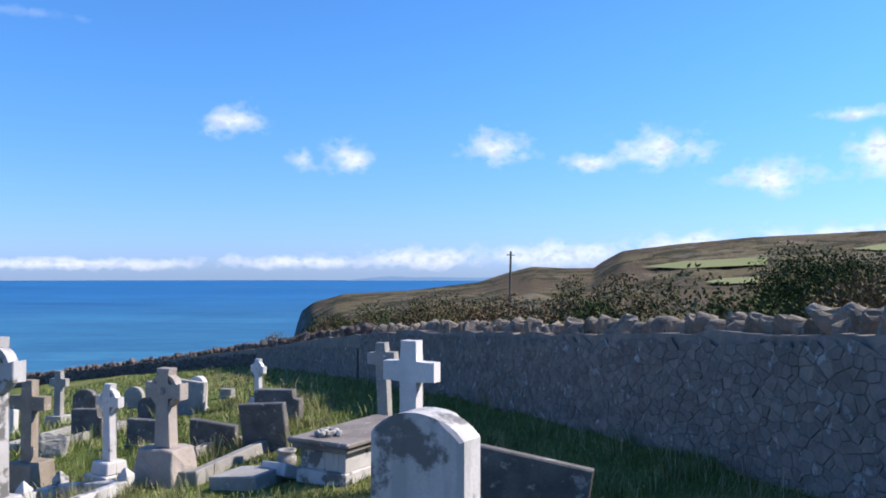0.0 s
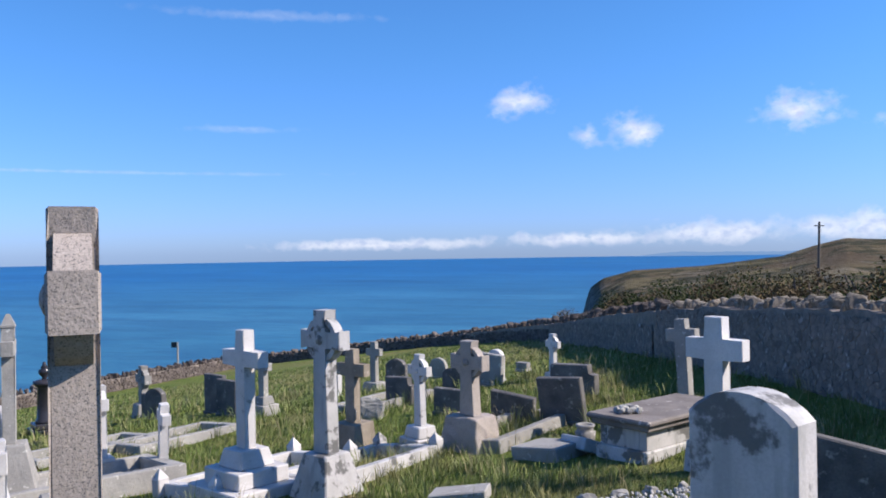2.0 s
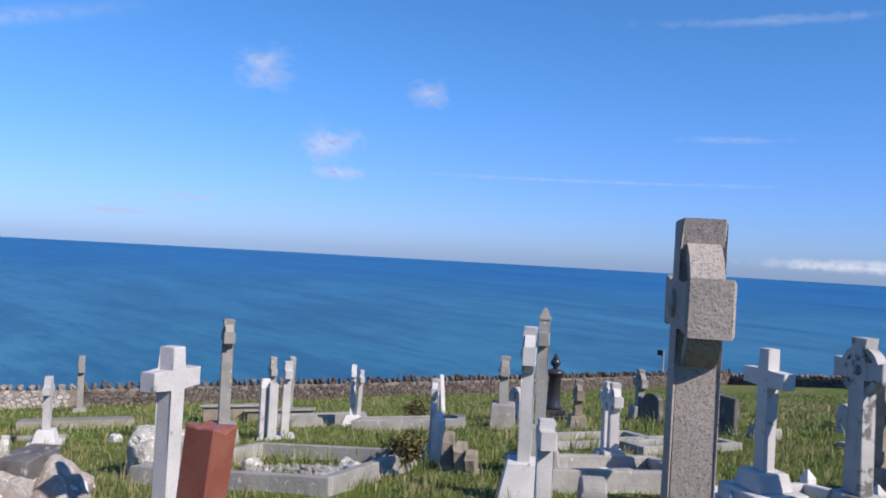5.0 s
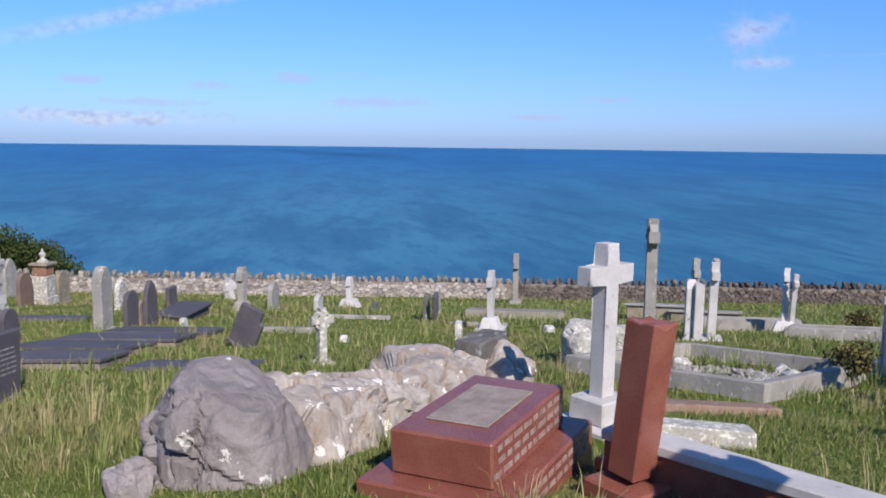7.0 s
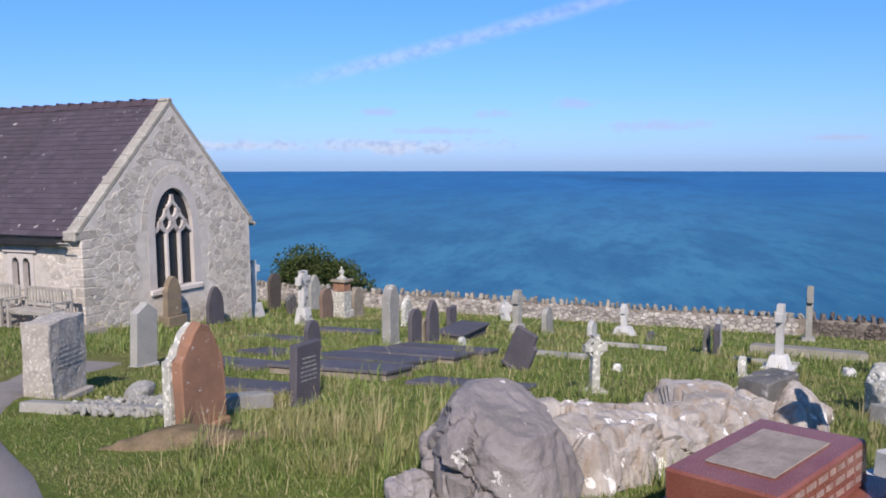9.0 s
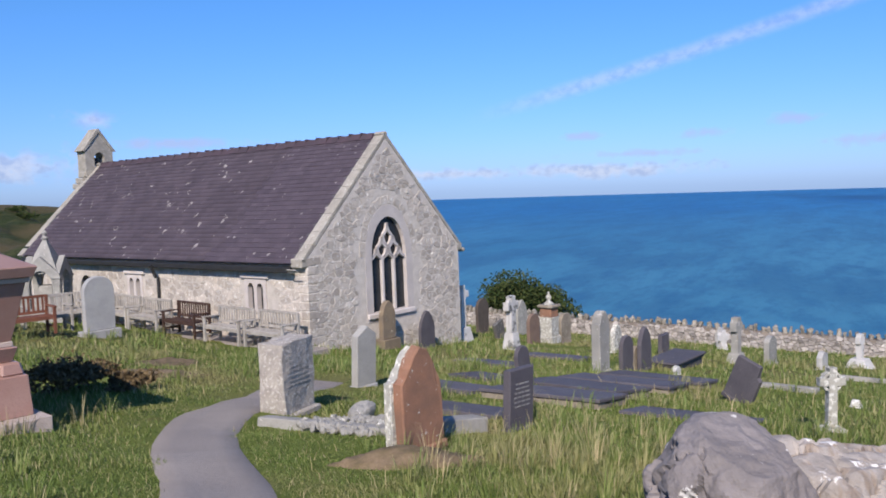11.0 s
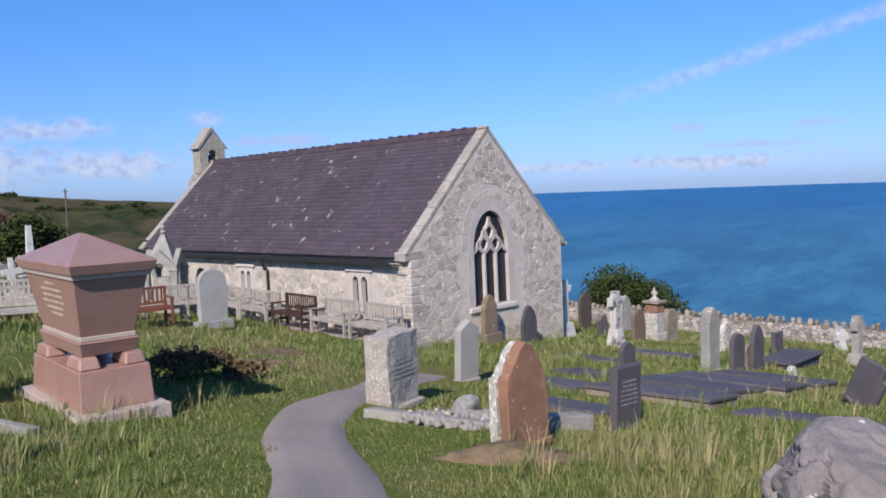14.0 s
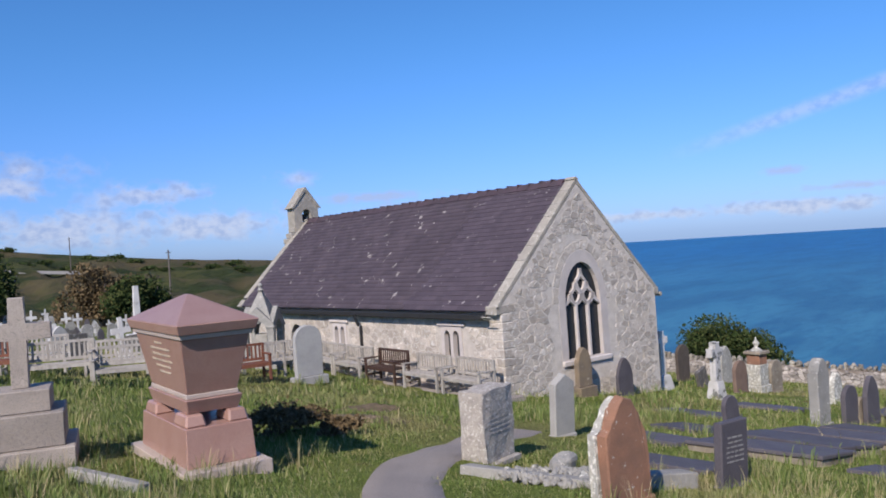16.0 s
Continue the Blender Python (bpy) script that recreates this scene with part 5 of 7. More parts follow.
def chest_tomb(x, y, rz, l, w, h, body, top, label, over=0.14):
    t = thing("chest_tomb", x, y, label, "chest tomb", rz, sink=0.08)
    bm = bm_new()
    box(bm, l * 1.06, w * 1.1, 0.16, bev=0.012)
    part("plinth", bm, body, t)
    for sx, sy, px, py in ((l, 0.09, 0, -w / 2 + 0.045), (l, 0.09, 0, w / 2 - 0.045), (0.09, w - 0.18, -l / 2 + 0.045, 0), (0.09, w - 0.18, l / 2 - 0.045, 0)):
        bm = bm_new()
        box(bm, sx, sy, h - 0.18, px, py, 0.16, bev=0.006)
        part("side_panel", bm, body, t)
    bm = bm_new()
    box(bm, l + over, w + over, 0.06, z=h - 0.02, bev=0.01)
    box(bm, l + over * 1.6, w + over * 1.6, 0.06, z=h + 0.04, bev=0.018)
    part("top_slab", bm, top, t)
    return t


chest_tomb(-0.93, 9.75, 60, 1.5, 0.62, 0.4, MARBLE_DIRTY, surface("weathered_tomb_slab", (0.15, 0.132, 0.12), (0.23, 0.208, 0.19), 3, spots=(0.42, 0.4, 0.38)), "stone chest tomb with overhanging dark slab")
wreath = thing("flower_wreath", -1.27, 9.32, "withered pale flower wreath on the chest tomb", "wreath", z=float(gz(-0.93, 9.75)) + 0.42)
for i in range(16):
    bm = bm_new()
    a = i * 2.4
    lump(bm, 0.1, 0.09, 0.08, i * 1.3, 2, 0.2)
    o = part("flower", bm, LICHEN if i % 3 else LIMESTONE, wreath)
    o.matrix_basis = pose(0.1 * math.cos(a) * (0.5 + i / 16), 0.1 * math.sin(a) * (0.5 + i / 16), 0.0, rz=i * 40)
pot = thing("flower_pot", -1.93, 10.3, "round grey stone flower pot in grass", "pot")
bm = bm_new()
lathe(bm, [(0.07, 0), (0.12, 0.05), (0.13, 0.15), (0.105, 0.16), (0.1, 0.2), (0.12, 0.22), (0.12, 0.24), (0.08, 0.24), (0.07, 0.15)], 18)
part("bowl", bm, LIMESTONE, pot, smooth=True)


def urn_column(x, y):
    t = thing("urn_column", x, y, "polished black granite column topped by an urn", "column monument", -30)
    DARKG = surface("polished_black_granite", (0.025, 0.025, 0.03), (0.04, 0.038, 0.045), 3, 0.25, bump=0.03)
    for sz, z, h in ((0.62, 0, 0.16), (0.5, 0.16, 0.12)):
        bm = bm_new()
        box(bm, sz, sz, h, z=z, bev=0.02)
        part("step", bm, DARKG, t)
    bm = bm_new()
    lathe(bm, [(0.2, 0.28), (0.21, 0.32), (0.165, 0.38), (0.15, 1.06), (0.2, 1.1), (0.24, 1.14), (0.24, 1.2), (0.1, 1.24)], 20)
    part("shaft", bm, DARKG, t, smooth=True)
    bm = bm_new()
    lathe(bm, [(0.07, 1.22), (0.05, 1.27), (0.12, 1.36), (0.125, 1.44), (0.06, 1.48), (0.08, 1.5), (0.04, 1.55), (0.045, 1.58), (0.01, 1.62)], 18)
    part("urn", bm, DARKG, t, smooth=True)


urn_column(-14.6, 14.15)


def pillar(x, y):
    t = thing("pillar_monument", x, y, "grey stone pillar with red cap and ball finial", "pillar monument", -15)
    for nm, bx, m in (("base", (0.56, 0.56, 0.24, 0, 0, 0, 0.02), LICHEN), ("shaft", (0.46, 0.46, 0.62, 0, 0, 0.24, 0.015), LICHEN), ("band", (0.42, 0.42, 0.3, 0, 0, 0.86, 0.01), REDSTONE), ("cornice", (0.56, 0.56, 0.09, 0, 0, 1.16, 0.02), BROWNSTONE)):
        bm = bm_new()
        box(bm, *bx)
        part(nm, bm, m, t)
    bm = bm_new()
    lathe(bm, [(0.22, 1.25), (0.09, 1.34), (0.05, 1.39), (0.1, 1.46), (0.09, 1.52), (0.035, 1.57), (0.025, 1.63), (0.005, 1.67)], 14)
    part("finial", bm, LICHEN, t, smooth=True)


pillar(-25.9, -8.2)

# red granite tomb
LETTERS_WORN = surface("worn_pinkish_inscription", (0.36, 0.27, 0.24), (0.22, 0.13, 0.11), 14, 0.8, bump=0.2)
tomb = lay(thing("red_granite_tomb", -5.6, 0.72, "polished red granite tomb in two lettered tiers", "tomb"), -5.6, 0.72, -37, 0.04)
tomb.matrix_world = pose(-5.58, 0.74, float(gz(-5.6, 0.72)) - 0.14, 2, 2, -37)
for i, (sx, sy, h, z) in enumerate(((1.5, 0.98, 0.32, 0), (1.16, 0.68, 0.28, 0.32))):
    bm = bm_new()
    box(bm, sx, sy, h, z=z, bev=0.015)
    tier = part("tier", bm, REDGRANITE, tomb)
    for k in range(3 - (i == 0)):
        rnd, x0 = random.Random(k + 10 * i), -sx * 0.42
        while x0 < sx * 0.4:
            bw = rnd.uniform(0.05, 0.14)
            bm = bm_new()
            box(bm, bw, 0.004, 0.035, x0 + bw / 2, sy / 2 + 0.001, z + h * 0.74 - k * 0.075)
            part("inscription", bm, LETTERS_WORN, tier)
            x0 += bw + 0.03
bm = bm_new()
box(bm, 0.72, 0.42, 0.012, z=0.6, bev=0.004)
rough_up(bm, 0.004, 20)
part("cement_patch", bm, surface("rough_cement", (0.3, 0.25, 0.22), (0.2, 0.17, 0.15), 9, 0.95, bump=0.6), tomb, "grey cement patch")
col = thing("red_granite_column", -5.1, 1.54, "broken red granite shaft leaning on its base", "column monument", 28, sink=0.05)
bm = bm_new()
box(bm, 0.42, 0.4, 0.14, bev=0.015)
box(bm, 0.2, 0.2, 0.1, -0.3, 0.2, 0.04, bev=0.02)
part("base", bm, REDGRANITE, col)
bm = bm_new()
box(bm, 0.205, 0.205, 0.95, bev=0.008, taper=1.05)
bmesh.ops.subdivide_edges(bm, edges=[e for e in bm.edges if e.calc_length() > 0.15], cuts=3, use_grid_fill=True)
for v in bm.verts:
    if v.co.z > 0.9:
        v.co.z += noise.noise(v.co * 14) * 0.035
shaft = part("shaft", bm, REDGRANITE, col)
shaft.matrix_basis = pose(0, 0, 0.18) @ pose(0, 0, 0, 0, 0, -28) @ pose(0, 0, 0, -4, 3, 0) @ pose(0, 0, 0, 0, 0, 28)
k = thing("grave_kerb", -4.55, 2.15, "red granite kerb with white marble top", "grave kerb", 40, sink=0.06)
for nm, bx, m in (("kerb_rail", (2.0, 0.2, 0.28), REDGRANITE), ("kerb_top", (2.04, 0.24, 0.07, 0, 0, 0.28, 0.01), MARBLE)):
    bm = bm_new()
    box(bm, *bx)
    part(nm, bm, m, k)
k.matrix_world = pose(-4.62, 2.14, float(gz(-4.62, 2.14)) - 0.05, 0, 0, 36.5)
ledger(-7.8, 3.4, 0.3, 1.4, 0.08, surface("mossy_red_stone", (0.24, 0.14, 0.1), (0.3, 0.22, 0.17), 4, spots=(0.42, 0.38, 0.33)), "worn reddish stone rail lying in grass", rz=85)
ledger(-6.6, 2.75, 0.35, 0.8, 0.12, LICHEN, "white lichened stone slab sunk in grass", rz=70)

# outcrop and boulders
def fractured(q, scale, seed, tall=1.0):
    """Block offset and joint depth of broken rock at a point."""
    p = Vector((q.x * scale, q.y * scale, q.z * scale * tall)) + Vector((seed, seed * 1.3, -seed)) + noise.noise_vector(q * scale * 1.7) * 0.22
    d, c = noise.voronoi(p)
    step = noise.cell(c[0] * 7.3 + Vector((seed, 0, 0)))
    return step, math.exp(-((d[1] - d[0]) / 0.07) ** 2)


def dome_rock(x, y, sx, sy, sz, seed, rz, label):
    """A weathered dome of rock, split by a few joints, with a broken flank."""
    bm = bm_new()
    rnd = random.Random(int(seed * 10))
    planes = [(Vector((rnd.gauss(0, 1), rnd.gauss(0, 1), rnd.gauss(0.15, 0.6))).normalized(), rnd.uniform(0.76, 0.9)) for _ in range(12)]
    for v in bmesh.ops.create_icosphere(bm, subdivisions=6, radius=1.0)["verts"]:
        d = v.co.normalized()
        q = Vector([math.copysign(abs(c) ** 0.8, c) for c in d])
        off = Vector((seed, -seed, 2 * seed))
        r = 1.0 + 0.13 * noise.noise(d * 1.1 + off)
        for n, c in planes:
            k = d.dot(n) * r - c - 0.02 * noise.noise(d * 5 + off)
            r -= max(0.0, k) * 0.9
        s2, j2 = fractured(d, 2.6, seed + 4, 0.5)
        broken = max(0.0, min(1.0, 2.2 * (d.dot(Vector((-0.1, -0.98, 0.0))) - 0.3)))
        r += broken * (0.1 * (s2 - 0.5) - 0.07 * j2)
        crack = d.z - 0.02 + 0.32 * (d.y + 0.5) + 0.06 * noise.noise(d * 4 + off)
        r -= 0.09 * math.exp(-(crack / 0.026) ** 2) * max(0.0, min(1.0, 3 * (0.1 - d.y))) * max(0.0, min(1.0, 3 * d.x + 0.6))
        r += 0.02 * noise.fractal(d * 5 + off, 1.0, 2.0, 6)
        q = q * r
        v.co = Vector((q.x * sx / 2, q.y * sy / 2, max(q.z, -0.45) * sz * 0.62 + sz * 0.3))
    ob = link("boulder", bm, ROCK)
    ob.matrix_world = pose(x, y, float(gz(x, y)) - 0.1, 0, 0, rz)
    return tagged(ob, label, "boulder")


dome_rock(-5.82, -0.93, 1.12, 1.02, 0.88, 2.0, 30, "large grey limestone boulder spotted with lichen")
boulder(-5.42, -1.42, 0.4, 0.34, 0.4, 7.0, ROCK, "small grey rock at the boulder's foot", 50)


def outcrop(x0, y0, x1, y1, wide, high, label):
    """A ridge of bedrock with a flat broken top and a steep face, split by upright joints."""
    length, rz = math.hypot(x1 - x0, y1 - y0), math.degrees(math.atan2(y1 - y0, x1 - x0))
    z0, z1 = float(gz(x0, y0)), float(gz(x1, y1))
    na, nb = 230, 80
    prof = [(0.62, -0.3), (0.52, 0.25), (0.46, 0.75), (0.38, 0.97), (0.1, 1.04), (-0.28, 1.0), (-0.47, 0.7), (-0.58, 0.1), (-0.62, -0.3)]
    bm, rows = bm_new(), []
    for i in range(na):
        s = i / (na - 1)
        end = min(1.0, (min(s, 1 - s) * length / 0.16 + 0.02)) ** 0.5
        lift = 1.0 + 0.16 * noise.noise(Vector((s * 4.0, 3.3, 0))) + 0.1 * s
        row = []
        for j in range(nb):
            k = j / (nb - 1) * (len(prof) - 1)
            m = min(int(k), len(prof) - 2)
            f = k - m
            py, pz = prof[m][0] + (prof[m + 1][0] - prof[m][0]) * f, prof[m][1] + (prof[m + 1][1] - prof[m][1]) * f
            p = Vector((s * length, py * wide * (0.4 + 0.6 * end), pz * high * lift * end))
            up = Vector((0, py, max(0.0, pz - 0.4))).normalized()
            s1, j1 = fractured(p, 1.35, 5.0, 0.3)
            s2, j2 = fractured(p, 3.6, 9.0, 0.5)
            side = 0.35 + 0.65 * abs(up.y)
            p += up * side * (0.16 * (s1 - 0.5) - 0.045 * j1 + 0.05 * (s2 - 0.5) - 0.012 * j2 + 0.03 * noise.fractal(p * 5, 1.0, 2.0, 5))
            p.z += 0.05 * noise.noise(p * 2.2) * end
            row.append(bm.verts.new(p))
        rows.append(row)
    for a, b in zip(rows, rows[1:]):
        for j in range(nb - 1):
            bm.faces.new((a[j], b[j], b[j + 1], a[j + 1]))
    bm.faces.new(rows[0])
    bm.faces.new(rows[-1][::-1])
    t = link("rock_outcrop", bm, OUTROCK)
    t.matrix_world = Matrix.Translation((x0, y0, z0 - 0.06)) @ Matrix.Rotation(radians(rz), 4, "Z") @ Matrix.Rotation(-math.atan2(z1 - z0, length), 4, "Y")
    return tagged(t, label, "rock outcrop")


outcrop(-6.05, -0.7, -9.25, 1.62, 0.95, 0.54, "low ridge of pale fractured limestone with white lichen")
boulder(-9.35, 1.85, 0.6, 0.6, 0.55, 26.0, OUTROCK, "pale grey rock at the outcrop's end", 40)
# Dark slab added where the ridge's broken end lies in shade.
headstone(-8.82, 1.38, "flat", 0.6, 0.6, 0.3, DARKSTONE, "dark slab in place of the outcrop's shaded end face", rz=-40, rough=0.02)
boulder(-11.4, 3.3, 0.75, 0.6, 0.85, 5.5, LICHEN, "rugged lichened boulder in the grass", 10)
boulder(-12.3, 3.9, 1.3, 0.5, 0.75, 6.5, LICHEN, "rugged lichened stone block", 40)
ledger(-21.8, 5.0, 1.4, 2.6, 0.16, surface("bleached_mound_stone", (0.27, 0.25, 0.21), (0.2, 0.185, 0.16), 3, bump=0.5), "low weathered stone platform under a cross", rz=75)
boulder(-16.6, 4.4, 0.36, 0.3, 0.3, 1.5, MARBLE, "small white marble block in grass", 10)
ledger(-18.3, 3.3, 0.3, 1.3, 0.06, LIMESTONE, "pale flat stone kerb in grass", rz=70)

# kerbs and ledgers
kerb(-10.3, 4.85, 3.0, 2.6, 0.2, 0.15, LIMESTONE, "grey stone kerb round a broken plot", rz=36)
gravel_bed = [(-10.0, 5.0, 0.85, 0.6, 36), (-9.7, 5.6, 0.5, 0.3, 36)]
for i, (x, y, s) in enumerate(((-9.6, 5.5, 0.5), (-9.2, 4.9, 0.42), (-10.9, 4.6, 0.35), (-10.2, 5.7, 0.4))):
    boulder(x, y, s, s * 0.7, 0.22, 20 + i, LICHEN, "pale broken stone in the kerbed plot", i * 50, group="broken stones in the plot", z=float(gz(x, y)) - 0.02)
kerb(-4.6, 9.3, 1.0, 2.0, 0.14, 0.14, MARBLE_DIRTY, "pale marble grave kerb with small posts", rz=72, posts=0.12)
kerb(-5.75, 8.95, 1.1, 2.1, 0.14, 0.14, MARBLE, "white marble grave kerb with pointed posts", rz=72, posts=0.14)
kerb(-3.2, 11.4, 1.0, 2.2, 0.12, 0.16, LIMESTONE, "grey stone grave kerb", rz=72)
kerb(-7.9, 8.2, 1.3, 2.2, 0.25, 0.18, LIMESTONE, "grey stone kerb filled with pale gravel", rz=58, fill=GRAVEL)
kerb(-17.9, 9.6, 1.2, 2.2, 0.22, 0.18, LIMESTONE, "grey stone kerb on the seaward slope", rz=60)
kerb(-15.0, 10.2, 1.2, 2.4, 0.18, 0.16, LIMESTONE, "low grey stone kerb", rz=50)
kerb(-10.4, 10.9, 1.1, 2.1, 0.12, 0.15, LIMESTONE, "low pale stone kerb in grass", rz=70)
kerb(-9.3, 11.8, 1.0, 2.0, 0.12, 0.15, LIMESTONE, "low pale stone kerb in grass", rz=72)
kerb(-6.8, 15.0, 1.0, 2.0, 0.12, 0.15, LIMESTONE, "low pale stone kerb in grass", rz=72)
ledger(-20.6, 9.9, 0.9, 1.7, 0.22, LIMESTONE, "raised grey stepped tomb slab", rz=60, over=0.15)
ledger(-21.4, 9.0, 0.9, 1.7, 0.34, LIMESTONE, "raised grey stepped tomb slab", rz=60, over=0.15)
for x, y, w, l, rz, h in ((-12.3, -4.0, 1.0, 1.9, 75, 0.06), (-13.6, -3.9, 1.0, 1.9, 74, 0.07), (-14.9, -3.5, 1.0, 2.0, 76, 0.06), (-16.1, -3.1, 0.9, 1.9, 75, 0.05), (-14.6, -5.7, 0.9, 1.8, 75, 0.03), (-12.9, -6.0, 0.85, 1.7, 77, 0.03), (-10.4, -4.7, 0.8, 1.7, 74, 0.03), (-17.6, -7.0, 0.8, 1.7, 75, 0.02), (-20.4, -6.3, 0.9, 1.8, 75, 0.02), (-11.6, -1.9, 0.8, 1.7, 75, 0.02)):
    ledger(x, y, w, l, h, SLATE, "dark slate ledger slab lying in grass", rz=rz + 5 * math.sin(x * 7), over=0.06 if h > 0.04 else 0)
chest_tomb(-20.2, -3.4, 75, 0.6, 1.5, 0.2, SLATE, SLATE, "low dark slate chest tomb")
ledger(-8.02, -5.3, 0.22, 1.5, 0.07, LIMESTONE, "rough pale stone kerb piece in grass", rz=92)
ledger(-8.6, -4.0, 0.3, 0.75, 0.14, LIMESTONE, "rough pale stone kerb piece in grass", rz=150)
boulder(-9.0, -5.35, 0.6, 0.3, 0.36, 31.0, LIMESTONE, "broken pale stone slab in the plot", 5)
for i, (x, y, s) in enumerate(((-8.3, -4.75, 0.4), (-8.55, -5.1, 0.5), (-8.8, -4.55, 0.35), (-9.4, -4.7, 0.45))):
    boulder(x, y, s, s * 0.8, 0.22, 40 + i, LICHEN, "loose pale rubble stone", i * 37, group="rubble beside the kerb")
ledger(-16.7, -1.0, 0.25, 1.3, 0.08, LIMESTONE, "pale rough stone kerb piece in grass", rz=75)
ledger(-20.4, 0.6, 0.22, 1.8, 0.06, LIMESTONE, "pale low stone kerb in grass", rz=80)
for i, (x, y) in enumerate(((-9.75, 7.1), (-9.5, 7.15), (-9.3, 7.2))):
    headstone(x, y, "broken", 0.28, 0.5 - 0.1 * i, 0.16, BROWNSTONE, "jagged broken brown stone", rz=-50, side=10 * i - 10, rough=0.015)

# the urn-shaped pink granite tomb
sx0, sy0 = -6.24, -8.51
tomb = thing("sarcophagus_monument", sx0, sy0, "polished pink granite sarcophagus on stepped plinth", "tomb", -18, sink=0.06)
PR = [(1.2, 1.4, 1.2, 1.4, 0.0, 0.16, PALEGRANITE, "plinth"), (0.95, 1.15, 0.9, 1.1, 0.16, 0.38, PINKGRANITE, "pedestal"), (0.7, 0.88, 0.78, 0.98, 0.66, 0.14, PINKGRANITE, "foot_slab"), (0.72, 0.9, 0.72, 0.9, 0.80, 0.05, PALEGRANITE, "moulding"), (0.7, 0.88, 0.94, 1.16, 0.85, 0.56, PINKGRANITE, "chest"), (0.99, 1.21, 1.01, 1.23, 1.41, 0.05, PALEGRANITE, "moulding"), (1.05, 1.27, 1.12, 1.34, 1.46, 0.1, PINKGRANITE, "lid_rim"), (1.12, 1.34, 0.05, 0.08, 1.56, 0.26, PINKGRANITE, "lid")]
for ax, ay, bx, by, z, h, m, nm in [(0.79 * p[0], 1.50 * p[1], 0.79 * p[2], 1.50 * p[3], 1.07 * p[4], 1.07 * p[5], *p[6:]) for p in PR]:
    bm = bm_new()
    vs = bmesh.ops.create_cube(bm, size=1.0)["verts"]
    for v in vs:
        up = v.co.z > 0
        v.co = Vector((v.co.x * (bx if up else ax), v.co.y * (by if up else ay), z + (h if up else 0)))
    bmesh.ops.bevel(bm, geom=bm.edges[:], offset=0.008, segments=1, affect="EDGES")
    p = part(nm, bm, m, tomb)
    if nm == "chest":
        for k in range(6):
            rnd = random.Random(k)
            half = (0.14, 0.34, 0.3, 0.34, 0.24, 0.16)[k]
            y0, zz = -half, z + h * (0.86 - 0.11 * k)
            while y0 < half:
                bw = rnd.uniform(0.04, 0.1)
                bm = bm_new()
                box(bm, 0.006, bw, 0.022, 0.279 + 0.095 * (zz - z + 0.011) / h, y0 + bw / 2, zz)
                part("inscription", bm, LETTERS_GOLD, p)
                y0 += bw + 0.02
for sx in (-1, 1):
    for sy in (-1, 1):
        bm = bm_new()
        box(bm, 0.23, 0.45, 0.13, sx * 0.23, sy * 0.56, 0.575, bev=0.02, taper=0.8)
        part("foot", bm, PINKGRANITE, tomb)

c = latin_cross(-4.85, -9.62, 1.75, GRANITE, "grey granite cross on three broad steps", [(1.05, 1.05, 0.22, 1), (0.85, 0.85, 0.36, 1), (0.6, 0.6, 0.24, 1)], rz=-30, thick=0.17, deep=0.16, arm=0.34, at=0.62)
ledger(-4.8, -7.95, 0.14, 1.2, 0.06, LIMESTONE, "pale stone kerb rail in grass", rz=92)


# bare earth at the foot of the sandstone headstone, and worn patches
for i, (x, y, sx, sy) in enumerate(((-6.9, -3.62, 1.0, 0.5), (-11.0, -10.5, 1.3, 0.8), (-12.4, -11.6, 1.0, 0.7))):
    bm = bm_new()
    bmesh.ops.create_grid(bm, x_segments=26, y_segments=20, size=0.5)
    for v in bm.verts:
        r = math.hypot(v.co.x, v.co.y) * 2 * (1 + 0.4 * noise.noise(v.co * 4 + Vector((x, y, 0))))
        p = Vector((x, y, 0)) + Matrix.Rotation(radians(-60 + 20 * i), 3, "Z") @ Vector((v.co.x * sx * 1.5, v.co.y * sy * 1.5, 0))
        v.co = Vector((p.x, p.y, float(turf_height(np.array([p.x]), np.array([p.y]))[0]) + (0.13 if i == 0 else 0.07) * (1 - r * r * 1.3) + noise.noise(p * 9) * 0.03))
    e = link("earth_patch", bm, EARTH, smooth=True)
    tagged(e, "bare brown earth patch in the grass", "ground", kind="structure")
    SLABS.append((x, y, sx * 0.34, sy * 0.3, -60 + 20 * i))


def gravel(x, y, rx, ry, rz, n, lo, hi, material, label, seed):
    """A bed of loose broken stones on the turf."""
    rnd = random.Random(seed)
    bm = bm_new()
    for i in range(n):
        a, r = rnd.uniform(0, 6.283), math.sqrt(rnd.random())
        p = Matrix.Rotation(radians(rz), 3, "Z") @ Vector((math.cos(a) * r * rx, math.sin(a) * r * ry, 0)) + Vector((x, y, 0))
        k = rnd.uniform(lo, hi)
        bmesh.ops.create_icosphere(bm, subdivisions=1, radius=0.5, matrix=pose(p.x, p.y, float(gz(p.x, p.y)) + 0.03 + k * 0.1, rnd.uniform(0, 90), rnd.uniform(0, 90), rnd.uniform(0, 360)) @ Matrix.Diagonal((k * rnd.uniform(0.7, 1.3), k, k * 0.6, 1)))
    SLABS.append((x, y, rx * 0.8, ry * 0.8, rz))
    return tagged(link("gravel", bm, material), label, "gravel", kind="stuff")


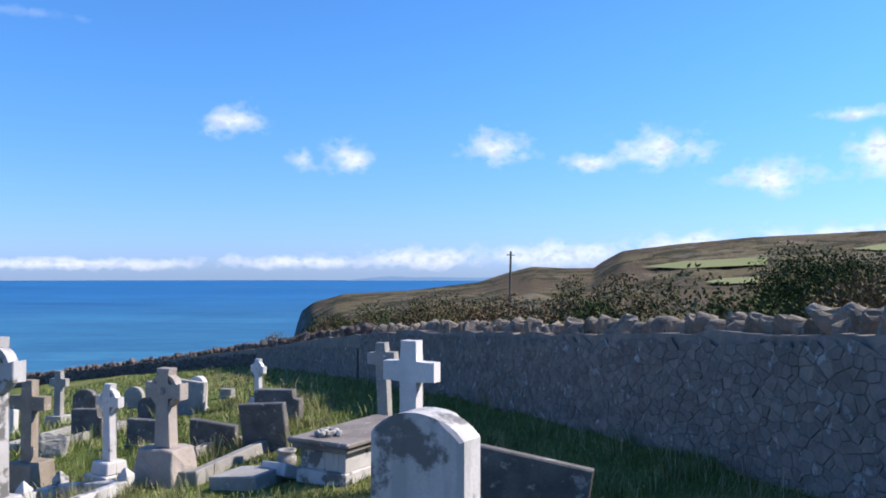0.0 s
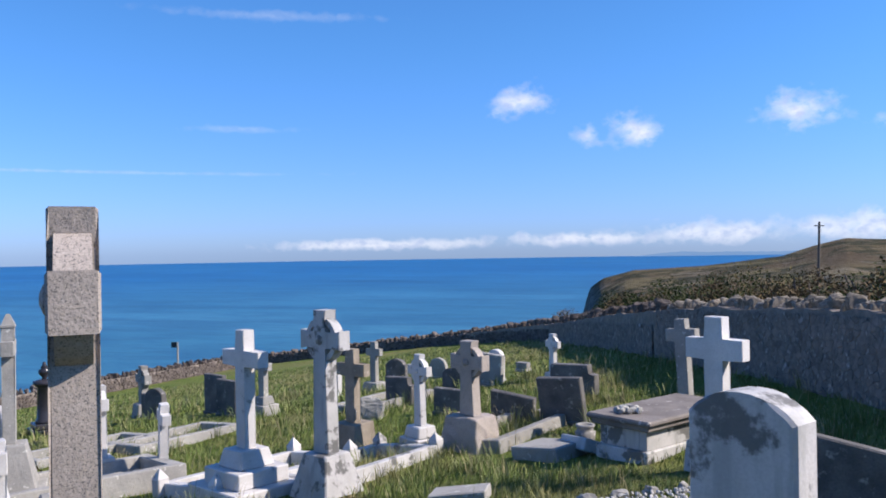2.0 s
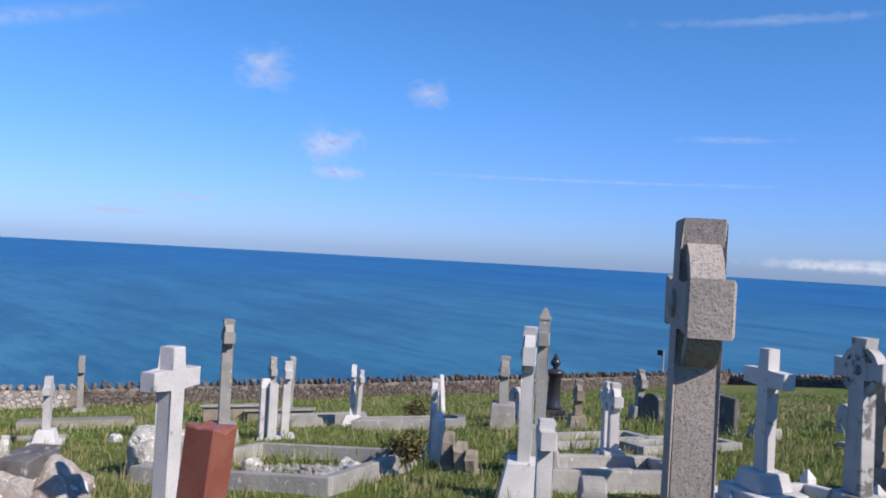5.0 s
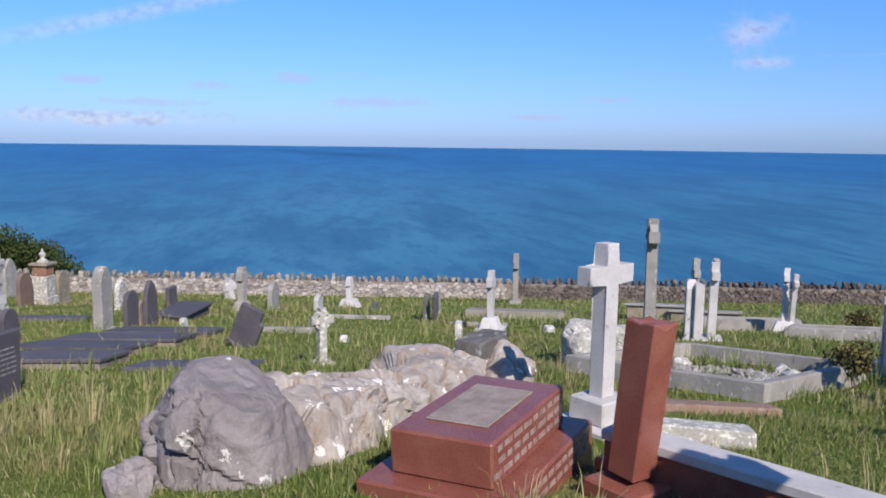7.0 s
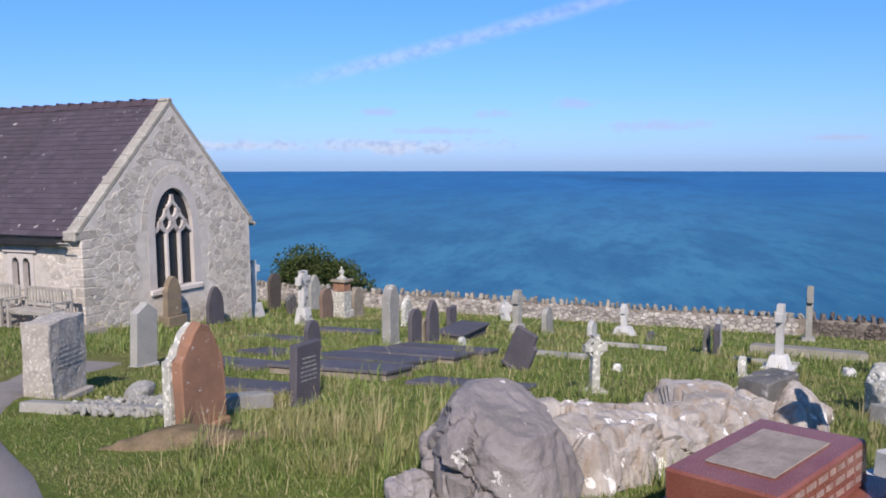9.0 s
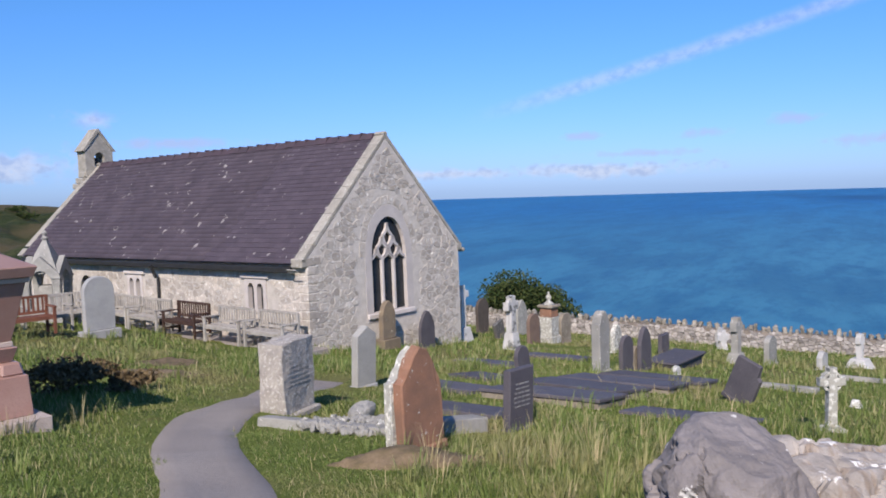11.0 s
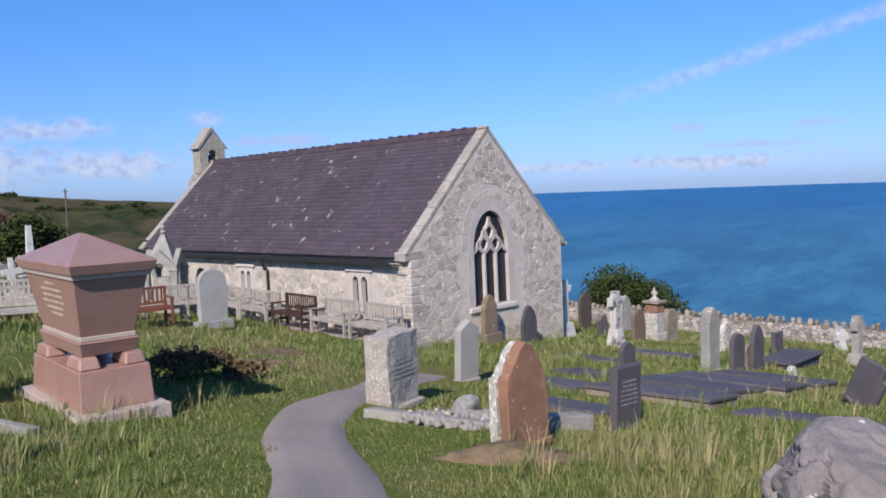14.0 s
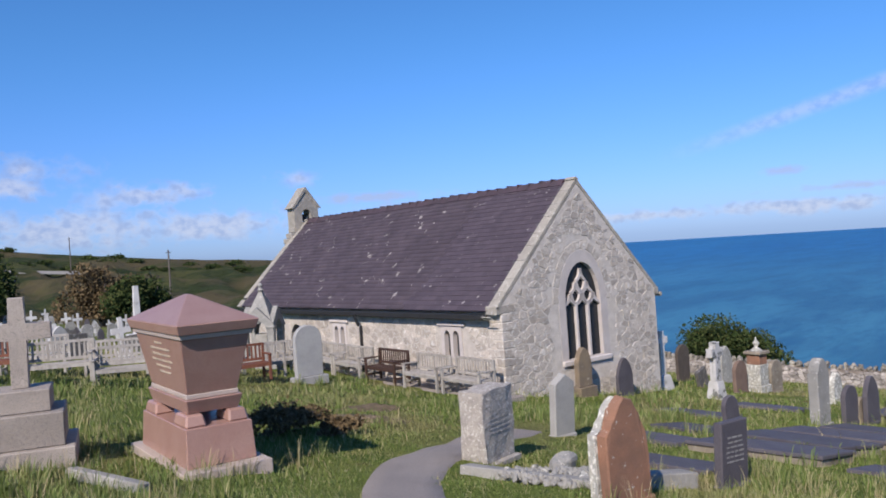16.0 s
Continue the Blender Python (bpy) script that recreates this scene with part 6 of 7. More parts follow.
for gx, gy, ga, gb, gr in gravel_bed:
    gravel(gx, gy, ga, gb, gr, 420, 0.03, 0.1, LIMESTONE, "pale broken rubble in the kerbed plot", 6)
gravel(-8.3, -4.75, 0.85, 0.6, 118, 380, 0.04, 0.12, LIMESTONE, "broken pale gravel in the plot", 2)
gravel(-0.7, 6.75, 0.75, 0.55, 20, 520, 0.025, 0.05, surface("white_chippings", (0.6, 0.59, 0.57), (0.45, 0.44, 0.42), 6, 0.9), "white marble chippings on a grave", 3)
for i in range(5):
    x, y = -1.35 + i * 0.26, 7.15 + 0.06 * i
    boulder(x, y, 0.24, 0.14, 0.24, 80.0 + i, LIMESTONE, "rough kerb stone beside white chippings", 10 + 25 * i, group="kerb stones beside the chippings", cuts=3)
ledger(-2.6, 7.45, 0.42, 0.55, 0.1, LIMESTONE, "pale weathered stone block in grass", rz=10)


def free_bench(x, y, rz, kind, label):
    put = pose(x, y, float(gz(x, y)), 0, 0, rz)
    if kind in first:
        return tagged(copy_thing(first[kind], put), label)
    first[kind] = bench(put, REDWOOD if kind == "red" else PALEWOOD, label)
    return first[kind]


for x, y, rz, kind in ((-13.6, -17.0, 160, "red"), (-14.6, -17.6, 160, "pale"), (-16.2, -19.0, 150, "pale"), (-10.6, -16.9, 140, "pale"), (-9.5, -17.9, 142, "pale"), (-8.3, -18.6, 140, "red"), (-11.8, -19.4, 140, "pale"), (-10.2, -20.3, 140, "pale"), (-8.0, -21.0, 140, "pale"), (-13.5, -19.0, 150, "pale")):
    free_bench(x, y, rz, kind, "weathered silver-grey slatted garden bench on the grass" if kind == "pale" else "reddish-brown slatted garden bench on the grass")


def gothic_canopy(x, y, rz):
    t = thing("canopy_monument", x, y, "tall gothic stone canopy monument with pinnacle", "monument", rz)
    t.matrix_world = t.matrix_world @ Matrix.Scale(0.84, 4)
    bm = bm_new()
    box(bm, 1.5, 1.5, 0.4, bev=0.03)
    part("plinth", bm, LIMESTONE, t)
    for sx in (-1, 1):
        for sy in (-1, 1):
            bm = bm_new()
            box(bm, 0.26, 0.26, 1.2, sx * 0.52, sy * 0.52, 0.4, bev=0.03)
            box(bm, 0.34, 0.34, 0.1, sx * 0.52, sy * 0.52, 1.55, bev=0.02)
            part("pier", bm, LIMESTONE, t)
    for rot in (0, 90):
        for s in (-1, 1):
            bm = bm_new()
            k = lancet(-0.39, 0.39, 1.3, 1.32, 1.85)
            outer = [(0.66, 1.3), (0.66, 1.72), (0, 2.35), (-0.66, 1.72), (-0.66, 1.3)] + [(-0.39, 1.3)] + k[:1:-1] + [(0.39, 1.3)]
            plate(bm, outer, 0.2, y=s * 0.55)
            o = part("gablet", bm, LIMESTONE, t)
            o.matrix_basis = pose(0, 0, 0, 0, 0, rot)
    bm = bm_new()
    box(bm, 1.15, 1.15, 1.15, z=1.75, taper=0.12)
    part("spire", bm, LIMESTONE, t)
    bm = bm_new()
    lathe(bm, [(0.07, 2.88), (0.13, 2.98), (0.06, 3.06), (0.1, 3.16), (0.02, 3.26)], 10)
    part("finial", bm, LIMESTONE, t)
    bm = bm_new()
    box(bm, 0.5, 0.5, 0.9, z=0.4, bev=0.03)
    part("pedestal", bm, LIMESTONE, t)


gothic_canopy(-18.1, -21.4, 30)


# ---- path ----
def ribbon(name, points, width, material, lift, label, category):
    line = polyline([Vector((*p, 0)) for p in points], 0.35)
    smooth_line = [sum((line[max(0, min(len(line) - 1, i + k))] for k in range(-3, 4)), Vector()) / 7 for i in range(len(line))]
    bm, rows = bm_new(), []
    for i, p in enumerate(smooth_line):
        t = (smooth_line[min(len(line) - 1, i + 1)] - smooth_line[max(0, i - 1)]).normalized()
        n = Vector((-t.y, t.x, 0))
        row = []
        for s in (-1.12, -1.0, -0.5, 0, 0.5, 1.0, 1.12):
            ww = width / 2 * (1 + 0.07 * noise.noise(p * 2.3 + Vector((s, 0, 0))))
            q = p + n * s * ww
            row.append(bm.verts.new((q.x, q.y, float(turf_height(q.x, q.y)) + lift * (1 if abs(s) < 1.1 else -3.0) + 0.008 * (1 - s * s))))
        rows.append(row)
    for a, b in zip(rows, rows[1:]):
        for i in range(len(a) - 1):
            bm.faces.new((a[i], b[i], b[i + 1], a[i + 1]))
    return tagged(link(name, bm, material, smooth=True), label, category, kind="structure")


ribbon("path", PATHWAY, 0.76, TARMAC, 0.016, "narrow grey tarmac path through the grass", "path")


# ---- copings and wall facing ----
def copings(parent, line, height, seed, step, big, most=300, tall=1.25, stone=BROWNSTONE):
    """Rough upright stones along the top of a wall."""
    rnd = random.Random(seed)
    meshes = []
    for i in range(8):
        bm = bm_new()
        lump(bm, 1, 1, 1, i * 2.3 + seed, 3, 0.42)
        me = bpy.data.meshes.new("coping_stone")
        bm.to_mesh(me)
        bm.free()
        me.materials.append(stone)
        meshes.append(me)
    total, s, n = (len(line) - 1), 0.0, 0
    far_v, far_f = [], []
    while s < total - 1:
        i = int(s)
        p, q = line[i], line[i + 1]
        c = p.lerp(q, s - i)
        t = (q - p).normalized()
        h = height(i / total)
        w, d, k = big * rnd.uniform(0.6, 1.3), 0.42 * rnd.uniform(0.8, 1.1), big * tall * rnd.uniform(0.8, 1.3)
        me = meshes[rnd.randrange(8)]
        at = pose(c.x, c.y, float(land(c.x, c.y)) + h - 0.06, rnd.uniform(-8, 8), rnd.uniform(-8, 8), math.degrees(math.atan2(t.y, t.x))) @ Matrix.Diagonal((w, d, k, 1))
        if n < most:
            ob = new("coping_stone", me)
            ob.parent, ob.matrix_basis = parent, at
        else:
            k0 = len(far_v)
            far_v += [tuple(at @ v.co) for v in me.vertices]
            far_f += [tuple(i + k0 for i in f.vertices) for f in me.polygons]
        s += (w * 0.9 + rnd.uniform(0.02, step)) / 0.3
        n += 1
    if far_v:
        tagged(raw_mesh("coping_row", far_v, far_f, stone, parent), kind="stuff")


east_h = lambda s: float(np.interp(s, [0, 0.42, 0.52, 0.6, 0.78, 1.0], [1.06, 1.06, 0.9, 0.66, 0.42, 0.42]))
copings(wall_east, east_line[30:112], lambda s: east_h((30 + s * 81) / (len(east_line) - 1)), 1.0, 0.05, 0.2, most=260)
turn_at = next(i for i, p in enumerate(north_line) if p.y < 7.5)
# Dark stone of the north wall; on the far east wall it paints shade.
DARKRUBBLE = surface("dark_and_shaded_rubble", (0.15, 0.125, 0.11), (0.09, 0.075, 0.068), 5, 0.95, spots=(0.3, 0.28, 0.26), spot_at=(0.62, 0.7), spot_scale=9, bump=0.8, fine=40, shift=0.35, island=True)
# Far east copings take the dark stone: their shade is in the colour.
copings(wall_east, east_line[111:], lambda s: east_h((111 + s * (len(east_line) - 112)) / (len(east_line) - 1)), 1.7, 0.12, 0.2, most=40, tall=1.5, stone=DARKRUBBLE)
copings(wall_north, north_line[turn_at:], lambda s: 0.6, 2.0, 0.12, 0.22, tall=1.5, stone=RUBBLE)
copings(wall_north, north_line[:turn_at + 1], lambda s: 0.6, 2.6, 0.12, 0.22, tall=1.5, stone=DARKRUBBLE)


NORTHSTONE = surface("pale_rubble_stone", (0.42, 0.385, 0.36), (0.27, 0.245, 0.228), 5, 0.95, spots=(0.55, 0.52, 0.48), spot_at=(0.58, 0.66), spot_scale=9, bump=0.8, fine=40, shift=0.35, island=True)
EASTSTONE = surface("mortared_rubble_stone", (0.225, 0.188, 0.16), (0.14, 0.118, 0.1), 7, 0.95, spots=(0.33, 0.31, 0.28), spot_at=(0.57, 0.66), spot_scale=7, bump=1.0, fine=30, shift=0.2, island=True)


def face_wall(parent, line, height, side, seed, most, lo, hi, proud, material, gap=0.05, out=0.0, back=-0.02):
    """Facing stones on one side of a wall that follows the ground."""
    seg = 0.3
    def place(u, v, z):
        i = max(0, min(len(line) - 2, int(u / seg)))
        p, q = line[i], line[i + 1]
        f = min(1.0, max(0.0, (u - i * seg) / seg))
        c, t = p.lerp(q, f), (q - p).normalized()
        n = Vector((-t.y, t.x)) * side
        base = float(land(c.x, c.y))
        c = c + n * (0.278 + out - 0.035 * z + v)
        return (c.x, c.y, base + z)
    total = (len(line) - 1) * seg
    lay_stones(parent, rubble_cells(0, total, -0.12, height - 0.02, seed, lo, hi), lambda p: 0 < p[0] < total - 0.05 and p[1] < height + 0.05, place, material, "stone", most, proud, gap, back)


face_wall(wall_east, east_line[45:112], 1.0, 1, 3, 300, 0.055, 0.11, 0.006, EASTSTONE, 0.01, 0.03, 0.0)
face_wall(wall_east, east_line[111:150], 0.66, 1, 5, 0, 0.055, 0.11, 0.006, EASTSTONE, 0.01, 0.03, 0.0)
# Far east facing darkened by its stone colour, for the shaded side.
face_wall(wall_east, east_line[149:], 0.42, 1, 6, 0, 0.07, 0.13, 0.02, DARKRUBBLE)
face_wall(wall_north, north_line[turn_at:], 0.6, 1, 4, 300, 0.08, 0.15, 0.035, NORTHSTONE)
face_wall(wall_north, north_line[:turn_at + 1], 0.6, 1, 8, 0, 0.08, 0.15, 0.035, DARKRUBBLE)


# ---- plants ----
def leaves(name, cx, cy, cz, rx, ry, rz, n, size, material, seed, parent=None, lumps=7):
    """A crown of many small leaves gathered in uneven clumps."""
    rng = np.random.default_rng(seed)
    c = rng.normal(size=(lumps, 3))
    c = c / np.linalg.norm(c, axis=1)[:, None] * rng.uniform(0.25, 0.75, (lumps, 1))
    c[:, 2] = np.abs(c[:, 2]) * 0.9
    r = rng.uniform(0.28, 0.5, lumps)
    k = rng.integers(0, lumps, n)
    d = rng.normal(size=(n, 3))
    d = d / np.linalg.norm(d, axis=1)[:, None] * rng.uniform(0.55, 1.05, (n, 1))
    p = (c[k] + d * r[k][:, None]) * (rx, ry, rz)
    p[:, 2] = np.maximum(p[:, 2], -0.1 * rz)
    p += (cx, cy, cz)
    a, b = rng.normal(size=(n, 3)), rng.normal(size=(n, 3))
    a = a / np.linalg.norm(a, axis=1)[:, None] * size * rng.uniform(0.6, 1.3, (n, 1))
    b = b - a * (a * b).sum(1)[:, None] / (a * a).sum(1)[:, None]
    b = b / np.linalg.norm(b, axis=1)[:, None] * size * 0.5
    v = np.stack([p - a, p + b, p + a, p - b], 1).reshape(-1, 3)
    f = np.arange(4 * n).reshape(-1, 4)
    return raw_mesh(name, v, f, material, parent)


def bush(x, y, w, d, h, n, size, material, label, seed, z=None, stem=True, name="bush", group=""):
    zz = float(land(x, y)) if z is None else z
    t = new(name)
    t.matrix_world = pose(x, y, zz)
    tagged(t, label, "bush" if name == "bush" else "tree", group)
    leaves("crown", 0, 0, h * 0.25, w / 2 * 1.1, d / 2 * 1.1, h * 0.72, n, size, material, seed, t, lumps=9 + seed % 5)
    rnd = random.Random(seed)
    for i in range(4):
        bm = bm_new()
        lathe(bm, [(0.05 * h / 2, -0.1), (0.035 * h / 2, h * 0.3), (0.012 * h / 2, h * 0.65)], 7, pose(rnd.uniform(-0.1, 0.1) * w, rnd.uniform(-0.1, 0.1) * d, 0, rnd.uniform(-30, 30), rnd.uniform(-30, 30)))
        part("stem", bm, POLEWOOD, t)
    return t


bush(-36.9, -12.6, 6.0, 4.6, 3.5, 18000, 0.085, LEAF, "dense dark evergreen bush beyond the sea wall", 14)
bush(10.5, 22.5, 5.2, 4.6, 3.6, 20000, 0.05, LEAF, "large dark rounded bush behind the wall", 2)
bush(13.5, 19.5, 4.2, 4.0, 2.4, 10000, 0.05, GORSE, "dark tangled bush behind the wall", 3)
bush(14.8, 23.0, 5.0, 4.0, 2.6, 10000, 0.05, GORSE, "dark tangled bush behind the wall", 4)
rnd = random.Random(21)
for i in range(26):
    s = i / 25
    k = int(len(east_line) * (0.28 + 0.4 * s))
    p = east_line[min(k, len(east_line) - 1)]
    off = rnd.uniform(1.0, 2.6) + (1.5 if i % 3 == 0 else 0)
    x, y = p.x + off, p.y + rnd.uniform(0, 1.5)
    m, label = ((GORSE, "tangled bramble bush behind the wall"), (DEADBUSH, "dry brown scrub behind the wall"), (LEAF, "dark green scrub behind the wall"))[(i * 7) % 3]
    h = rnd.uniform(1.3, 1.9) + 0.1 * off + (0.3 if 12 < y < 22 else 0.05)
    bush(x, y, rnd.uniform(1.8, 3.0), rnd.uniform(1.6, 2.4), h, 4200, 0.038, m, label, 30 + i, group="scrub behind the wall")
for i, (x, y, w, h) in enumerate(((-1.4, 33.5, 4.5, 2.1), (0.6, 31.5, 4.0, 2.1), (-3.2, 31.5, 4.0, 1.6), (-0.8, 30.0, 4.0, 2.0), (-2.6, 29.0, 3.5, 1.6), (1.0, 27.0, 3.5, 1.9), (-33.5, 38.5, 3.0, 1.0), (-31.5, 41.0, 3.0, 1.1))):
    bush(x, y, w, 3.0, h, 4500, 0.042, DEADBUSH if i != 6 else GORSE, "dry brown scrub on the cliff slope", 70 + i, group="scrub on the cliff slope")
for i, (x, y) in enumerate(((-9.0, 8.1), (-9.9, 6.4), (-16.9, 11.8))):
    bush(x, y, 0.9, 0.8, 0.55, 700, 0.04, GORSE, "low bramble between the graves", 90 + i, group="brambles between graves")

bush(-8.5, -9.7, 1.7, 1.2, 0.55, 2200, 0.04, DEADBUSH, "low dry brown scrub beside the pink tomb", 95)
bush(-9.3, -9.3, 1.0, 0.8, 0.32, 900, 0.04, DEADBUSH, "low dry bramble beside the pink tomb", 96)

# ---- far hills ----
def polar(az, r, el):
    a, e = np.radians(az), np.radians(el)
    return np.stack([-np.sin(a) * r, np.cos(a) * r, np.tan(e) * r], -1)


def hill(name, az0, az1, r0, r1, low, sky, material, label, na=150, nr=50, bumps=0.6):
    """A hillside in a ring round the viewpoint: elevation low(az) at its foot, sky(az) at its crest."""
    az, s = np.linspace(az0, az1, na)[:, None], np.linspace(0, 1.12, nr)[None]
    r = r0 + (r1 - r0) * s + 0 * az
    k = np.clip(s, 0, 1) ** 0.85
    wob = np.array([[noise.fractal(Vector((float(p) * 0.45, float(q) * 7, az0)), 0.9, 2.0, 5) for q in s[0]] for p in az[:, 0]]) * bumps * np.clip(s * (1 - s) * 5, 0, 1)
    el = low(az) * (1 - k) + sky(az) * k + wob
    v = polar(az + 0 * s, r, el)
    back = s > 1.0
    v[..., 2] = np.where(back + 0 * az, v[..., 2] - (s - 1) * (r1 - r0) * 0.9, v[..., 2])
    v[..., 2] = np.maximum(v[..., 2], -47)
    i = (np.arange(na - 1)[:, None] * nr + np.arange(nr - 1)).ravel()
    ob = raw_mesh(name, v.reshape(-1, 3), np.stack([i, i + nr, i + nr + 1, i + 1], -1), material, smooth=True)
    return tagged(ob, label, "hill", kind="structure")


head_sky = lambda a: np.interp(a, [-60, -45, -29.2, -20.4, -15, -12.2, -11, -10.3, -8.4, -6.2, -4.5, -2.4, 2.4, 6.9, 9.0, 9.9, 10.4, 10.7], [3.2, 3.2, 2.8, 2.45, 1.95, 1.58, 0.9, 0.42, 0.4, 0.52, 0.1, -0.6, -1.18, -1.42, -1.95, -2.6, -4.5, -8.5])
head_low = lambda a: np.interp(a, [-60, 2, 7.5, 9.8, 10.7], [-4.4, -4.6, -6.0, -9.5, -12])
hill("backdrop_headland", -60, 10.7, 60, 420, head_low, head_sky, MOOR, "heather headland with grey cliffs above the sea", 240, bumps=0.2)
for a0, a1, e0, e1 in ((-21.5, -13.6, 0.5, 1.0), (-21, -17.6, -0.7, -0.3), (-31, -26.5, 1.5, 1.9)):
    az, q = np.linspace(a0, a1, 16)[:, None], np.linspace(0, 1, 8)[None]
    taper = np.clip((a1 - az) / (a1 - a0) * 3, 0.1, 1)
    e = (e0 + e1) / 2 + (e1 - e0) * (q - 0.5) * taper + 0.05 * (a0 - az)
    lo, hi = head_low(az), head_sky(az)
    s = np.clip((e - lo) / (hi - lo), 0.02, 0.99) ** (1 / 0.85)
    v = polar(az + 0 * q, (60 + 360 * s) - 2.5, e)
    v[..., 2] += 0.45
    i = (np.arange(15)[:, None] * 8 + np.arange(7)).ravel()
    tagged(raw_mesh("field", v.reshape(-1, 3), np.stack([i, i + 8, i + 9, i + 1], -1), FIELD, smooth=True), "green pasture on the headland", "field", kind="structure")
west_sky = lambda a: np.interp(a, [118, 133, 140.8, 142.8, 145.8, 148.7, 152.4, 155.9, 165, 200], [-8, -0.7, -0.05, 0.1, 0.3, 0.66, 1.02, 1.5, 2.4, 4.0])
west_low = lambda a: np.interp(a, [118, 130, 140, 200], [-12, -7, -4.6, -3.6])
hill("backdrop_west_hill", 118, 200, 66, 340, west_low, west_sky, plain("green_heather", _heather), "dark green heather hillside beyond the churchyard", 150)
# Far hills emit a pale blue of their own: haze painted as glow.
HAZE_GLOW = plain("glowing_far_hills", lambda n, b, vec: (n.put(b.inputs["Emission Color"], n.mix(n.noise(vec, 0.003), (0.26, 0.43, 0.72), (0.32, 0.5, 0.78))), n.put(b.inputs["Emission Strength"], 0.55), n.put(b.inputs["Base Color"], (0.05, 0.08, 0.12, 1))))
far = lambda a: np.interp(a, [-14, -2.4, 0.9, 2.2, 3.6, 5.2, 6.9], [0.1, -0.34, -0.3, -0.33, -0.24, -0.36, -0.55])
az, q = np.linspace(-14, 6.9, 60)[:, None], np.linspace(0, 1, 3)[None]
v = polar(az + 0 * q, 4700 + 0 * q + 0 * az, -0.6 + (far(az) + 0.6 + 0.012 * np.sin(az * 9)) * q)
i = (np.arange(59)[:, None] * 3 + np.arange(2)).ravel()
tagged(raw_mesh("backdrop_far_coast", v.reshape(-1, 3), np.stack([i, i + 3, i + 4, i + 1], -1), HAZE_GLOW), "faint blue hills on the far coast, haze glow painted in", "hills", kind="structure")


def stand(az, r, sky, low, r0, r1):
    """A place on a hillside at a bearing and a distance."""
    s = np.clip((r - r0) / (r1 - r0), 0, 1) ** 0.85
    return Vector([float(c) for c in polar(az, r, float(low(az)) * (1 - s) + float(sky(az)) * s)])


def pole(az, r, top, label, sky, low, r0, r1, bend=0.0):
    p = stand(az, r, sky, low, r0, r1)
    h = math.tan(radians(top)) * r - p.z
    t = new("utility_pole")
    t.matrix_world = pose(p.x, p.y, p.z - 0.8, 0, bend, 0)
    tagged(t, label, "utility pole", "utility poles on the hills")
    bm = bm_new()
    lathe(bm, [(0.16, 0), (0.15, 1.0), (0.11, h + 0.8)], 10)
    part("shaft", bm, POLEWOOD, t)
    bm = bm_new()
    box(bm, 0.9, 0.09, 0.1, z=h + 0.35)
    part("crossarm", bm, POLEWOOD, t)


pole(-4.5, 90, 1.5, "leaning dark wooden utility pole", head_sky, head_low, 60, 420, 1.5)
pole(145.75, 130, 0.85, "grey wooden utility pole on the hillside", west_sky, west_low, 66, 340)
pole(151.7, 240, 2.0, "grey wooden utility pole on the skyline", west_sky, west_low, 66, 340)
pp = new("fence_post")
pp.matrix_world = pose(6.2, 20.2, float(land(6.2, 20.2)) - 0.1)
tagged(pp, "weathered wooden fence post in the scrub", "post")
bm = bm_new()
lathe(bm, [(0.05, 0), (0.045, 1.7)], 8)
part("shaft", bm, POLEWOOD, pp)
sp = new("sign_post")
sp.matrix_world = pose(-29.4, 37.7, float(land(-29.4, 37.7)) - 0.1)
tagged(sp, "slim grey sign post at the wall's corner", "sign post")
bm = bm_new()
lathe(bm, [(0.05, 0), (0.05, 2.1)], 8)
part("shaft", bm, LIMESTONE, sp)
bm = bm_new()
box(bm, 0.42, 0.04, 0.3, -0.2, 0, 1.8)
part("panel", bm, IRON, sp)

# trees and the old cemetery to the west
p = stand(147.9, 84, west_sky, west_low, 66, 340)
bush(p.x, p.y, 9.5, 6.5, 6.6, 9000, 0.2, LEAF, "broad dark green tree among the graves", 111, z=p.z - 0.2, name="tree")
p = stand(149.8, 86, west_sky, west_low, 66, 340)
bush(p.x, p.y, 8.0, 6.0, 7.2, 7000, 0.2, DEADBUSH, "brown autumn tree among the graves", 112, z=p.z - 0.2, name="tree")
p = stand(156.3, 62, west_sky, west_low, 50, 340)
bush(p.x, p.y, 4.6, 4.6, 6.4, 6000, 0.16, LEAF, "dark evergreen tree in the old cemetery", 113, z=float(gz(p.x, p.y)) - 0.3, name="tree")
for i in range(16):
    a = 141 + i * 1.0 + rnd.uniform(-0.4, 0.4)
    p = stand(a, rnd.uniform(280, 336), west_sky, west_low, 66, 340)
    bush(p.x, p.y, rnd.uniform(6, 12), 6, rnd.uniform(1.5, 3), 260, 0.5, LEAF, "distant dark scrub on the skyline", 130 + i, z=p.z - 0.6, group="scrub on the skyline")
TRACK = surface("pale_track", (0.3, 0.28, 0.25), (0.24, 0.23, 0.2), 0.5, 0.95, bump=0.2)
az, q = np.linspace(149.5, 162, 30)[:, None], np.linspace(0, 1, 3)[None]
s = ((-0.5 + 0.09 * (az - 150) - west_low(az)) / (west_sky(az) - west_low(az))) ** (1 / 0.85)
v = polar(az + 0 * q, 66 + 274 * s + q * 6, -0.5 + 0.09 * (az - 150) + 0.2 * q)
i = (np.arange(29)[:, None] * 3 + np.arange(2)).ravel()
tagged(raw_mesh("track", v.reshape(-1, 3), np.stack([i, i + 3, i + 4, i + 1], -1), TRACK), "pale track across the hillside", "road", kind="structure")


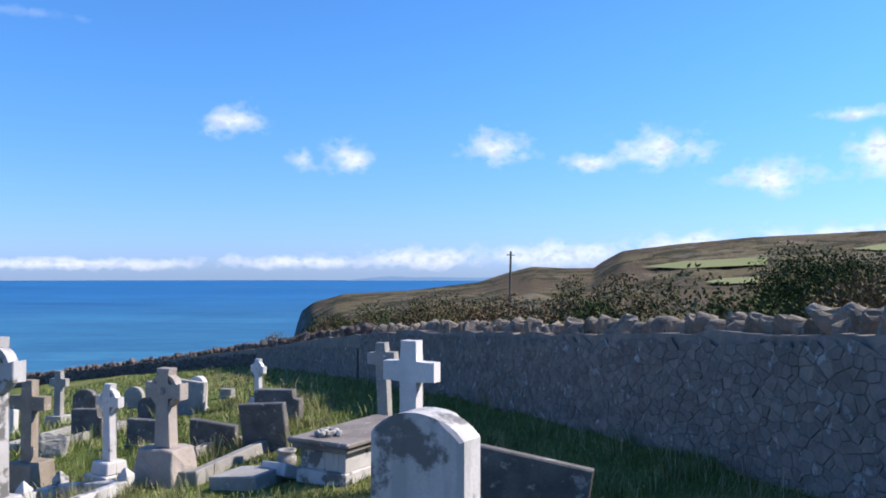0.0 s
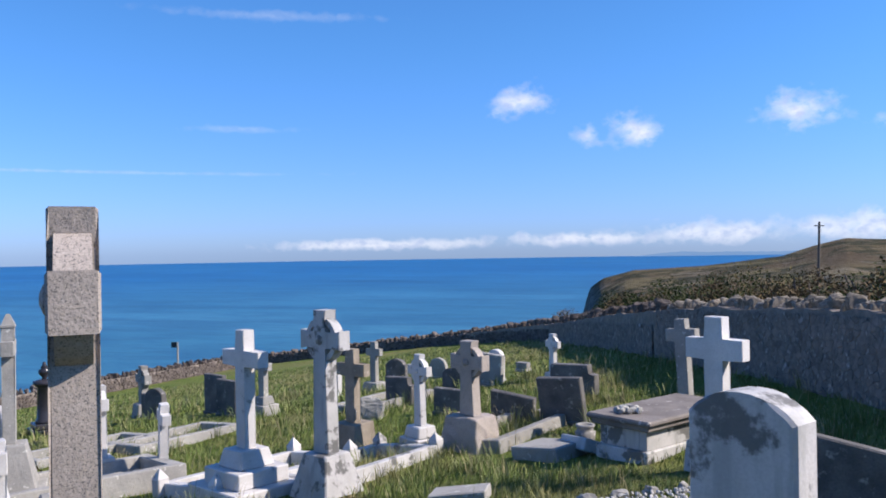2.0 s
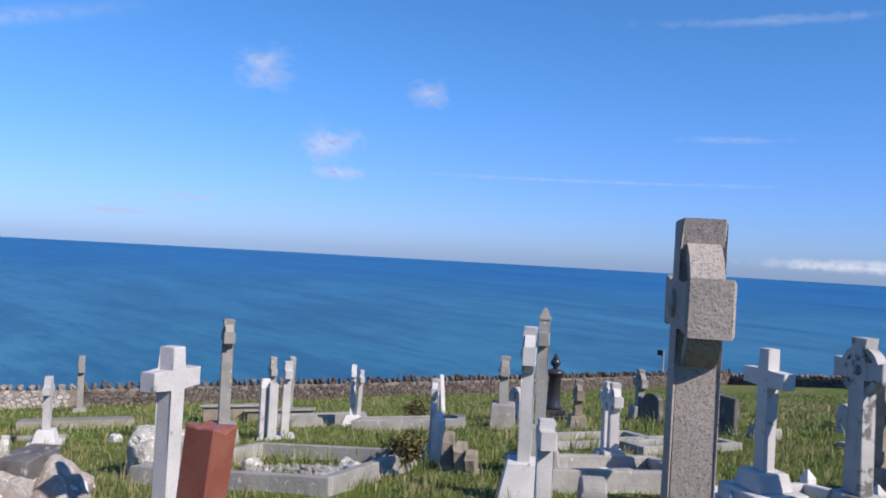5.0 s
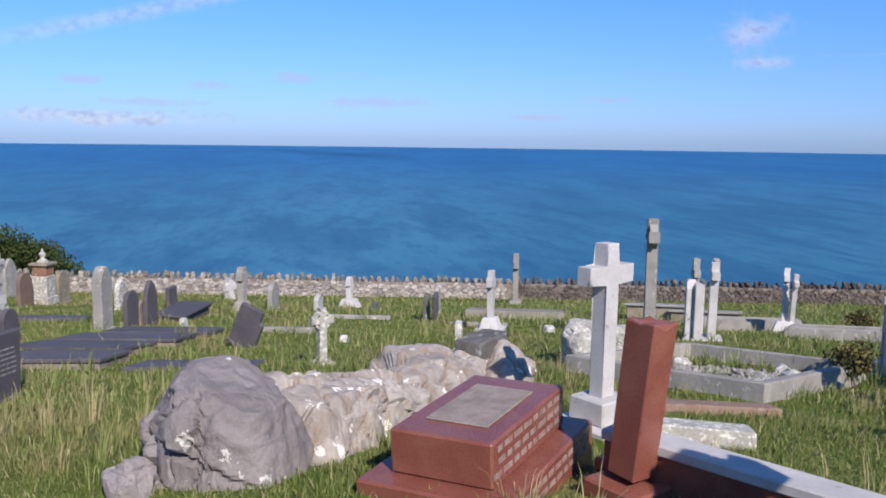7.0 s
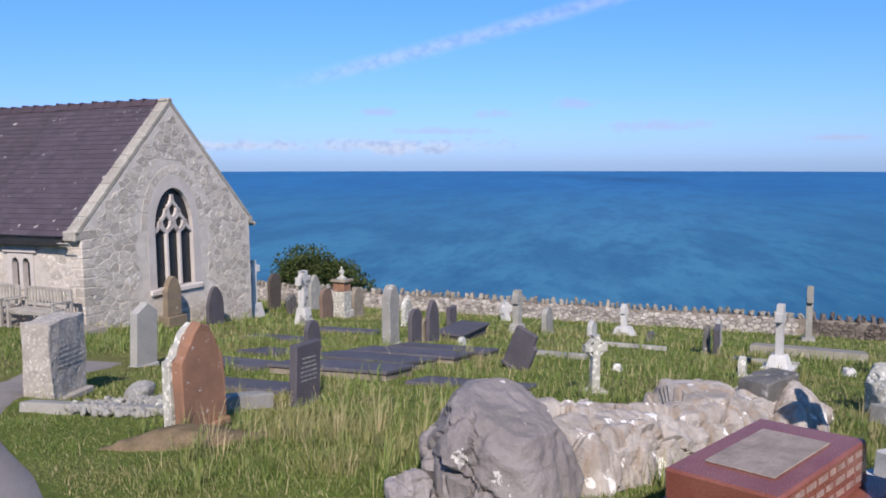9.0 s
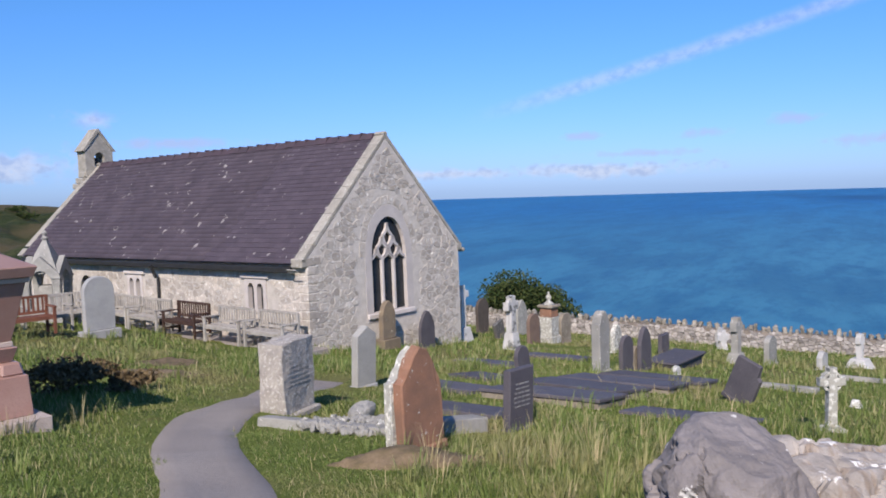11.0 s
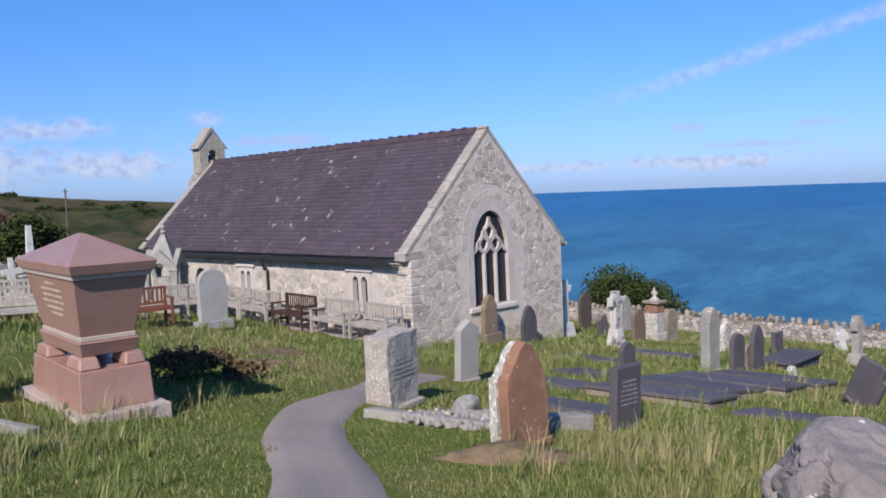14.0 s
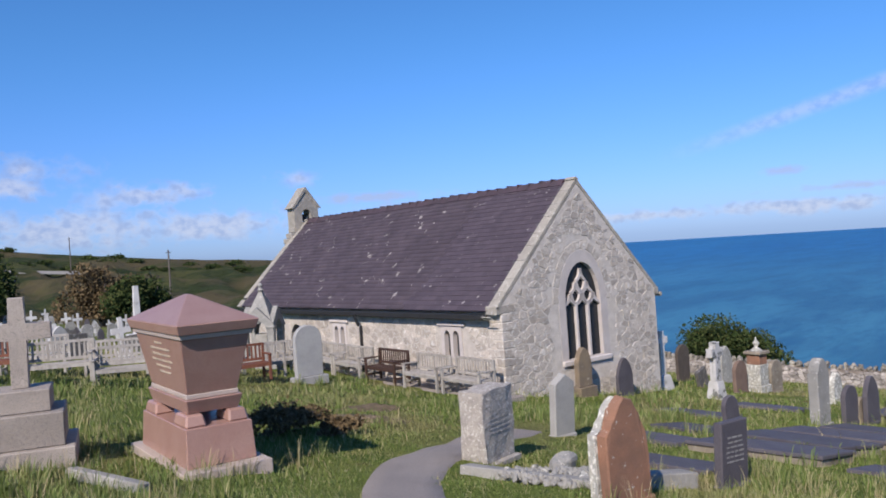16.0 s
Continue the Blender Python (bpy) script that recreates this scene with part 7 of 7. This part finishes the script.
def far_grave(kind, material, h, w):
    t = new("headstone" if kind != "cross" else "cross_gravestone")
    tagged(t, {"round": "weathered rounded headstone in the old cemetery", "cross": "white marble cross in the old cemetery", "flat": "square grey headstone in the old cemetery", "gothic": "pointed pale headstone in the old cemetery"}[kind], "headstone" if kind != "cross" else "cross gravestone", "graves in the old cemetery")
    bm = bm_new()
    if kind == "cross":
        plate(bm, [(-0.08, 0), (0.08, 0), (0.08, h * 0.62), (w / 2, h * 0.62), (w / 2, h * 0.75), (0.08, h * 0.75), (0.08, h), (-0.08, h), (-0.08, h * 0.75), (-w / 2, h * 0.75), (-w / 2, h * 0.62), (-0.08, h * 0.62)], 0.13)
        part("cross", bm, material, t)
        bm = bm_new()
        box(bm, 0.7, 0.6, 0.35, taper=0.7)
        part("base", bm, material, t)
    else:
        plate(bm, outline_of(kind, w, h), 0.14, bev=0.015)
        part("slab", bm, material, t)
        bm = bm_new()
        box(bm, w * 1.2, 0.34, 0.14, bev=0.01)
        part("base", bm, material, t)
    return t


KINDS = [far_grave("round", LIMESTONE, 1.1, 0.7), far_grave("cross", MARBLE, 1.7, 0.75), far_grave("flat", DARKSTONE, 0.9, 0.7), far_grave("gothic", MARBLE_DIRTY, 1.2, 0.7), far_grave("cross", LIMESTONE, 1.5, 0.7), far_grave("round", MARBLE, 0.9, 0.6), far_grave("gothic", SLATE, 1.2, 0.65)]
spots = []
for row in range(13):
    r = 30 + row * 4.2 + (row / 6) ** 2 * 3
    for k in range(13):
        a = 146.5 + k * 1.15 + rnd.uniform(-0.4, 0.4) + (0.5 if row % 2 else 0)
        rr = r + rnd.uniform(-1.2, 1.2)
        if rnd.random() < 0.2 or (a < 152 and 76 < rr < 96) or rr > 78 and rnd.random() < 0.5:
            continue
        x, y = -math.sin(radians(a)) * rr, math.cos(radians(a)) * rr
        z = max(float(land(x, y)), stand(a, rr, west_sky, west_low, 66, 340).z if rr > 66 else -99)
        spots.append((x, y, z))
for n, (x, y, z) in enumerate(spots):
    m = pose(x, y, z - 0.08, rnd.uniform(-4, 4), rnd.uniform(-4, 4), rnd.uniform(-25, -5)) @ Matrix.Scale(rnd.uniform(0.6, 0.95), 4)
    k = rnd.randrange(len(KINDS))
    if n < len(KINDS):
        KINDS[n].matrix_world = m
    else:
        copy_thing(KINDS[k], m)
ob = thing("obelisk", -23.0, -36.4, "slender white marble obelisk among graves", "obelisk", -15)
bm = bm_new()
box(bm, 0.9, 0.9, 0.5, bev=0.02)
part("base", bm, MARBLE, ob)
bm = bm_new()
box(bm, 0.34, 0.34, 2.3, z=0.5, taper=0.6)
part("shaft", bm, MARBLE, ob)


# ---- grass ----
def spread(n, r0, r1, seed):
    rng = np.random.default_rng(seed)
    r = np.sqrt(rng.uniform(r0**2, r1**2, n))
    a = np.radians(rng.uniform(-40, 168, n))
    x, y = -np.sin(a) * r - 0.4, np.cos(a) * r - 0.3
    keep = np.ones(n, bool)
    xw = np.interp(y, [p[1] for p in EAST], [p[0] for p in EAST])
    xn = np.interp(y, [p[1] for p in NORTH][::-1], [p[0] for p in NORTH][::-1])
    keep &= (x < xw - 0.25) & (x > xn + 0.3) & (y < 42)
    m = np.array(church.matrix_world.inverted())
    lx, ly = m[0, 0] * x + m[0, 1] * y + m[0, 3], m[1, 0] * x + m[1, 1] * y + m[1, 3]
    keep &= ~((lx > -1.55) & (lx < CH_W + 0.05) & (ly > -0.05) & (ly < CH_L + 0.5))
    for (ax, ay), (bx, by) in zip(PATHWAY, PATHWAY[1:]):
        dx, dy = bx - ax, by - ay
        t = np.clip(((x - ax) * dx + (y - ay) * dy) / (dx * dx + dy * dy), 0, 1)
        keep &= np.hypot(x - ax - t * dx, y - ay - t * dy) > 0.36 + 0.05 * np.sin(x * 9 + y * 7) + 0.05 * np.sin(x * 3.1 - y * 4.3)
    for sx, sy, hl, hw, rz in SLABS:
        c, s = math.cos(radians(rz)), math.sin(radians(rz))
        u, v = c * (x - sx) + s * (y - sy), -s * (x - sx) + c * (y - sy)
        keep &= ~((np.abs(u) < hl) & (np.abs(v) < hw))
    bare = np.sin(x * 0.9 + 1.3 * np.sin(y * 0.7)) * np.sin(y * 1.1 + 0.8 * np.sin(x * 0.6 + 2)) > 0.82
    keep &= ~(bare & (rng.uniform(size=n) < 0.85))
    return x[keep], y[keep], rng


def near_path(x, y):
    d = np.full(len(x), 9.0)
    for (ax, ay), (bx, by) in zip(PATHWAY, PATHWAY[1:]):
        dx, dy = bx - ax, by - ay
        t = np.clip(((x - ax) * dx + (y - ay) * dy) / (dx * dx + dy * dy), 0, 1)
        d = np.minimum(d, np.hypot(x - ax - t * dx, y - ay - t * dy))
    return d


def blades(name, n, r0, r1, height, width, seed, material, label, tall=1.0):
    x, y, rng = spread(n, r0, r1, seed)
    m = len(x)
    patch = 0.5 + 0.5 * np.sin(x * 1.7 + 2 * np.sin(y * 0.9)) * np.sin(y * 1.5 + 1.5 * np.sin(x * 1.1))
    h = height * (0.45 + 0.75 * patch) * rng.uniform(0.5, 1.25, m) * np.clip(0.3 + near_path(x, y) * 0.3, 0.3, 1.0) * tall
    z = turf_height(x, y) - 0.01
    a = rng.uniform(0, 2 * np.pi, m)
    wx, wy = np.cos(a) * width * 0.5, np.sin(a) * width * 0.5
    b = rng.uniform(0, 2 * np.pi, m)
    lean = h * rng.uniform(0.15, 0.75, m)
    tx, ty = np.cos(b) * lean + 0.15 * h, np.sin(b) * lean
    base = np.stack([x, y, z], -1)
    side = np.stack([wx, wy, 0 * wx], -1)
    mid = base + np.stack([tx * 0.32, ty * 0.32, h * 0.6], -1)
    tip = base + np.stack([tx, ty, h], -1)
    v = np.stack([base - side, base + side, mid + side * 0.7, tip, mid - side * 0.7], 1).reshape(-1, 3)
    f = np.arange(m)[:, None] * 5 + np.array([[0, 1, 2], [0, 2, 4], [4, 2, 3]]).reshape(1, 9)
    return tagged(raw_mesh(name, v, f.reshape(-1, 3), material), label, "grass", kind="stuff")


blades("grass", 310000, 0.3, 9, 0.08, 0.007, 1, BLADE, "rough green grass between the graves")
blades("grass", 180000, 9, 19, 0.11, 0.012, 2, BLADE, "rough green grass between the graves")
blades("grass", 100000, 19, 38, 0.14, 0.026, 3, BLADE, "rough green grass near the sea wall")
blades("dry_grass", 5000, 1.8, 12, 0.26, 0.006, 4, STRAW, "tall dry grass stalks among the graves")
blades("dry_grass", 9000, 12, 34, 0.28, 0.013, 5, STRAW, "tall dry grass stalks among the graves")


def tufts(name, n, r0, r1, height, width, seed, material, label, each=26):
    """Long grass in arching tufts, thickest in patches away from the path."""
    x, y, rng = spread(n, r0, r1, seed)
    patch = np.sin(x * 0.8 + 1.7 * np.sin(y * 0.55)) * np.sin(y * 0.9 + 1.2 * np.sin(x * 0.7 + 1)) + 0.35 * np.sin(2.3 * x - 1.9 * y)
    keep = (patch + rng.uniform(-0.5, 0.5, len(x)) > 0.15) & (near_path(x, y) > 1.2)
    x, y = np.repeat(x[keep], each), np.repeat(y[keep], each)
    m = len(x)
    a, r = rng.uniform(0, 2 * np.pi, m), rng.uniform(0, 1, m) ** 0.6
    spread_r = height * 0.45
    h = height * rng.uniform(0.45, 1.2, m) * np.repeat(rng.uniform(0.55, 1.15, m // each), each)
    x, y = x + np.cos(a) * r * spread_r, y + np.sin(a) * r * spread_r
    z = turf_height(x, y) - 0.01
    out = h * (0.12 + 0.65 * r) * rng.uniform(0.5, 1.2, m)
    tx, ty = np.cos(a) * out - 0.12 * h, np.sin(a) * out + 0.08 * h
    b = a + np.pi / 2
    side = np.stack([np.cos(b), np.sin(b), 0 * b], -1) * width * 0.5
    base = np.stack([x, y, z], -1)
    low = base + np.stack([tx * 0.22, ty * 0.22, h * 0.5], -1)
    mid = base + np.stack([tx * 0.58, ty * 0.58, h * 0.86], -1)
    tip = base + np.stack([tx * 1.1, ty * 1.1, h * 0.98], -1)
    v = np.stack([base - side, base + side, low + side * 0.85, low - side * 0.85, mid + side * 0.55, mid - side * 0.55, tip], 1).reshape(-1, 3)
    f = np.arange(m)[:, None] * 7 + np.array([[0, 1, 2], [0, 2, 3], [3, 2, 4], [3, 4, 5], [5, 4, 6]]).reshape(1, 15)
    return tagged(raw_mesh(name, v, f.reshape(-1, 3), material), label, "grass", kind="stuff")


tufts("grass_tufts", 2600, 2.2, 11, 0.2, 0.007, 11, BLADE, "long tufted green grass between the graves")
tufts("grass_tufts", 4200, 11, 24, 0.26, 0.013, 12, BLADE, "long tufted green grass between the graves", 16)
tufts("dry_grass", 500, 3.0, 14, 0.3, 0.006, 13, STRAW, "dry straw-coloured grass clumps", 22)
